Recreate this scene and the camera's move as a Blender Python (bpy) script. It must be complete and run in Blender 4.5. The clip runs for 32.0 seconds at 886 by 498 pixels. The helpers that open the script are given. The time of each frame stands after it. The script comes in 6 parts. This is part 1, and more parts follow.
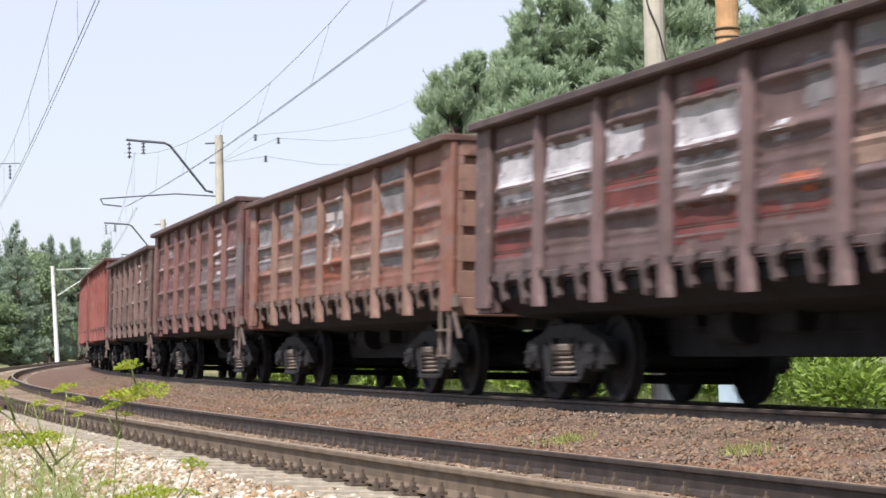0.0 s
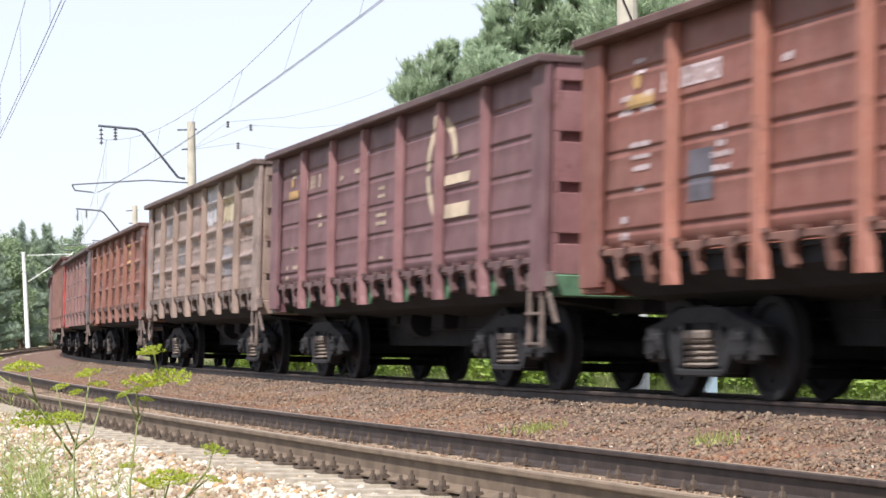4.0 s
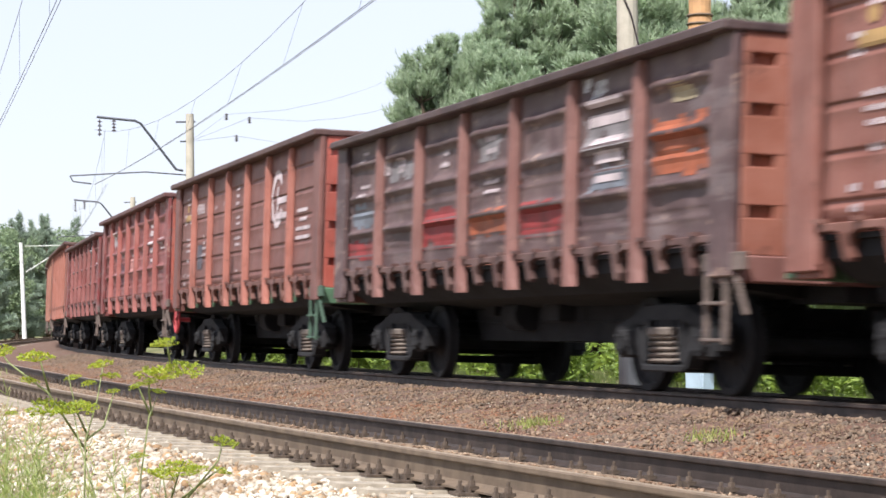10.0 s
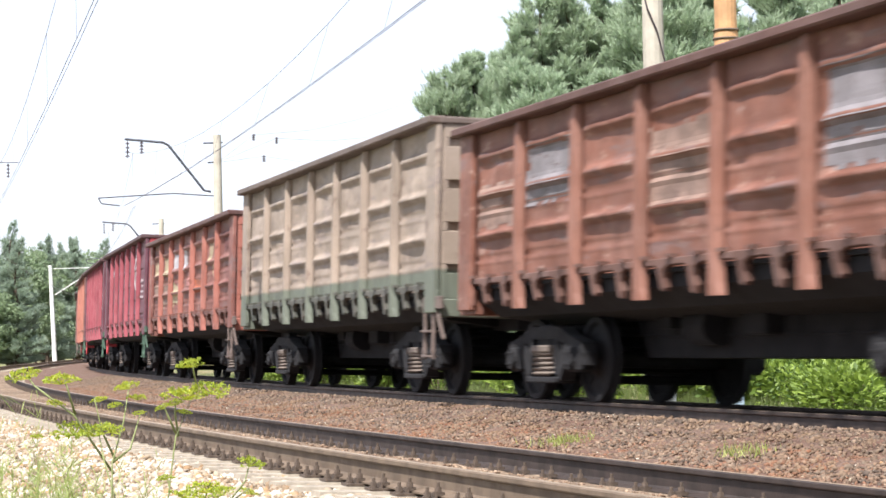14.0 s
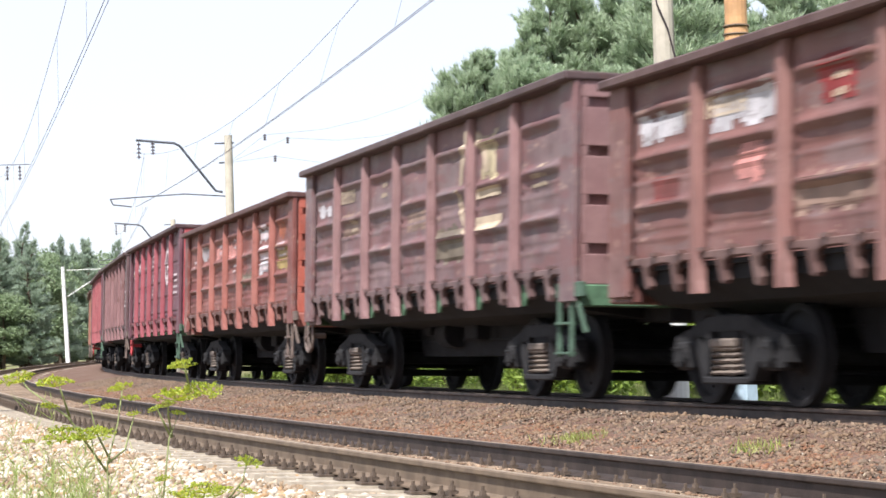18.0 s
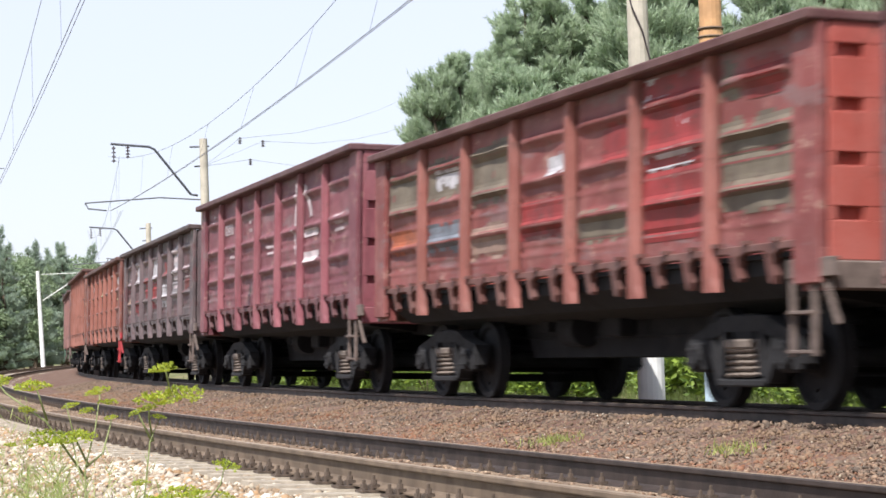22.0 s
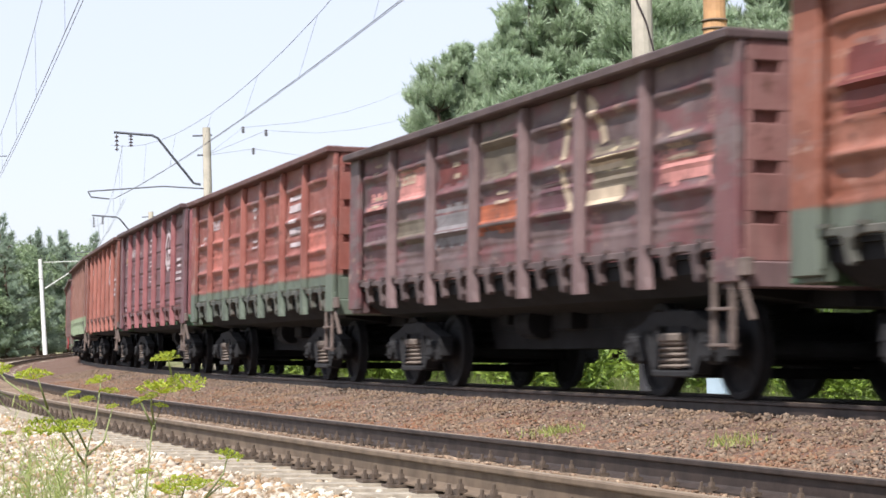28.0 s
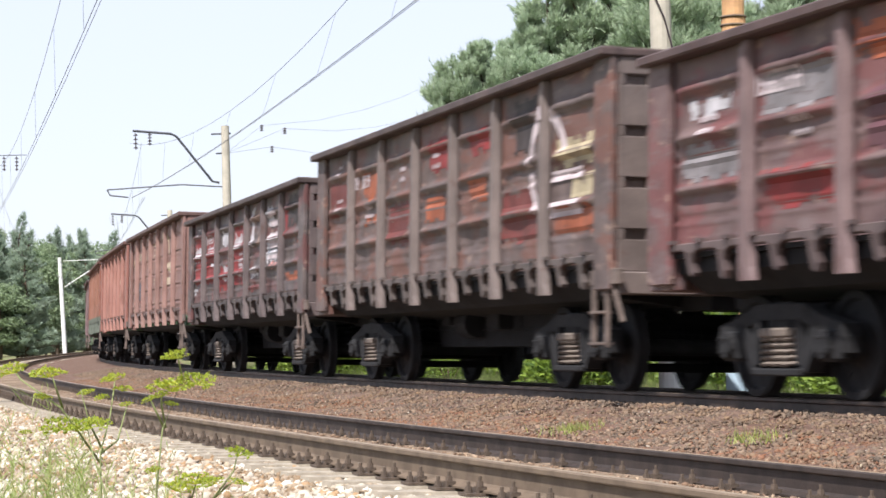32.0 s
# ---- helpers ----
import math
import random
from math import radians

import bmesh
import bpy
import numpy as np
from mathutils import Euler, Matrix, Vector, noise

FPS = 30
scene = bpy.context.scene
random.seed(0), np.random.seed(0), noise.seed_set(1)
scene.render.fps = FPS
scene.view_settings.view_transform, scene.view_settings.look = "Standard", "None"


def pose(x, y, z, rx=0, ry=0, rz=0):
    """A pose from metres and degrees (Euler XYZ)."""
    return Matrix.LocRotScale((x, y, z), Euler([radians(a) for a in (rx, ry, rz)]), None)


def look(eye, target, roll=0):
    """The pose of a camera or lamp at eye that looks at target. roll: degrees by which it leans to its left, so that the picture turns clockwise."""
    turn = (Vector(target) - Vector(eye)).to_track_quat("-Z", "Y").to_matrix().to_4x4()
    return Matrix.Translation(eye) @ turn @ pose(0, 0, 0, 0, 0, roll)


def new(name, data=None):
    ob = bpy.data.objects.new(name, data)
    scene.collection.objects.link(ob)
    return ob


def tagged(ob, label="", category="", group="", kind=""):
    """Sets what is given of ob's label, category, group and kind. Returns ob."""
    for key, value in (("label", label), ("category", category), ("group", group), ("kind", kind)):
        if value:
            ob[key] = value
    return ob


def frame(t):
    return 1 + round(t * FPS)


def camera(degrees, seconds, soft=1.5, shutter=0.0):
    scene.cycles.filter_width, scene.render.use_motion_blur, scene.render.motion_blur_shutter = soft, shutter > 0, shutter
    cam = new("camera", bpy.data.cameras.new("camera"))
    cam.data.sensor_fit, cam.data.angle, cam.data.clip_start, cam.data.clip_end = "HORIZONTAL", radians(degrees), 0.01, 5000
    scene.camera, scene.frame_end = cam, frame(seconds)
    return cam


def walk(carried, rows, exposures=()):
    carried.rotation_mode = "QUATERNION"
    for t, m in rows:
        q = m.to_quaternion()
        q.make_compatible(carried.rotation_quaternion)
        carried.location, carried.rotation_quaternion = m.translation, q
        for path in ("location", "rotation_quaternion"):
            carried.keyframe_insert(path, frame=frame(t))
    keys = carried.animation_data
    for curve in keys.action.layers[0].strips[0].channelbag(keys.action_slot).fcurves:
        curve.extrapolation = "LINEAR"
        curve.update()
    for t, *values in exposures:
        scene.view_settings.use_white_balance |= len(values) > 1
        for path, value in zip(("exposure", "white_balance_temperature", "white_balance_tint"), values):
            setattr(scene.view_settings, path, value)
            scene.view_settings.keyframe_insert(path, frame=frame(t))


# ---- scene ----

# ---- camera: it stands beside the line and only turns ----
EYE = (0.0, 0.0, 0.7735)
PATH = [
    (0, 92.520, 1.439, 0.384), (0.5, 92.561, 1.317, 0.068), (1, 92.502, 1.395, -0.237), (1.5, 92.481, 1.381, -0.353),
    (2, 92.454, 1.689, -0.303), (2.5, 92.374, 1.649, -0.634), (3, 92.329, 1.587, -0.962), (3.5, 92.282, 1.321, -0.712),
    (5.5, 91.928, 0.988, 1.029), (6, 91.928, 0.775, 1.506), (6.5, 91.922, 0.750, 1.311), (7, 91.928, 0.967, 0.965),
    (7.5, 91.974, 0.929, 0.506), (8, 91.941, 1.160, 0.429), (8.5, 91.934, 0.677, 0.065), (9, 91.834, 0.939, 0.030),
    (9.5, 91.807, 0.982, -0.096), (10, 92.035, 0.628, -0.461), (10.5, 92.123, 0.644, -0.712), (11, 92.078, 0.849, -0.831),
    (11.5, 92.077, 0.966, -1.079), (12, 92.228, 0.579, -1.257), (12.5, 92.356, 0.955, -0.755), (13, 92.459, 0.758, -0.335),
    (13.5, 92.507, 1.232, 0.271), (15.5, 92.685, 1.181, 0.418), (16, 92.784, 1.082, 0.278), (16.5, 92.819, 1.060, -0.893),
    (17, 92.511, 0.909, -0.809), (17.5, 92.431, 1.242, -0.005), (18, 92.496, 1.708, 0.659), (18.5, 92.663, 1.470, 0.681),
    (19, 92.795, 1.567, 0.769), (19.5, 92.782, 1.468, 0.676), (20, 92.746, 1.835, 0.446), (20.5, 92.740, 1.878, 0.163),
    (21, 92.768, 1.919, 0.208), (21.5, 92.708, 1.834, -0.075), (22, 92.554, 1.911, 0.017), (22.5, 92.511, 2.204, 0.418),
    (23, 92.511, 2.010, 0.451), (23.5, 92.596, 1.902, 0.216), (24, 92.635, 1.932, 0.198), (24.5, 92.551, 1.903, 0.168),
    (25, 92.373, 1.814, 0.114), (25.5, 92.274, 2.069, 0.172), (27.5, 92.282, 1.915, 0.114), (28, 92.299, 1.552, 0.068),
    (28.5, 92.321, 1.427, 0.104), (29, 92.347, 1.790, 0.051), (29.5, 92.384, 1.698, -0.077), (30, 92.345, 1.604, 0.238),
    (30.5, 92.353, 1.331, 0.603), (31, 92.323, 1.445, 0.699), (31.5, 92.291, 1.742, 0.752), (32, 92.246, 1.694, 0.577),
]
cam = camera(23.37, 32.0, soft=1.6, shutter=0.26)
walk(cam, [(t, pose(*EYE, rx, ry, rz)) for t, rx, ry, rz in PATH],
     exposures=[(0.0, 0.36), (2.0, 0.46), (3.0, 0.56), (6.0, 0.54), (9.0, 0.52), (12.0, 0.64), (13.0, 0.84), (13.5, 0.84), (16.0, 0.44), (17.0, 0.6), (18.0, 0.68), (19.0, 0.56), (22.0, 0.5), (23.0, 0.48), (28.0, 0.48), (30.0, 0.52), (32.0, 0.52)])

# ---- sky and sun ----
SUN_FROM = Vector((-0.415, -0.91, 0.0)).normalized()
SUN_UP = radians(56)
world = bpy.data.worlds.new("world")
scene.world = world
world.use_nodes = True
sky = world.node_tree.nodes.new("ShaderNodeTexSky")
sky.sky_type = "NISHITA"
sky.sun_disc = False
sky.sun_elevation = SUN_UP
sky.sun_rotation = math.atan2(SUN_FROM.x, SUN_FROM.y)
sky.air_density, sky.dust_density, sky.ozone_density = 1.0, 1.0, 1.0
haze = world.node_tree.nodes.new("ShaderNodeMix")      # summer haze whitens the whole sky
haze.data_type = "RGBA"
height = world.node_tree.nodes.new("ShaderNodeSeparateXYZ")
world.node_tree.links.new(world.node_tree.nodes.new("ShaderNodeTexCoord").outputs["Generated"], height.inputs[0])
thins = world.node_tree.nodes.new("ShaderNodeMapRange")      # the haze thins towards the zenith
thins.inputs["From Min"].default_value, thins.inputs["From Max"].default_value = 0.3, 1.0
thins.inputs["To Min"].default_value, thins.inputs["To Max"].default_value = 0.7, 0.42
world.node_tree.links.new(height.outputs[2], thins.inputs["Value"])
world.node_tree.links.new(thins.outputs[0], haze.inputs[0])
haze.inputs[7].default_value = (7.3, 7.6, 9.0, 1.0)
world.node_tree.links.new(sky.outputs[0], haze.inputs[6])
world.node_tree.links.new(haze.outputs[2], world.node_tree.nodes["Background"].inputs[0])
world.node_tree.nodes["Background"].inputs[1].default_value = 0.1
sun = new("sun", bpy.data.lights.new("sun", "SUN"))
sun.data.energy, sun.data.angle, sun.data.color = 5.7, radians(0.6), (1.0, 0.965, 0.95)
toward = SUN_FROM * math.cos(SUN_UP) + Vector((0, 0, math.sin(SUN_UP)))
sun.matrix_world = look(toward * 60, (0, 0, 0))

# ---- small tools ----
rng = random.Random(7)
nrg = np.random.RandomState(5)


def lin(r, g, b):
    """Linear colour from 0-255 values."""
    f = lambda c: c / 12.92 if c <= 0.04045 else ((c + 0.055) / 1.055) ** 2.4
    return (f(r / 255), f(g / 255), f(b / 255), 1.0)


def dusty(r, g, b):
    """Wagon paint under a film of grey dust."""
    c = lin(r, g, b)
    return tuple(0.62 * (0.87 * x + 0.13 * y) for x, y in zip(c[:3], (0.2, 0.185, 0.18))) + (1.0,)


def shade(c, k):
    return (c[0] * k, c[1] * k, c[2] * k, 1.0)


def link_mesh(name, verts, faces, material, parent=None, label="", smooth=False):
    me = bpy.data.meshes.new(name)
    me.from_pydata([tuple(v) for v in verts], [], [tuple(f) for f in faces])
    if smooth:
        me.polygons.foreach_set("use_smooth", [True] * len(me.polygons))
    me.update()
    if material:
        me.materials.append(material)
    ob = new(name, me)
    if parent:
        ob.parent = parent
    return tagged(ob, label)


def part(name, bm, material, parent=None, label="", smooth=False):
    me = bpy.data.meshes.new(name)
    bmesh.ops.recalc_face_normals(bm, faces=bm.faces)
    bm.to_mesh(me)
    bm.free()
    if smooth:
        me.polygons.foreach_set("use_smooth", [True] * len(me.polygons))
    me.materials.append(material)
    ob = new(name, me)
    if parent:
        ob.parent = parent
    return tagged(ob, label)


def empty(name, m=None):
    ob = new(name)
    ob.empty_display_size = 0.2
    if m is not None:
        ob.matrix_basis = m
    return ob


def box(bm, x0, x1, y0, y1, z0, z1, bevel=0.0):
    m = Matrix.LocRotScale(((x0 + x1) / 2, (y0 + y1) / 2, (z0 + z1) / 2), None, (abs(x1 - x0), abs(y1 - y0), abs(z1 - z0)))
    vs = bmesh.ops.create_cube(bm, size=1, matrix=m)["verts"]
    if bevel:
        es = {e for v in vs for e in v.link_edges}
        bmesh.ops.bevel(bm, geom=list(es), offset=bevel, segments=1, affect="EDGES")
    return vs


def prism(bm, outline, axis, a, b):
    """A closed outline, extruded along an axis from a to b. The outline's pairs go to the two other axes in order."""
    def put(u, v, w):
        return {"x": (w, u, v), "y": (u, w, v), "z": (u, v, w)}[axis]
    lo = [bm.verts.new(put(u, v, a)) for u, v in outline]
    hi = [bm.verts.new(put(u, v, b)) for u, v in outline]
    n = len(outline)
    for i in range(n):
        bm.faces.new((lo[i], lo[(i + 1) % n], hi[(i + 1) % n], hi[i]))
    bm.faces.new(lo[::-1])
    bm.faces.new(hi)


def tube(bm, points, radii, sides=6, cap=True):
    """A tapered round tube along points."""
    pts = [Vector(p) for p in points]
    if not hasattr(radii, "__len__"):
        radii = [radii] * len(pts)
    rings = []
    for i, p in enumerate(pts):
        d = (pts[min(i + 1, len(pts) - 1)] - pts[max(i - 1, 0)]).normalized()
        u = d.cross(Vector((0, 0, 1)) if abs(d.z) < 0.9 else Vector((1, 0, 0))).normalized()
        w = d.cross(u)
        rings.append([bm.verts.new(p + radii[i] * (math.cos(a) * u + math.sin(a) * w))
                      for a in (2 * math.pi * k / sides for k in range(sides))])
    for a, b in zip(rings, rings[1:]):
        for k in range(sides):
            bm.faces.new((a[k], a[(k + 1) % sides], b[(k + 1) % sides], b[k]))
    if cap:
        bm.faces.new(rings[0][::-1])
        bm.faces.new(rings[-1])


def lathe_y(bm, profile, centre=(0, 0, 0), segments=24, closed=False):
    """Turn (y, radius) pairs round the y axis."""
    cx, cy, cz = centre
    rings = []
    for y, r in profile:
        rings.append([bm.verts.new((cx + r * math.cos(a), cy + y, cz + r * math.sin(a)))
                      for a in (2 * math.pi * k / segments for k in range(segments))])
    for a, b in zip(rings, rings[1:]):
        for k in range(segments):
            bm.faces.new((a[k], a[(k + 1) % segments], b[(k + 1) % segments], b[k]))
    bm.faces.new(rings[0][::-1])
    bm.faces.new(rings[-1])


def ring_bar(bm, centre, radius, thick, axis, segments=20, sides=6):
    c = Vector(centre)
    rows = []
    for k in range(segments):
        a = 2 * math.pi * k / segments
        if axis == "y":
            o, up = Vector((math.cos(a), 0, math.sin(a))), Vector((0, 1, 0))
        else:
            o, up = Vector((math.cos(a), math.sin(a), 0)), Vector((0, 0, 1))
        rows.append([bm.verts.new(c + o * (radius + thick * math.cos(b)) + up * thick * math.sin(b))
                     for b in (2 * math.pi * j / sides for j in range(sides))])
    for k in range(segments):
        a, b = rows[k], rows[(k + 1) % segments]
        for j in range(sides):
            bm.faces.new((a[j], a[(j + 1) % sides], b[(j + 1) % sides], b[j]))


# ---- materials ----
class Nodes:
    def __init__(self, name, rough=0.7, metal=0.0):
        self.mat = bpy.data.materials.new(name)
        self.mat.use_nodes = True
        self.t = self.mat.node_tree
        self.bsdf = self.t.nodes["Principled BSDF"]
        self.bsdf.inputs["Roughness"].default_value = rough
        self.bsdf.inputs["Metallic"].default_value = metal
        self.coord = self.t.nodes.new("ShaderNodeTexCoord").outputs["Object"]

    def put(self, socket, v):
        if isinstance(v, bpy.types.NodeSocket):
            self.t.links.new(v, socket)
        else:
            socket.default_value = v

    def noise(self, scale, detail=3.0, rough=0.6, vector=None, stretch=None):
        n = self.t.nodes.new("ShaderNodeTexNoise")
        n.inputs["Scale"].default_value, n.inputs["Detail"].default_value, n.inputs["Roughness"].default_value = scale, detail, rough
        v = vector or self.coord
        if stretch:
            m = self.t.nodes.new("ShaderNodeMapping")
            m.inputs["Scale"].default_value = stretch
            self.put(m.inputs["Vector"], v)
            v = m.outputs[0]
        self.put(n.inputs["Vector"], v)
        return n.outputs[0]

    def ramp(self, fac, a, b):
        n = self.t.nodes.new("ShaderNodeMapRange")
        n.interpolation_type = "SMOOTHSTEP"
        n.inputs["From Min"].default_value, n.inputs["From Max"].default_value = a, b
        self.put(n.inputs["Value"], fac)
        return n.outputs[0]

    def mix(self, fac, a, b, blend="MIX"):
        n = self.t.nodes.new("ShaderNodeMix")
        n.data_type, n.blend_type = "RGBA", blend
        self.put(n.inputs["Factor"], fac)
        self.put(n.inputs[6], a)
        self.put(n.inputs[7], b)
        return n.outputs[2]

    def math(self, op, a, b=0.0):
        n = self.t.nodes.new("ShaderNodeMath")
        n.operation = op
        self.put(n.inputs[0], a)
        self.put(n.inputs[1], b)
        return n.outputs[0]

    def random(self):
        return self.t.nodes.new("ShaderNodeObjectInfo").outputs["Random"]

    def island(self):
        return self.t.nodes.new("ShaderNodeNewGeometry").outputs["Random Per Island"]

    def shifted(self, amount):
        """Object coordinates, moved by the object's own random number."""
        m = self.t.nodes.new("ShaderNodeMapping")
        c = self.t.nodes.new("ShaderNodeCombineXYZ")
        r = self.math("MULTIPLY", self.random(), amount)
        self.put(c.inputs[0], r)
        self.put(c.inputs[2], r)
        self.put(m.inputs["Vector"], self.coord)
        self.put(m.inputs["Location"], c.outputs[0])
        return m.outputs[0]

    def bump(self, height, strength=0.3, distance=0.01):
        n = self.t.nodes.new("ShaderNodeBump")
        n.inputs["Strength"].default_value, n.inputs["Distance"].default_value = strength, distance
        self.put(n.inputs["Height"], height)
        self.put(self.bsdf.inputs["Normal"], n.outputs[0])

    def done(self, colour, rough=None):
        self.put(self.bsdf.inputs["Base Color"], colour)
        if rough is not None:
            self.put(self.bsdf.inputs["Roughness"], rough)
        return self.mat


def plain(name, colour, rough=0.7, metal=0.0, scale=6.0, vary=0.35, bump=0.15, fine=60.0):
    """A worn surface of one colour with blotches and grain."""
    n = Nodes(name, rough, metal)
    big = n.noise(scale, 4)
    small = n.noise(fine, 2)
    c = n.mix(n.ramp(big, 0.35, 0.7), shade(colour, 1 + vary * 0.4), shade(colour, 1 - vary))
    c = n.mix(n.math("MULTIPLY", small, 0.35), c, shade(colour, 0.55))
    n.bump(small, bump, 0.01)
    return n.done(c, n.math("ADD", n.math("MULTIPLY", big, 0.3), rough - 0.15))


def paint(name, base, patch=None, amount=0.0, band=None, dents=0.5, second=None, mottle=None):
    """Old wagon paint: fading, rain streaks, rust, coal dust, and patches painted over in another colour."""
    n = Nodes(name, 0.62)
    v = n.shifted(37.0)
    fade = n.noise(1.1, 4, 0.6, v)
    streak = n.noise(5.0, 4, 0.65, v, (1.0, 1.0, 0.12))
    rust = n.noise(3.2, 6, 0.7, v)
    fine = n.noise(45.0, 3, 0.6, v)
    c = n.mix(n.ramp(fade, 0.3, 0.7), shade(base, 0.86), shade(base, 1.2))
    c = n.mix(n.ramp(streak, 0.5, 0.75), c, shade(base, 0.62))
    c = n.mix(n.math("MULTIPLY", n.ramp(n.noise(2.2, 5, 0.65, v), 0.3, 0.75), 0.16 + 0.22 * dents), c, lin(142, 126, 120))
    if dents > 0.4:
        c = n.mix(n.math("MULTIPLY", n.ramp(n.noise(2.3, 4, 0.6, v, (0.45, 1.0, 0.9)), 0.47, 0.56), 0.6), c, mottle or shade(base, 0.7))
        c = n.mix(n.math("MULTIPLY", n.ramp(n.noise(1.9, 4, 0.7, v, (0.4, 1.0, 1.6)), 0.54, 0.64), 0.5), c, lin(112, 100, 100))
        c = n.mix(n.math("MULTIPLY", n.ramp(n.noise(5.0, 5, 0.75, v, (0.5, 1.0, 0.9)), 0.58, 0.66), 0.45), c, lin(178, 150, 134))
    if patch or second:
        xyz = n.t.nodes.new("ShaderNodeSeparateXYZ")
        n.put(xyz.inputs[0], n.coord)
        rnd = n.random()
        worn = n.math("MULTIPLY", n.noise(7.0, 4, 0.7, v), 0.35)
    for colour, share, k in ((patch, amount, 1.0), (second, 0.4, 13.7)):
        if not colour:
            continue
        # a rough repainted rectangle inside a bay, on some bays only
        one = n.math("FRACT", n.math("MULTIPLY", rnd, k))
        two = n.math("FRACT", n.math("MULTIPLY", rnd, k * 7.3 + 2))
        mid = n.math("ADD", 1.75, two)
        tall = n.math("ADD", 0.25, n.math("MULTIPLY", n.math("FRACT", n.math("MULTIPLY", rnd, k * 3.1 + 5)), 0.45))
        dz = n.math("DIVIDE", n.math("ABSOLUTE", n.math("SUBTRACT", xyz.outputs[2], mid)), tall)
        dx = n.math("DIVIDE", n.math("ABSOLUTE", xyz.outputs[0]), 0.72)
        inside = n.ramp(n.math("ADD", n.math("MAXIMUM", dx, dz), worn), 1.2, 1.12)
        mask = n.math("MULTIPLY", inside, n.math("LESS_THAN", one, share))
        c = n.mix(n.math("MULTIPLY", mask, 0.88), c, n.mix(n.ramp(n.noise(4.0, 4, 0.7, v), 0.35, 0.65), colour, shade(colour, 0.62)))
    c = n.mix(n.math("MULTIPLY", n.ramp(rust, 0.56, 0.72), 0.75), c, lin(78, 48, 38))
    c = n.mix(n.math("MULTIPLY", n.ramp(fine, 0.5, 0.8), 0.35), c, shade(base, 0.4))
    if band:
        xyz = n.t.nodes.new("ShaderNodeSeparateXYZ")
        n.put(xyz.inputs[0], n.coord)
        low = n.math("SUBTRACT", 1.0, n.ramp(n.math("ADD", xyz.outputs[2], n.math("MULTIPLY", fine, 0.08)), 1.62, 1.68))
        c = n.mix(low, c, n.mix(n.ramp(streak, 0.45, 0.7), band, shade(band, 0.6)))
    n.bump(n.math("ADD", n.math("MULTIPLY", fade, dents), n.math("MULTIPLY", fine, 0.12)), 0.5, 0.05)
    return n.done(c)


def stone_material(name, colours, rough=0.85):
    n = Nodes(name, rough)
    r = n.island()
    k = n.t.nodes.new("ShaderNodeValToRGB")
    k.color_ramp.interpolation = "CONSTANT"
    el = k.color_ramp.elements
    while len(el) < len(colours):
        el.new(0.5)
    for i, c in enumerate(colours):
        el[i].position, el[i].color = i / len(colours), c
    n.put(k.inputs[0], r)
    g = n.noise(30.0, 3)
    stain = n.math("MULTIPLY", n.ramp(n.noise(0.9, 5, 0.7), 0.46, 0.62), 0.7)
    c = n.mix(n.math("MULTIPLY", n.ramp(g, 0.45, 0.75), 0.5), k.outputs[0], shade(colours[0], 0.6))
    c = n.mix(stain, c, shade(tuple(a * b for a, b in zip(colours[-1], (1.0, 0.86, 0.7))), 0.85))
    n.bump(g, 0.3, 0.01)
    return n.done(c)


def leaf_material(name, colour, alt, rough=0.55):
    n = Nodes(name, rough)
    c = n.mix(n.island(), colour, alt)
    c = n.mix(n.math("MULTIPLY", n.random(), 0.4), c, shade(alt, 0.8))
    mat = n.done(c)
    tr = n.t.nodes.new("ShaderNodeBsdfTranslucent")
    n.put(tr.inputs[0], c)
    ms = n.t.nodes.new("ShaderNodeMixShader")
    ms.inputs[0].default_value = 0.38
    n.put(ms.inputs[1], n.bsdf.outputs[0])
    n.put(ms.inputs[2], tr.outputs[0])
    n.put(n.t.nodes["Material Output"].inputs[0], ms.outputs[0])
    return mat


def ground_material():
    n = Nodes("ground", 0.95)
    a, b, c3 = n.noise(0.06, 4), n.noise(0.9, 5), n.noise(14.0, 4)
    c = n.mix(n.ramp(a, 0.4, 0.6), lin(92, 104, 52), lin(120, 112, 74))
    c = n.mix(n.ramp(b, 0.4, 0.7), c, lin(74, 84, 44))
    c = n.mix(n.math("MULTIPLY", n.ramp(c3, 0.4, 0.7), 0.5), c, lin(130, 118, 90))
    n.bump(c3, 0.5, 0.05)
    return n.done(c)


def gravel_bed_material(name, c1, c2, c3):
    n = Nodes(name, 0.95)
    v = n.t.nodes.new("ShaderNodeTexVoronoi")
    v.inputs["Scale"].default_value = 22.0
    n.put(v.inputs["Vector"], n.coord)
    cell = n.t.nodes.new("ShaderNodeSeparateColor")
    n.put(cell.inputs[0], v.outputs["Color"])
    big = n.noise(0.7, 4)
    c = n.mix(cell.outputs[0], c1, c2)
    c = n.mix(n.ramp(big, 0.42, 0.62), c, n.mix(cell.outputs[1], c3, shade(c3, 0.6)))
    # Gaps between the stones are darkened in the colour, standing in for their shade.
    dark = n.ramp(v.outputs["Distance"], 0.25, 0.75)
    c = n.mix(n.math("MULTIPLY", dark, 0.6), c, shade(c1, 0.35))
    n.bump(n.math("SUBTRACT", 1.0, v.outputs["Distance"]), 0.9, 0.03)
    return n.done(c)


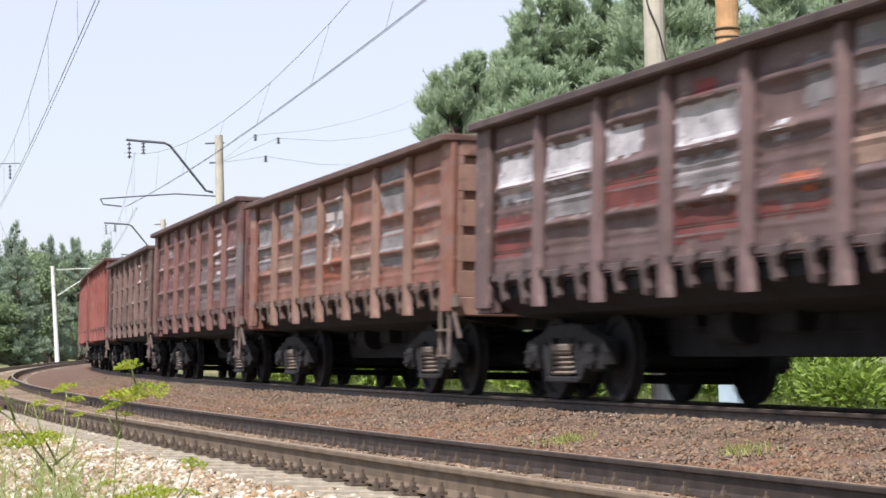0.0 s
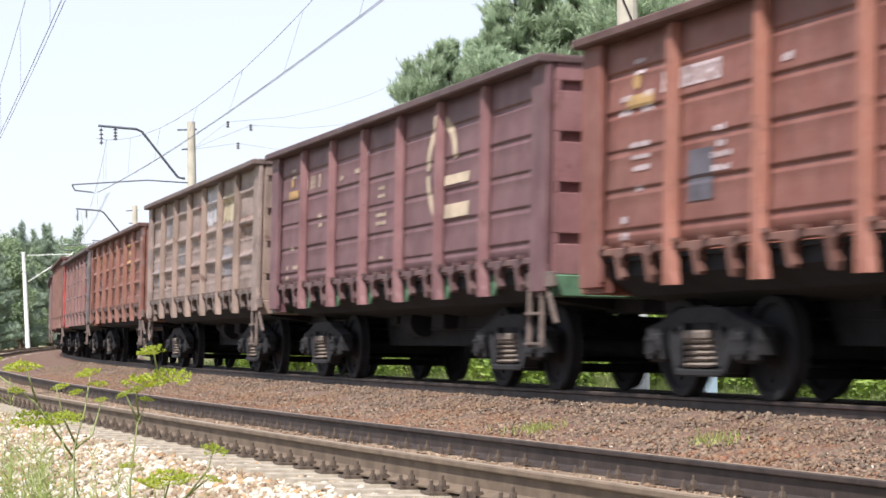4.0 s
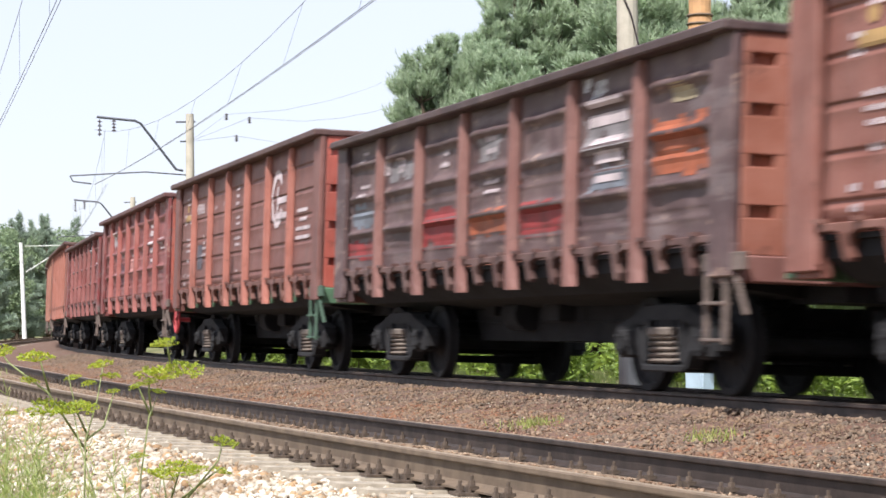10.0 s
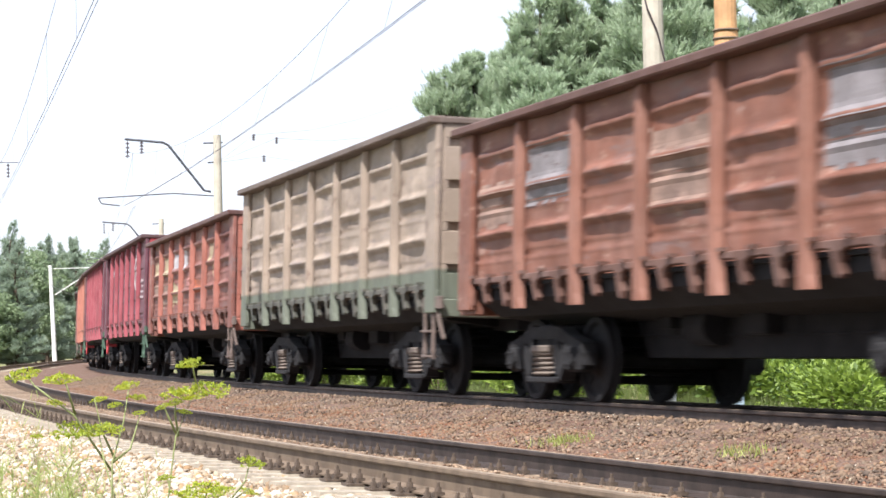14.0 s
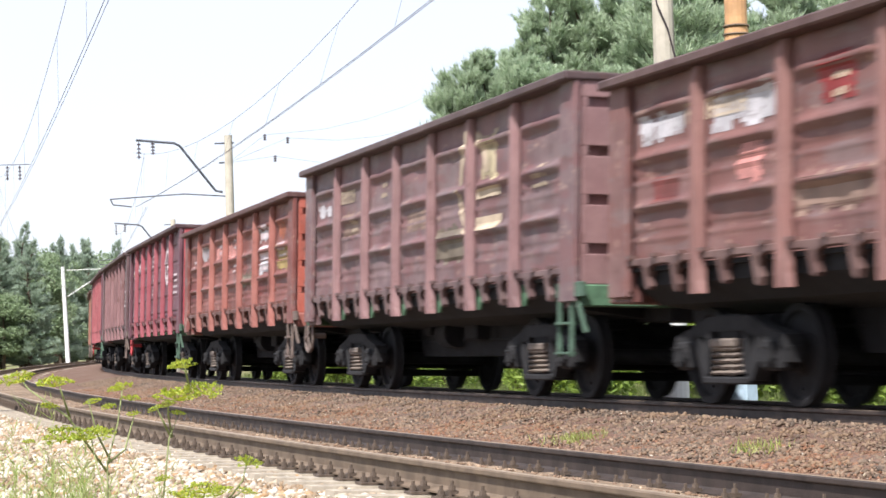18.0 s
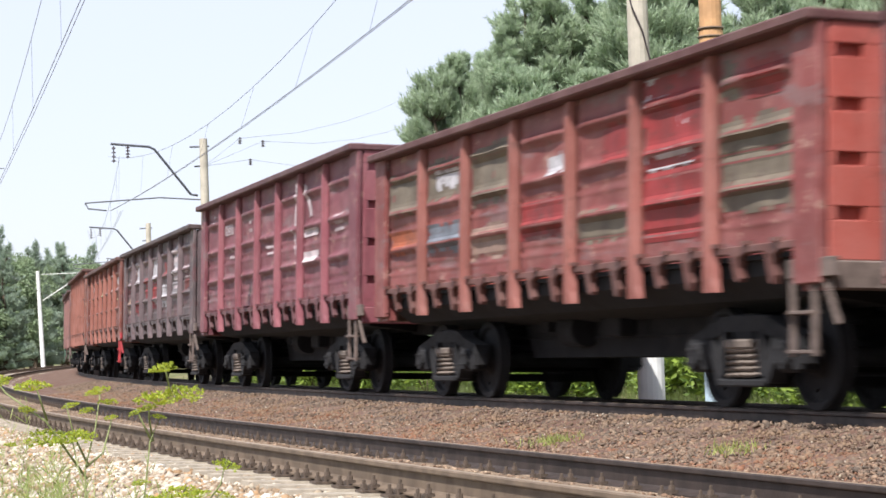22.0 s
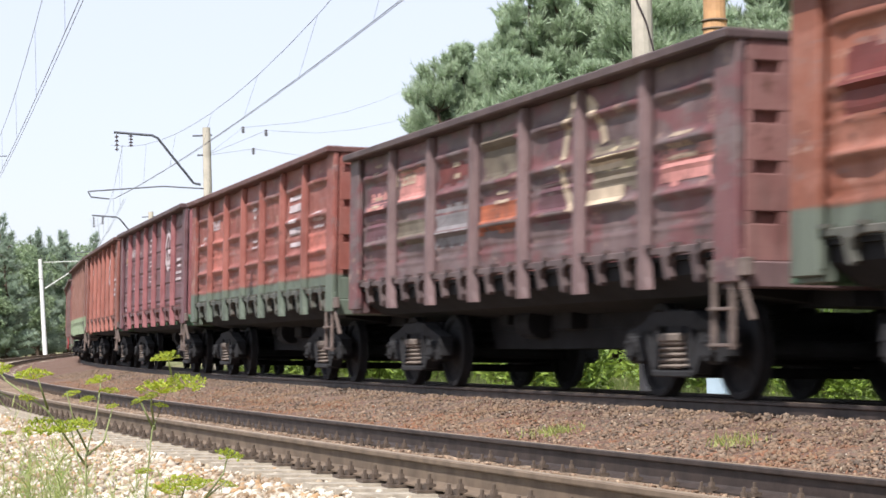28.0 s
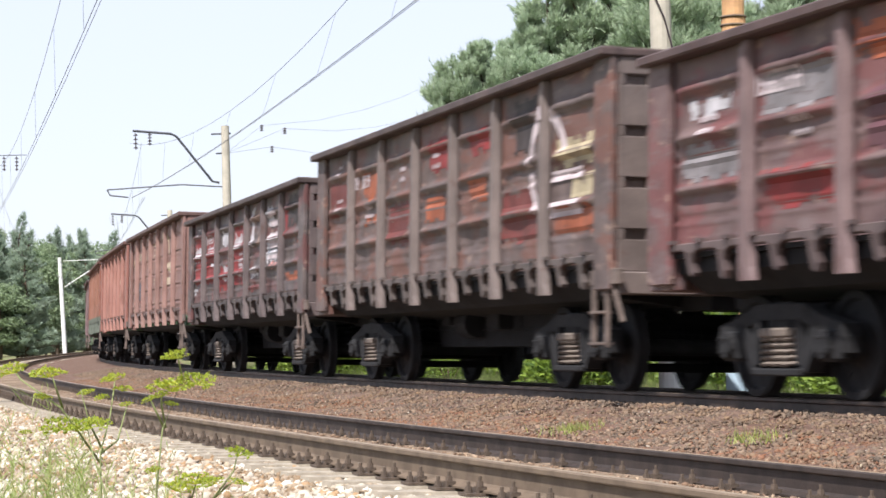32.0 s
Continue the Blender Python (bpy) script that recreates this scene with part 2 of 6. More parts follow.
RUST_STEEL = plain("rusty_rail_steel", lin(108, 92, 76), 0.75, 0.05, 5.0, 0.3, 0.06)
DARK_RAIL = plain("oily_dark_rail_steel", lin(62, 52, 47), 0.6, 0.2, 5.0, 0.4)
RAIL_TOP = plain("worn_rail_head", lin(150, 132, 110), 0.5, 0.25, 3.0, 0.25, 0.05)
CONCRETE = plain("sleeper_concrete", lin(164, 153, 136), 0.9, 0, 3.0, 0.5, 0.4)
POLE_CONCRETE = plain("pole_concrete", lin(188, 180, 164), 0.9, 0, 1.5, 0.25, 0.3)
WHITE_PAINT = plain("whitewashed_concrete", lin(226, 226, 222), 0.85, 0, 2.0, 0.15, 0.2)
DARK_STEEL = plain("dark_steel", lin(92, 94, 100), 0.6, 0.5, 8.0, 0.3)
WIRE = plain("wire_metal", lin(108, 109, 116), 0.5, 0.6, 8.0, 0.2)
# Oily underframe steel, taken near black: shade under the wagons is in the colour.
BLACK_STEEL = plain("sooty_shaded_underframe_steel", lin(22, 21, 24), 0.96, 0.0, 4.0, 0.3, 0.3)
# The same steel, darkened so that bounced light leaves the hatches black.
HATCH_STEEL = plain("sooty_shaded_hatch_steel", lin(18, 17, 20), 0.97, 0.0, 4.0, 0.2, 0.2)
BOGIE_STEEL = plain("dusty_shaded_cast_steel", lin(25, 24, 26), 0.9, 0.0, 5.0, 0.5, 0.4)
SPRING_STEEL = plain("dusty_spring_steel", lin(120, 108, 98), 0.8, 0.1, 9.0, 0.4)
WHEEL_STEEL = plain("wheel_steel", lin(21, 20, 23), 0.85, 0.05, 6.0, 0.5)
FASTEN_STEEL = plain("rusty_fastening_steel", lin(92, 79, 68), 0.75, 0.2, 12.0, 0.45, 0.4)
YELLOW_STEEL = plain("orange_painted_steel", lin(202, 156, 110), 0.65, 0, 2.0, 0.3)
PALE_BLUE = plain("pale_blue_painted_concrete", lin(186, 208, 222), 0.8, 0, 3.0, 0.15)
GREEN_PAINT = plain("green_painted_steel", lin(78, 110, 84), 0.7, 0, 6.0, 0.4)
RED_PAINT = plain("red_painted_steel", lin(168, 54, 58), 0.65, 0, 6.0, 0.35)
MARK_WHITE = plain("faded_white_marking_paint", lin(192, 178, 180), 0.8, 0, 3.0, 0.35)
MARK_CREAM = plain("worn_cream_marking_paint", lin(184, 166, 144), 0.85, 0, 2.0, 0.35)
# Far-side lugs: dirty steel with the dimness under the wall in its colour.
BRACKET_STEEL = plain("dirty_shaded_hinge_steel", lin(112, 88, 78), 0.8, 0.1, 7.0, 0.5)
LADDER_STEEL = plain("dusty_green_grey_steel", lin(74, 98, 82), 0.8, 0.05, 6.0, 0.4)
TAG_WHITE = plain("white_spray_paint", lin(172, 162, 158), 0.7, 0, 3.0, 0.45)
TAG_RED = plain("red_spray_paint", lin(150, 50, 46), 0.65, 0, 3.0, 0.35)
PATCH_PAINT = plain("blue_grey_patch_paint", lin(84, 80, 88), 0.75, 0, 3.0, 0.3)
MARK_YELLOW = plain("faded_yellow_marking_paint", lin(166, 134, 88), 0.8, 0, 3.0, 0.35)
INSULATOR = plain("brown_glazed_insulator", lin(60, 50, 52), 0.3, 0, 6.0, 0.2)
BARK = plain("pine_bark", lin(92, 78, 64), 0.95, 0, 3.0, 0.5, 0.8, 12.0)
STEM = plain("plant_stem", lin(134, 142, 92), 0.7, 0, 8.0, 0.3)
GROUND = ground_material()
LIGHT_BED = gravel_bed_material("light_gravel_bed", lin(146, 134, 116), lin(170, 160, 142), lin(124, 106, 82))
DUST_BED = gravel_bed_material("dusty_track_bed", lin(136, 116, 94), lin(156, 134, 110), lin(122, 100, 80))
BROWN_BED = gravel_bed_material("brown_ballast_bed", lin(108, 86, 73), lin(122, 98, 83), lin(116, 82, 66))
LIGHT_STONE = stone_material("limestone_gravel", [lin(176, 168, 152), lin(202, 195, 182), lin(160, 146, 124), lin(186, 176, 158), lin(148, 132, 110), lin(160, 128, 92), lin(196, 186, 170), lin(126, 108, 86)])
BROWN_STONE = stone_material("brown_ballast_stone", [lin(114, 92, 75), lin(122, 99, 80), lin(106, 86, 70), lin(126, 96, 75), lin(94, 76, 62), lin(138, 116, 96), lin(116, 94, 76), lin(126, 88, 66)])
DARK_STONE = stone_material("sooty_ballast_stone", [lin(102, 88, 75), lin(112, 95, 80), lin(90, 77, 66), lin(118, 98, 81), lin(80, 68, 58), lin(130, 111, 93)])
MIXED_STONE = stone_material("dusty_gravel", [lin(132, 110, 90), lin(150, 128, 106), lin(118, 97, 80), lin(166, 144, 120), lin(108, 87, 72)])
# Needles and far leaves paled and greyed in colour to stand in for haze.
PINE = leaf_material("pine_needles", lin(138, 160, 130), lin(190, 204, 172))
FAR_PINE = leaf_material("hazed_far_needles", lin(140, 158, 140), lin(168, 182, 160))
BIRCH = leaf_material("hazed_broadleaf_leaves", lin(122, 142, 108), lin(150, 166, 128))
BUSH = leaf_material("bush_leaves", lin(74, 100, 44), lin(146, 168, 72))
VERGE = leaf_material("verge_grass_blades", lin(76, 92, 50), lin(114, 126, 72))
GRASS = leaf_material("grass_blades", lin(128, 150, 74), lin(176, 176, 104))
FEATHER = leaf_material("feathery_leaves", lin(118, 142, 74), lin(166, 174, 102))
UMBEL = leaf_material("yellow_green_florets", lin(184, 182, 48), lin(140, 162, 60))

# ---- the line: two parallel tracks on one curve ----
GAP = 5.0                 # between the tracks' centre lines
CANT = 0.041              # the outer rail stands higher
RISE = 0.056              # the second track's height over the first
GAUGE = 1.52
_s = np.arange(-780.0, 840.0, 0.5)
_k = np.clip(0.002465 - 1.2058e-5 * _s, 0.00015, 0.0030) * np.clip((_s + 160) / 100, 0, 1)
_turn = np.concatenate([[0], np.cumsum((_k[1:] + _k[:-1]) / 2 * 0.5)])
_turn -= np.interp(0, _s, _turn)
_head = 0.36473 - _turn
_tx, _ty = -np.sin(_head), np.cos(_head)
_x = np.concatenate([[0], np.cumsum((_tx[1:] + _tx[:-1]) / 2 * 0.5)])
_y = np.concatenate([[0], np.cumsum((_ty[1:] + _ty[:-1]) / 2 * 0.5)])
_x += math.cos(0.36473) * 5.168 - np.interp(0, _s, _x)
_y += math.sin(0.36473) * 5.168 - np.interp(0, _s, _y)


def line(s, lat=0.0, z=0.0, track=0, cant=True):
    """World place at s metres along the line, lat metres to the far side of a track's centre, z over its rails."""
    x, y = np.interp(s, _s, _x), np.interp(s, _s, _y)
    nx, ny = np.interp(s, _s, _ty), -np.interp(s, _s, _tx)
    c = CANT if cant else 0.0
    o = GAP * track + lat * math.cos(c) + z * math.sin(c)
    return Vector((x + nx * o, y + ny * o, RISE * track - lat * math.sin(c) + z * math.cos(c)))


def line_pose(s, lat=0.0, z=0.0, track=0, cant=True):
    """Pose on the line: x along the travel, y to the camera's side, z up."""
    a, b = line(s - 0.5, lat, z, track, cant), line(s + 0.5, lat, z, track, cant)
    return frame_pose(line(s, lat, z, track, cant), b - a, cant)


def frame_pose(place, along, cant=True):
    x = along.normalized()
    side = Vector((0, 0, 1)).cross(x).normalized()
    c = CANT if cant else 0.0
    y = side * math.cos(c) + Vector((0, 0, 1)) * math.sin(c)
    z = x.cross(y)
    return Matrix.Translation(place) @ Matrix((x, y, z)).transposed().to_4x4()


def side_of(x, y):
    """Distance along the line and to its far side, for a place on the ground."""
    i = int(np.argmin((_x - x) ** 2 + (_y - y) ** 2))
    return _s[i], (x - _x[i]) * _ty[i] - (y - _y[i]) * _tx[i]


def ground_height(s, lat):
    """Height of the earth, by the distance to the near track's centre."""
    return float(np.interp(lat, [-60, -12, -6.5, -4.0, -2.6, 8.4, 9.8, 14, 60], [-1.2, -0.95, -0.85, -0.72, -0.62, -0.62, -0.42, -0.5, -0.9]))

# ---- ground: one sheet to the horizon ----
def build_ground():
    xs = np.unique(np.concatenate([np.linspace(-2500, -160, 14), np.linspace(-160, 60, 111), np.linspace(60, 2500, 14)]))
    ys = np.unique(np.concatenate([np.linspace(-1500, -60, 10), np.linspace(-60, 360, 211), np.linspace(360, 3500, 14)]))
    verts = []
    for y in ys:
        for x in xs:
            s, lat = side_of(x, y)
            verts.append((x, y, ground_height(s, lat) + 0.06 * noise.noise((x * 0.2, y * 0.2, 0))))
    n = len(xs)
    faces = [(j * n + i, j * n + i + 1, (j + 1) * n + i + 1, (j + 1) * n + i) for j in range(len(ys) - 1) for i in range(n - 1)]
    tagged(link_mesh("ground", verts, faces, GROUND, smooth=True), "grassy earth beside the railway line", "ground", kind="structure")


def bed_height(lat):
    """The ballast's surface, by the distance to the near track's centre."""
    return np.interp(lat, [-7.5, -6.0, -3.6, -2.2, -1.5, -1.25, -0.9, -0.5, 0.5, 0.95, 1.5, 2.4, 3.3, 3.9, 4.12, 5.75, 6.2, 7.2, 8.6, 9.6],
                     [-1.1, -0.88, -0.62, -0.34, -0.2, -0.19, -0.2, -0.19, -0.19, -0.225, -0.272, -0.22, -0.1, -0.03, -0.035, -0.145, -0.17, -0.2, -0.5, -0.75])


def strip_mesh(name, lat0, lat1, step, material, label, rough):
    ss = np.concatenate([np.arange(-760, -30, 10.0), np.arange(-30, 4, 2.0), np.arange(4, 60, 0.3), np.arange(60, 260, 1.5), np.arange(260, 820, 10.0)])
    ls = np.arange(lat0, lat1 + step / 2, step)
    verts, faces, n = [], [], len(ls)
    for s in ss:
        for l in ls:
            p = line(s, l, 0, 0, False)
            p.z = float(bed_height(l)) + rough * noise.noise((s * 2.3, l * 2.3, 1.0)) + rough * 0.6 * noise.noise((s * 7, l * 7, 4.0))
            verts.append(p)
    faces = [(j * n + i, j * n + i + 1, (j + 1) * n + i + 1, (j + 1) * n + i) for j in range(len(ss) - 1) for i in range(n - 1)]
    return tagged(link_mesh(name, verts, faces, material, smooth=True), label, "ballast", kind="structure")


def scatter_stones(name, count, s0, s1, lat0, lat1, small, large, material, label, sink=0.35, bias=1.6):
    """Loose stones of many sizes as one mesh, thicker near the camera."""
    t = (1 + 5 ** 0.5) / 2
    base = np.array([(-1, t, 0), (1, t, 0), (-1, -t, 0), (1, -t, 0), (0, -1, t), (0, 1, t), (0, -1, -t), (0, 1, -t), (t, 0, -1), (t, 0, 1), (-t, 0, -1), (-t, 0, 1)]) / 1.902
    tri = np.array([(0, 11, 5), (0, 5, 1), (0, 1, 7), (0, 7, 10), (0, 10, 11), (1, 5, 9), (5, 11, 4), (11, 10, 2), (10, 7, 6), (7, 1, 8), (3, 9, 4), (3, 4, 2), (3, 2, 6), (3, 6, 8), (3, 8, 9), (4, 9, 5), (2, 4, 11), (6, 2, 10), (8, 6, 7), (9, 8, 1)])
    s = s0 + (s1 - s0) * nrg.rand(count) ** bias
    lat = lat0 + (lat1 - lat0) * nrg.rand(count)
    size = small + (large - small) * nrg.rand(count) ** 2
    x, y = np.interp(s, _s, _x), np.interp(s, _s, _y)
    nx, ny = np.interp(s, _s, _ty), -np.interp(s, _s, _tx)
    centre = np.stack([x + nx * lat, y + ny * lat, bed_height(lat) + size * sink], 1)
    body = base[None] * (0.45 + 0.95 * nrg.rand(count, 12, 1)) * (0.4 + 1.0 * nrg.rand(count, 1, 3))
    a = nrg.rand(count) * 6.283
    b = nrg.rand(count) * 6.283
    ca, sa, cb, sb = np.cos(a), np.sin(a), np.cos(b), np.sin(b)
    x1 = body[..., 0] * ca[:, None] - body[..., 1] * sa[:, None]
    y1 = body[..., 0] * sa[:, None] + body[..., 1] * ca[:, None]
    z1 = body[..., 2]
    y2 = y1 * cb[:, None] - z1 * sb[:, None]
    z2 = y1 * sb[:, None] + z1 * cb[:, None]
    v = np.stack([x1, y2, z2 * 0.8], -1) * size[:, None, None] + centre[:, None]
    f = (tri[None] + 12 * np.arange(count)[:, None, None]).reshape(-1, 3)
    me = bpy.data.meshes.new(name)
    me.vertices.add(count * 12)
    me.vertices.foreach_set("co", v.reshape(-1).astype(np.float32))
    me.loops.add(len(f) * 3)
    me.loops.foreach_set("vertex_index", f.reshape(-1).astype(np.int32))
    me.polygons.add(len(f))
    me.polygons.foreach_set("loop_start", np.arange(0, len(f) * 3, 3, dtype=np.int32))
    me.update(calc_edges=True)
    me.materials.append(material)
    return tagged(new(name, me), label, "gravel", kind="stuff")


def rail_outline():
    half = [(0.075, 0.0), (0.075, 0.011), (0.02, 0.03), (0.009, 0.045), (0.009, 0.135), (0.034, 0.143), (0.037, 0.15), (0.037, 0.172), (0.028, 0.18)]
    return [(x, z - 0.18) for x, z in half] + [(-x, z - 0.18) for x, z in reversed(half)]


def build_rail(track, lat, parent, steel):
    ss = np.concatenate([np.arange(-760, -20, 8.0), np.arange(-20, 300, 1.0), np.arange(300, 820, 8.0)])
    out = rail_outline()
    n = len(out)
    verts = [line(s, lat + u, z, track) for s in ss for u, z in out]
    faces = [(j * n + i, j * n + (i + 1) % n, (j + 1) * n + (i + 1) % n, (j + 1) * n + i) for j in range(len(ss) - 1) for i in range(n)]
    ob = link_mesh("rail", verts, faces, steel, parent)
    ob.data.materials.append(RAIL_TOP)
    crown = {n // 2 - 1}
    ob.data.polygons.foreach_set("material_index", [1 if (k % n) in crown else 0 for k in range(len(faces))])
    return ob


def sleeper_mesh():
    bm = bmesh.new()
    prism(bm, [(-0.14, -0.2), (0.14, -0.2), (0.105, -0.005), (-0.105, -0.005)], "y", -1.35, 1.35)
    for v in bm.verts:
        if abs(v.co.y) > 1.3 and v.co.z > -0.1:
            v.co.y *= 0.985
    bmesh.ops.translate(bm, vec=(0, 0, -0.195), verts=bm.verts)
    bmesh.ops.recalc_face_normals(bm, faces=bm.faces)
    me = bpy.data.meshes.new("sleeper")
    bm.to_mesh(me)
    bm.free()
    me.materials.append(CONCRETE)
    return me


def fastening_mesh():
    """Base plate, two rail clips, two clip bolts and two plate bolts with nuts."""
    bm = bmesh.new()
    box(bm, -0.08, 0.08, -0.185, 0.185, -0.196, -0.18)
    for sgn in (-1, 1):
        box(bm, -0.035, 0.035, sgn * 0.05, sgn * 0.105, -0.17, -0.145)
        box(bm, -0.045, 0.045, sgn * 0.098, sgn * 0.112, -0.18, -0.15)
        for off, r, lo, hi in ((0.082, 0.011, -0.17, -0.088), (0.15, 0.012, -0.18, -0.115)):
            bmesh.ops.create_cone(bm, cap_ends=True, segments=6, radius1=r, radius2=r, depth=hi - lo, matrix=pose(0, sgn * off, (hi + lo) / 2))
            bmesh.ops.create_cone(bm, cap_ends=True, segments=6, radius1=0.023, radius2=0.021, depth=0.026, matrix=pose(0, sgn * off, hi - 0.042))
            bmesh.ops.create_cone(bm, cap_ends=True, segments=8, radius1=0.03, radius2=0.03, depth=0.008, matrix=pose(0, sgn * off, hi - 0.06))
    bmesh.ops.recalc_face_normals(bm, faces=bm.faces)
    me = bpy.data.meshes.new("rail_fastening")
    bm.to_mesh(me)
    bm.free()
    me.materials.append(FASTEN_STEEL)
    return me


def merge_copies(name, mesh, poses, material, parent):
    """Many copies of one mesh, joined into one part."""
    base = np.array([v.co[:] for v in mesh.vertices])
    polys = [tuple(p.vertices) for p in mesh.polygons]
    verts, faces = [], []
    for k, m in enumerate(poses):
        a = np.array(m)
        verts.append(base @ a[:3, :3].T + a[:3, 3])
        faces += [tuple(i + k * len(base) for i in p) for p in polys]
    return tagged(link_mesh(name, np.concatenate(verts).tolist(), faces, material, parent), kind="stuff")


def build_track(track, near, s_near):
    thing = tagged(empty("railway_track"), near, "railway track", "parallel railway tracks", "structure")
    for lat in (-GAUGE / 2 - 0.037, GAUGE / 2 + 0.037):
        build_rail(track, lat, thing, RUST_STEEL if track == 0 and lat < 0 else DARK_RAIL)
    sl, fa = sleeper_mesh(), fastening_mesh()
    pitch = 0.545
    rest, rest_f = [], []
    for k in range(int(-40 / pitch), int(230 / pitch)):
        s = k * pitch
        m = line_pose(s, 0, 0, track)
        seats = [m @ pose(0, y, 0) for y in (-GAUGE / 2 - 0.037, GAUGE / 2 + 0.037)]
        if s_near[0] < s < s_near[1]:
            ob = new("sleeper", sl)
            ob.parent, ob.matrix_basis = thing, m
            for y in (-GAUGE / 2 - 0.037, GAUGE / 2 + 0.037) if track == 0 else ():
                f = new("rail_fastening", fa)
                f.parent, f.matrix_basis = ob, pose(0, y, 0)
        else:
            rest.append(m)
            rest_f += seats
    merge_copies("sleepers", sl, rest, CONCRETE, thing)
    if track == 0:
        merge_copies("rail_fastenings", fa, rest_f, FASTEN_STEEL, thing)


build_ground()
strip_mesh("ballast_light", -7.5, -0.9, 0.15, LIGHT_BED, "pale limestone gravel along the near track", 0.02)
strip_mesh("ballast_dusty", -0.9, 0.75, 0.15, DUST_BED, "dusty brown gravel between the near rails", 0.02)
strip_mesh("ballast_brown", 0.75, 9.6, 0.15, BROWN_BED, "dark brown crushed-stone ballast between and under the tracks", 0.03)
build_track(0, "near railway track with rusty rails on concrete sleepers", (5, 75))
build_track(1, "far railway track that carries the goods train", (10, 30))

# ---- goods wagons ----
PITCH = 13.92
PIVOT = 4.325
POSTS = (-4.33, -2.6, -0.87, 0.87, 2.6, 4.33)
BAYS = [(-5.93, -4.41), (-4.25, -2.68), (-2.52, -0.95), (-0.79, 0.79), (0.95, 2.52), (2.68, 4.25), (4.41, 5.93)]
WALL = 1.43
SHIFT = -0.12              # the panelled wall sits a little behind the wagon's middle


def panel_mesh(kind, width, top, seed):
    """One bay of a side wall: pressed and dented sheet (ribbed) or flat planks with lap seams (smooth)."""
    nx = 12
    z0, z1 = 1.4, top - 0.09
    r = random.Random(seed)
    ox, oz = r.random() * 50, r.random() * 50
    verts, faces = [], []
    if kind == "ribbed":
        levels = [z0 + (z1 - z0) * f for f in (0.29, 0.565, 0.82)]
        seams = [z0 + (z1 - z0) * f for f in (0.13, 0.45)]
        heights = [z0 + (z1 - z0) * j / 48 for j in range(49)]
    else:
        levels = [z0 + (z1 - z0) * f for f in (0.1, 0.285, 0.47, 0.655, 0.84)]
        heights = sorted({z0, z1, *(lv + d for lv in levels for d in (-0.075, -0.062, -0.05, -0.012, 0.0, 0.004, 0.03, 0.2) if lv + d < z1)})
    nz = len(heights) - 1
    lap = [r.choice((0.005, 0.008, 0.011)) for lv in levels]
    for j, z in enumerate(heights):
        for i in range(nx + 1):
            u = i / nx
            edge = min(1.0, 8 * u, 8 * (1 - u))
            if kind == "ribbed":
                d = 0.0
                for lv in levels:
                    q = (z - lv) / 0.08
                    if -1 < q < 1:
                        d += 0.08 * edge * ((1 - q * q) if q > 0 else max(0.0, 1 + q * 3.2) ** 0.6)
                for lv in seams:
                    if -0.045 < z - lv < 0.045:
                        d -= 0.02 if z > lv else -0.014
                d += (0.034 * noise.noise((ox + u * 2.1, 0, oz + z * 1.7)) + 0.014 * noise.noise((ox + u * 5.3, 3, oz + z * 4.1)) - 0.012 * math.sin(math.pi * u)) * edge
            else:
                # each sheet laps over the one below, with a rolled crease under the lap
                d = 0.006 * noise.noise((ox + u * 1.4, 0, oz + z * 1.1)) * edge
                for lv, out in zip(levels, lap):
                    q = z - lv
                    if 0.003 < q < 0.2:
                        d += out * min(1.0, (0.2 - q) / 0.17)
                    if -0.07 < q < -0.055:
                        d += 0.004
                    if -0.055 < q < 0.003:
                        d -= 0.005
            verts.append(((u - 0.5) * width, d, z))
    n = nx + 1
    for j in range(nz):
        for i in range(nx):
            a = j * n + i
            faces.append((a + 1, a, a + n, a + n + 1))
    # the sheet's back, 6 mm behind, so that it has thickness
    back = len(verts)
    rim = [i for i in range(n)] + [j * n + nx for j in range(1, nz + 1)] + [nz * n + i for i in range(nx - 1, -1, -1)] + [j * n for j in range(nz - 1, 0, -1)]
    for i in rim:
        x, d, z = verts[i]
        verts.append((x, -0.035, z))
    m = len(rim)
    for k in range(m):
        faces.append((rim[k], rim[(k + 1) % m], back + (k + 1) % m, back + k))
    faces.append(tuple(back + k for k in range(m)))
    me = bpy.data.meshes.new("side_panel")
    me.from_pydata(verts, [], faces)
    me.polygons.foreach_set("use_smooth", [len(f) == 4 for f in faces])
    me.update()
    me.materials.append(None)
    return me, (width, heights, np.array([v[1] for v in verts[:back]]).reshape(nz + 1, n))


def post_mesh(top):
    """Hat-section side post, wider at its foot."""
    bm = bmesh.new()
    rings = []
    for z, w, d in ((1.04, 0.135, 0.085), (1.16, 0.112, 0.095), (1.4, 0.09, 0.1), (1.75, 0.08, 0.105), (top - 0.3, 0.074, 0.1), (top - 0.11, 0.072, 0.085)):
        rings.append([bm.verts.new((x, y, z)) for x, y in ((-w, 0.0), (-w, 0.03), (-w * 0.66, d), (w * 0.66, d), (w, 0.03), (w, 0.0))])
    for a, b in zip(rings, rings[1:]):
        for k in range(6):
            bm.faces.new((a[k], a[(k + 1) % 6], b[(k + 1) % 6], b[k]))
    bm.faces.new(rings[0])
    bm.faces.new(rings[-1])
    bmesh.ops.recalc_face_normals(bm, faces=bm.faces)
    me = bpy.data.meshes.new("side_post")
    bm.to_mesh(me)
    bm.free()
    me.materials.append(None)
    return me


def finish(bm, name, material=None):
    bmesh.ops.recalc_face_normals(bm, faces=bm.faces)
    me = bpy.data.meshes.new(name)
    bm.to_mesh(me)
    bm.free()
    me.materials.append(material)
    return me


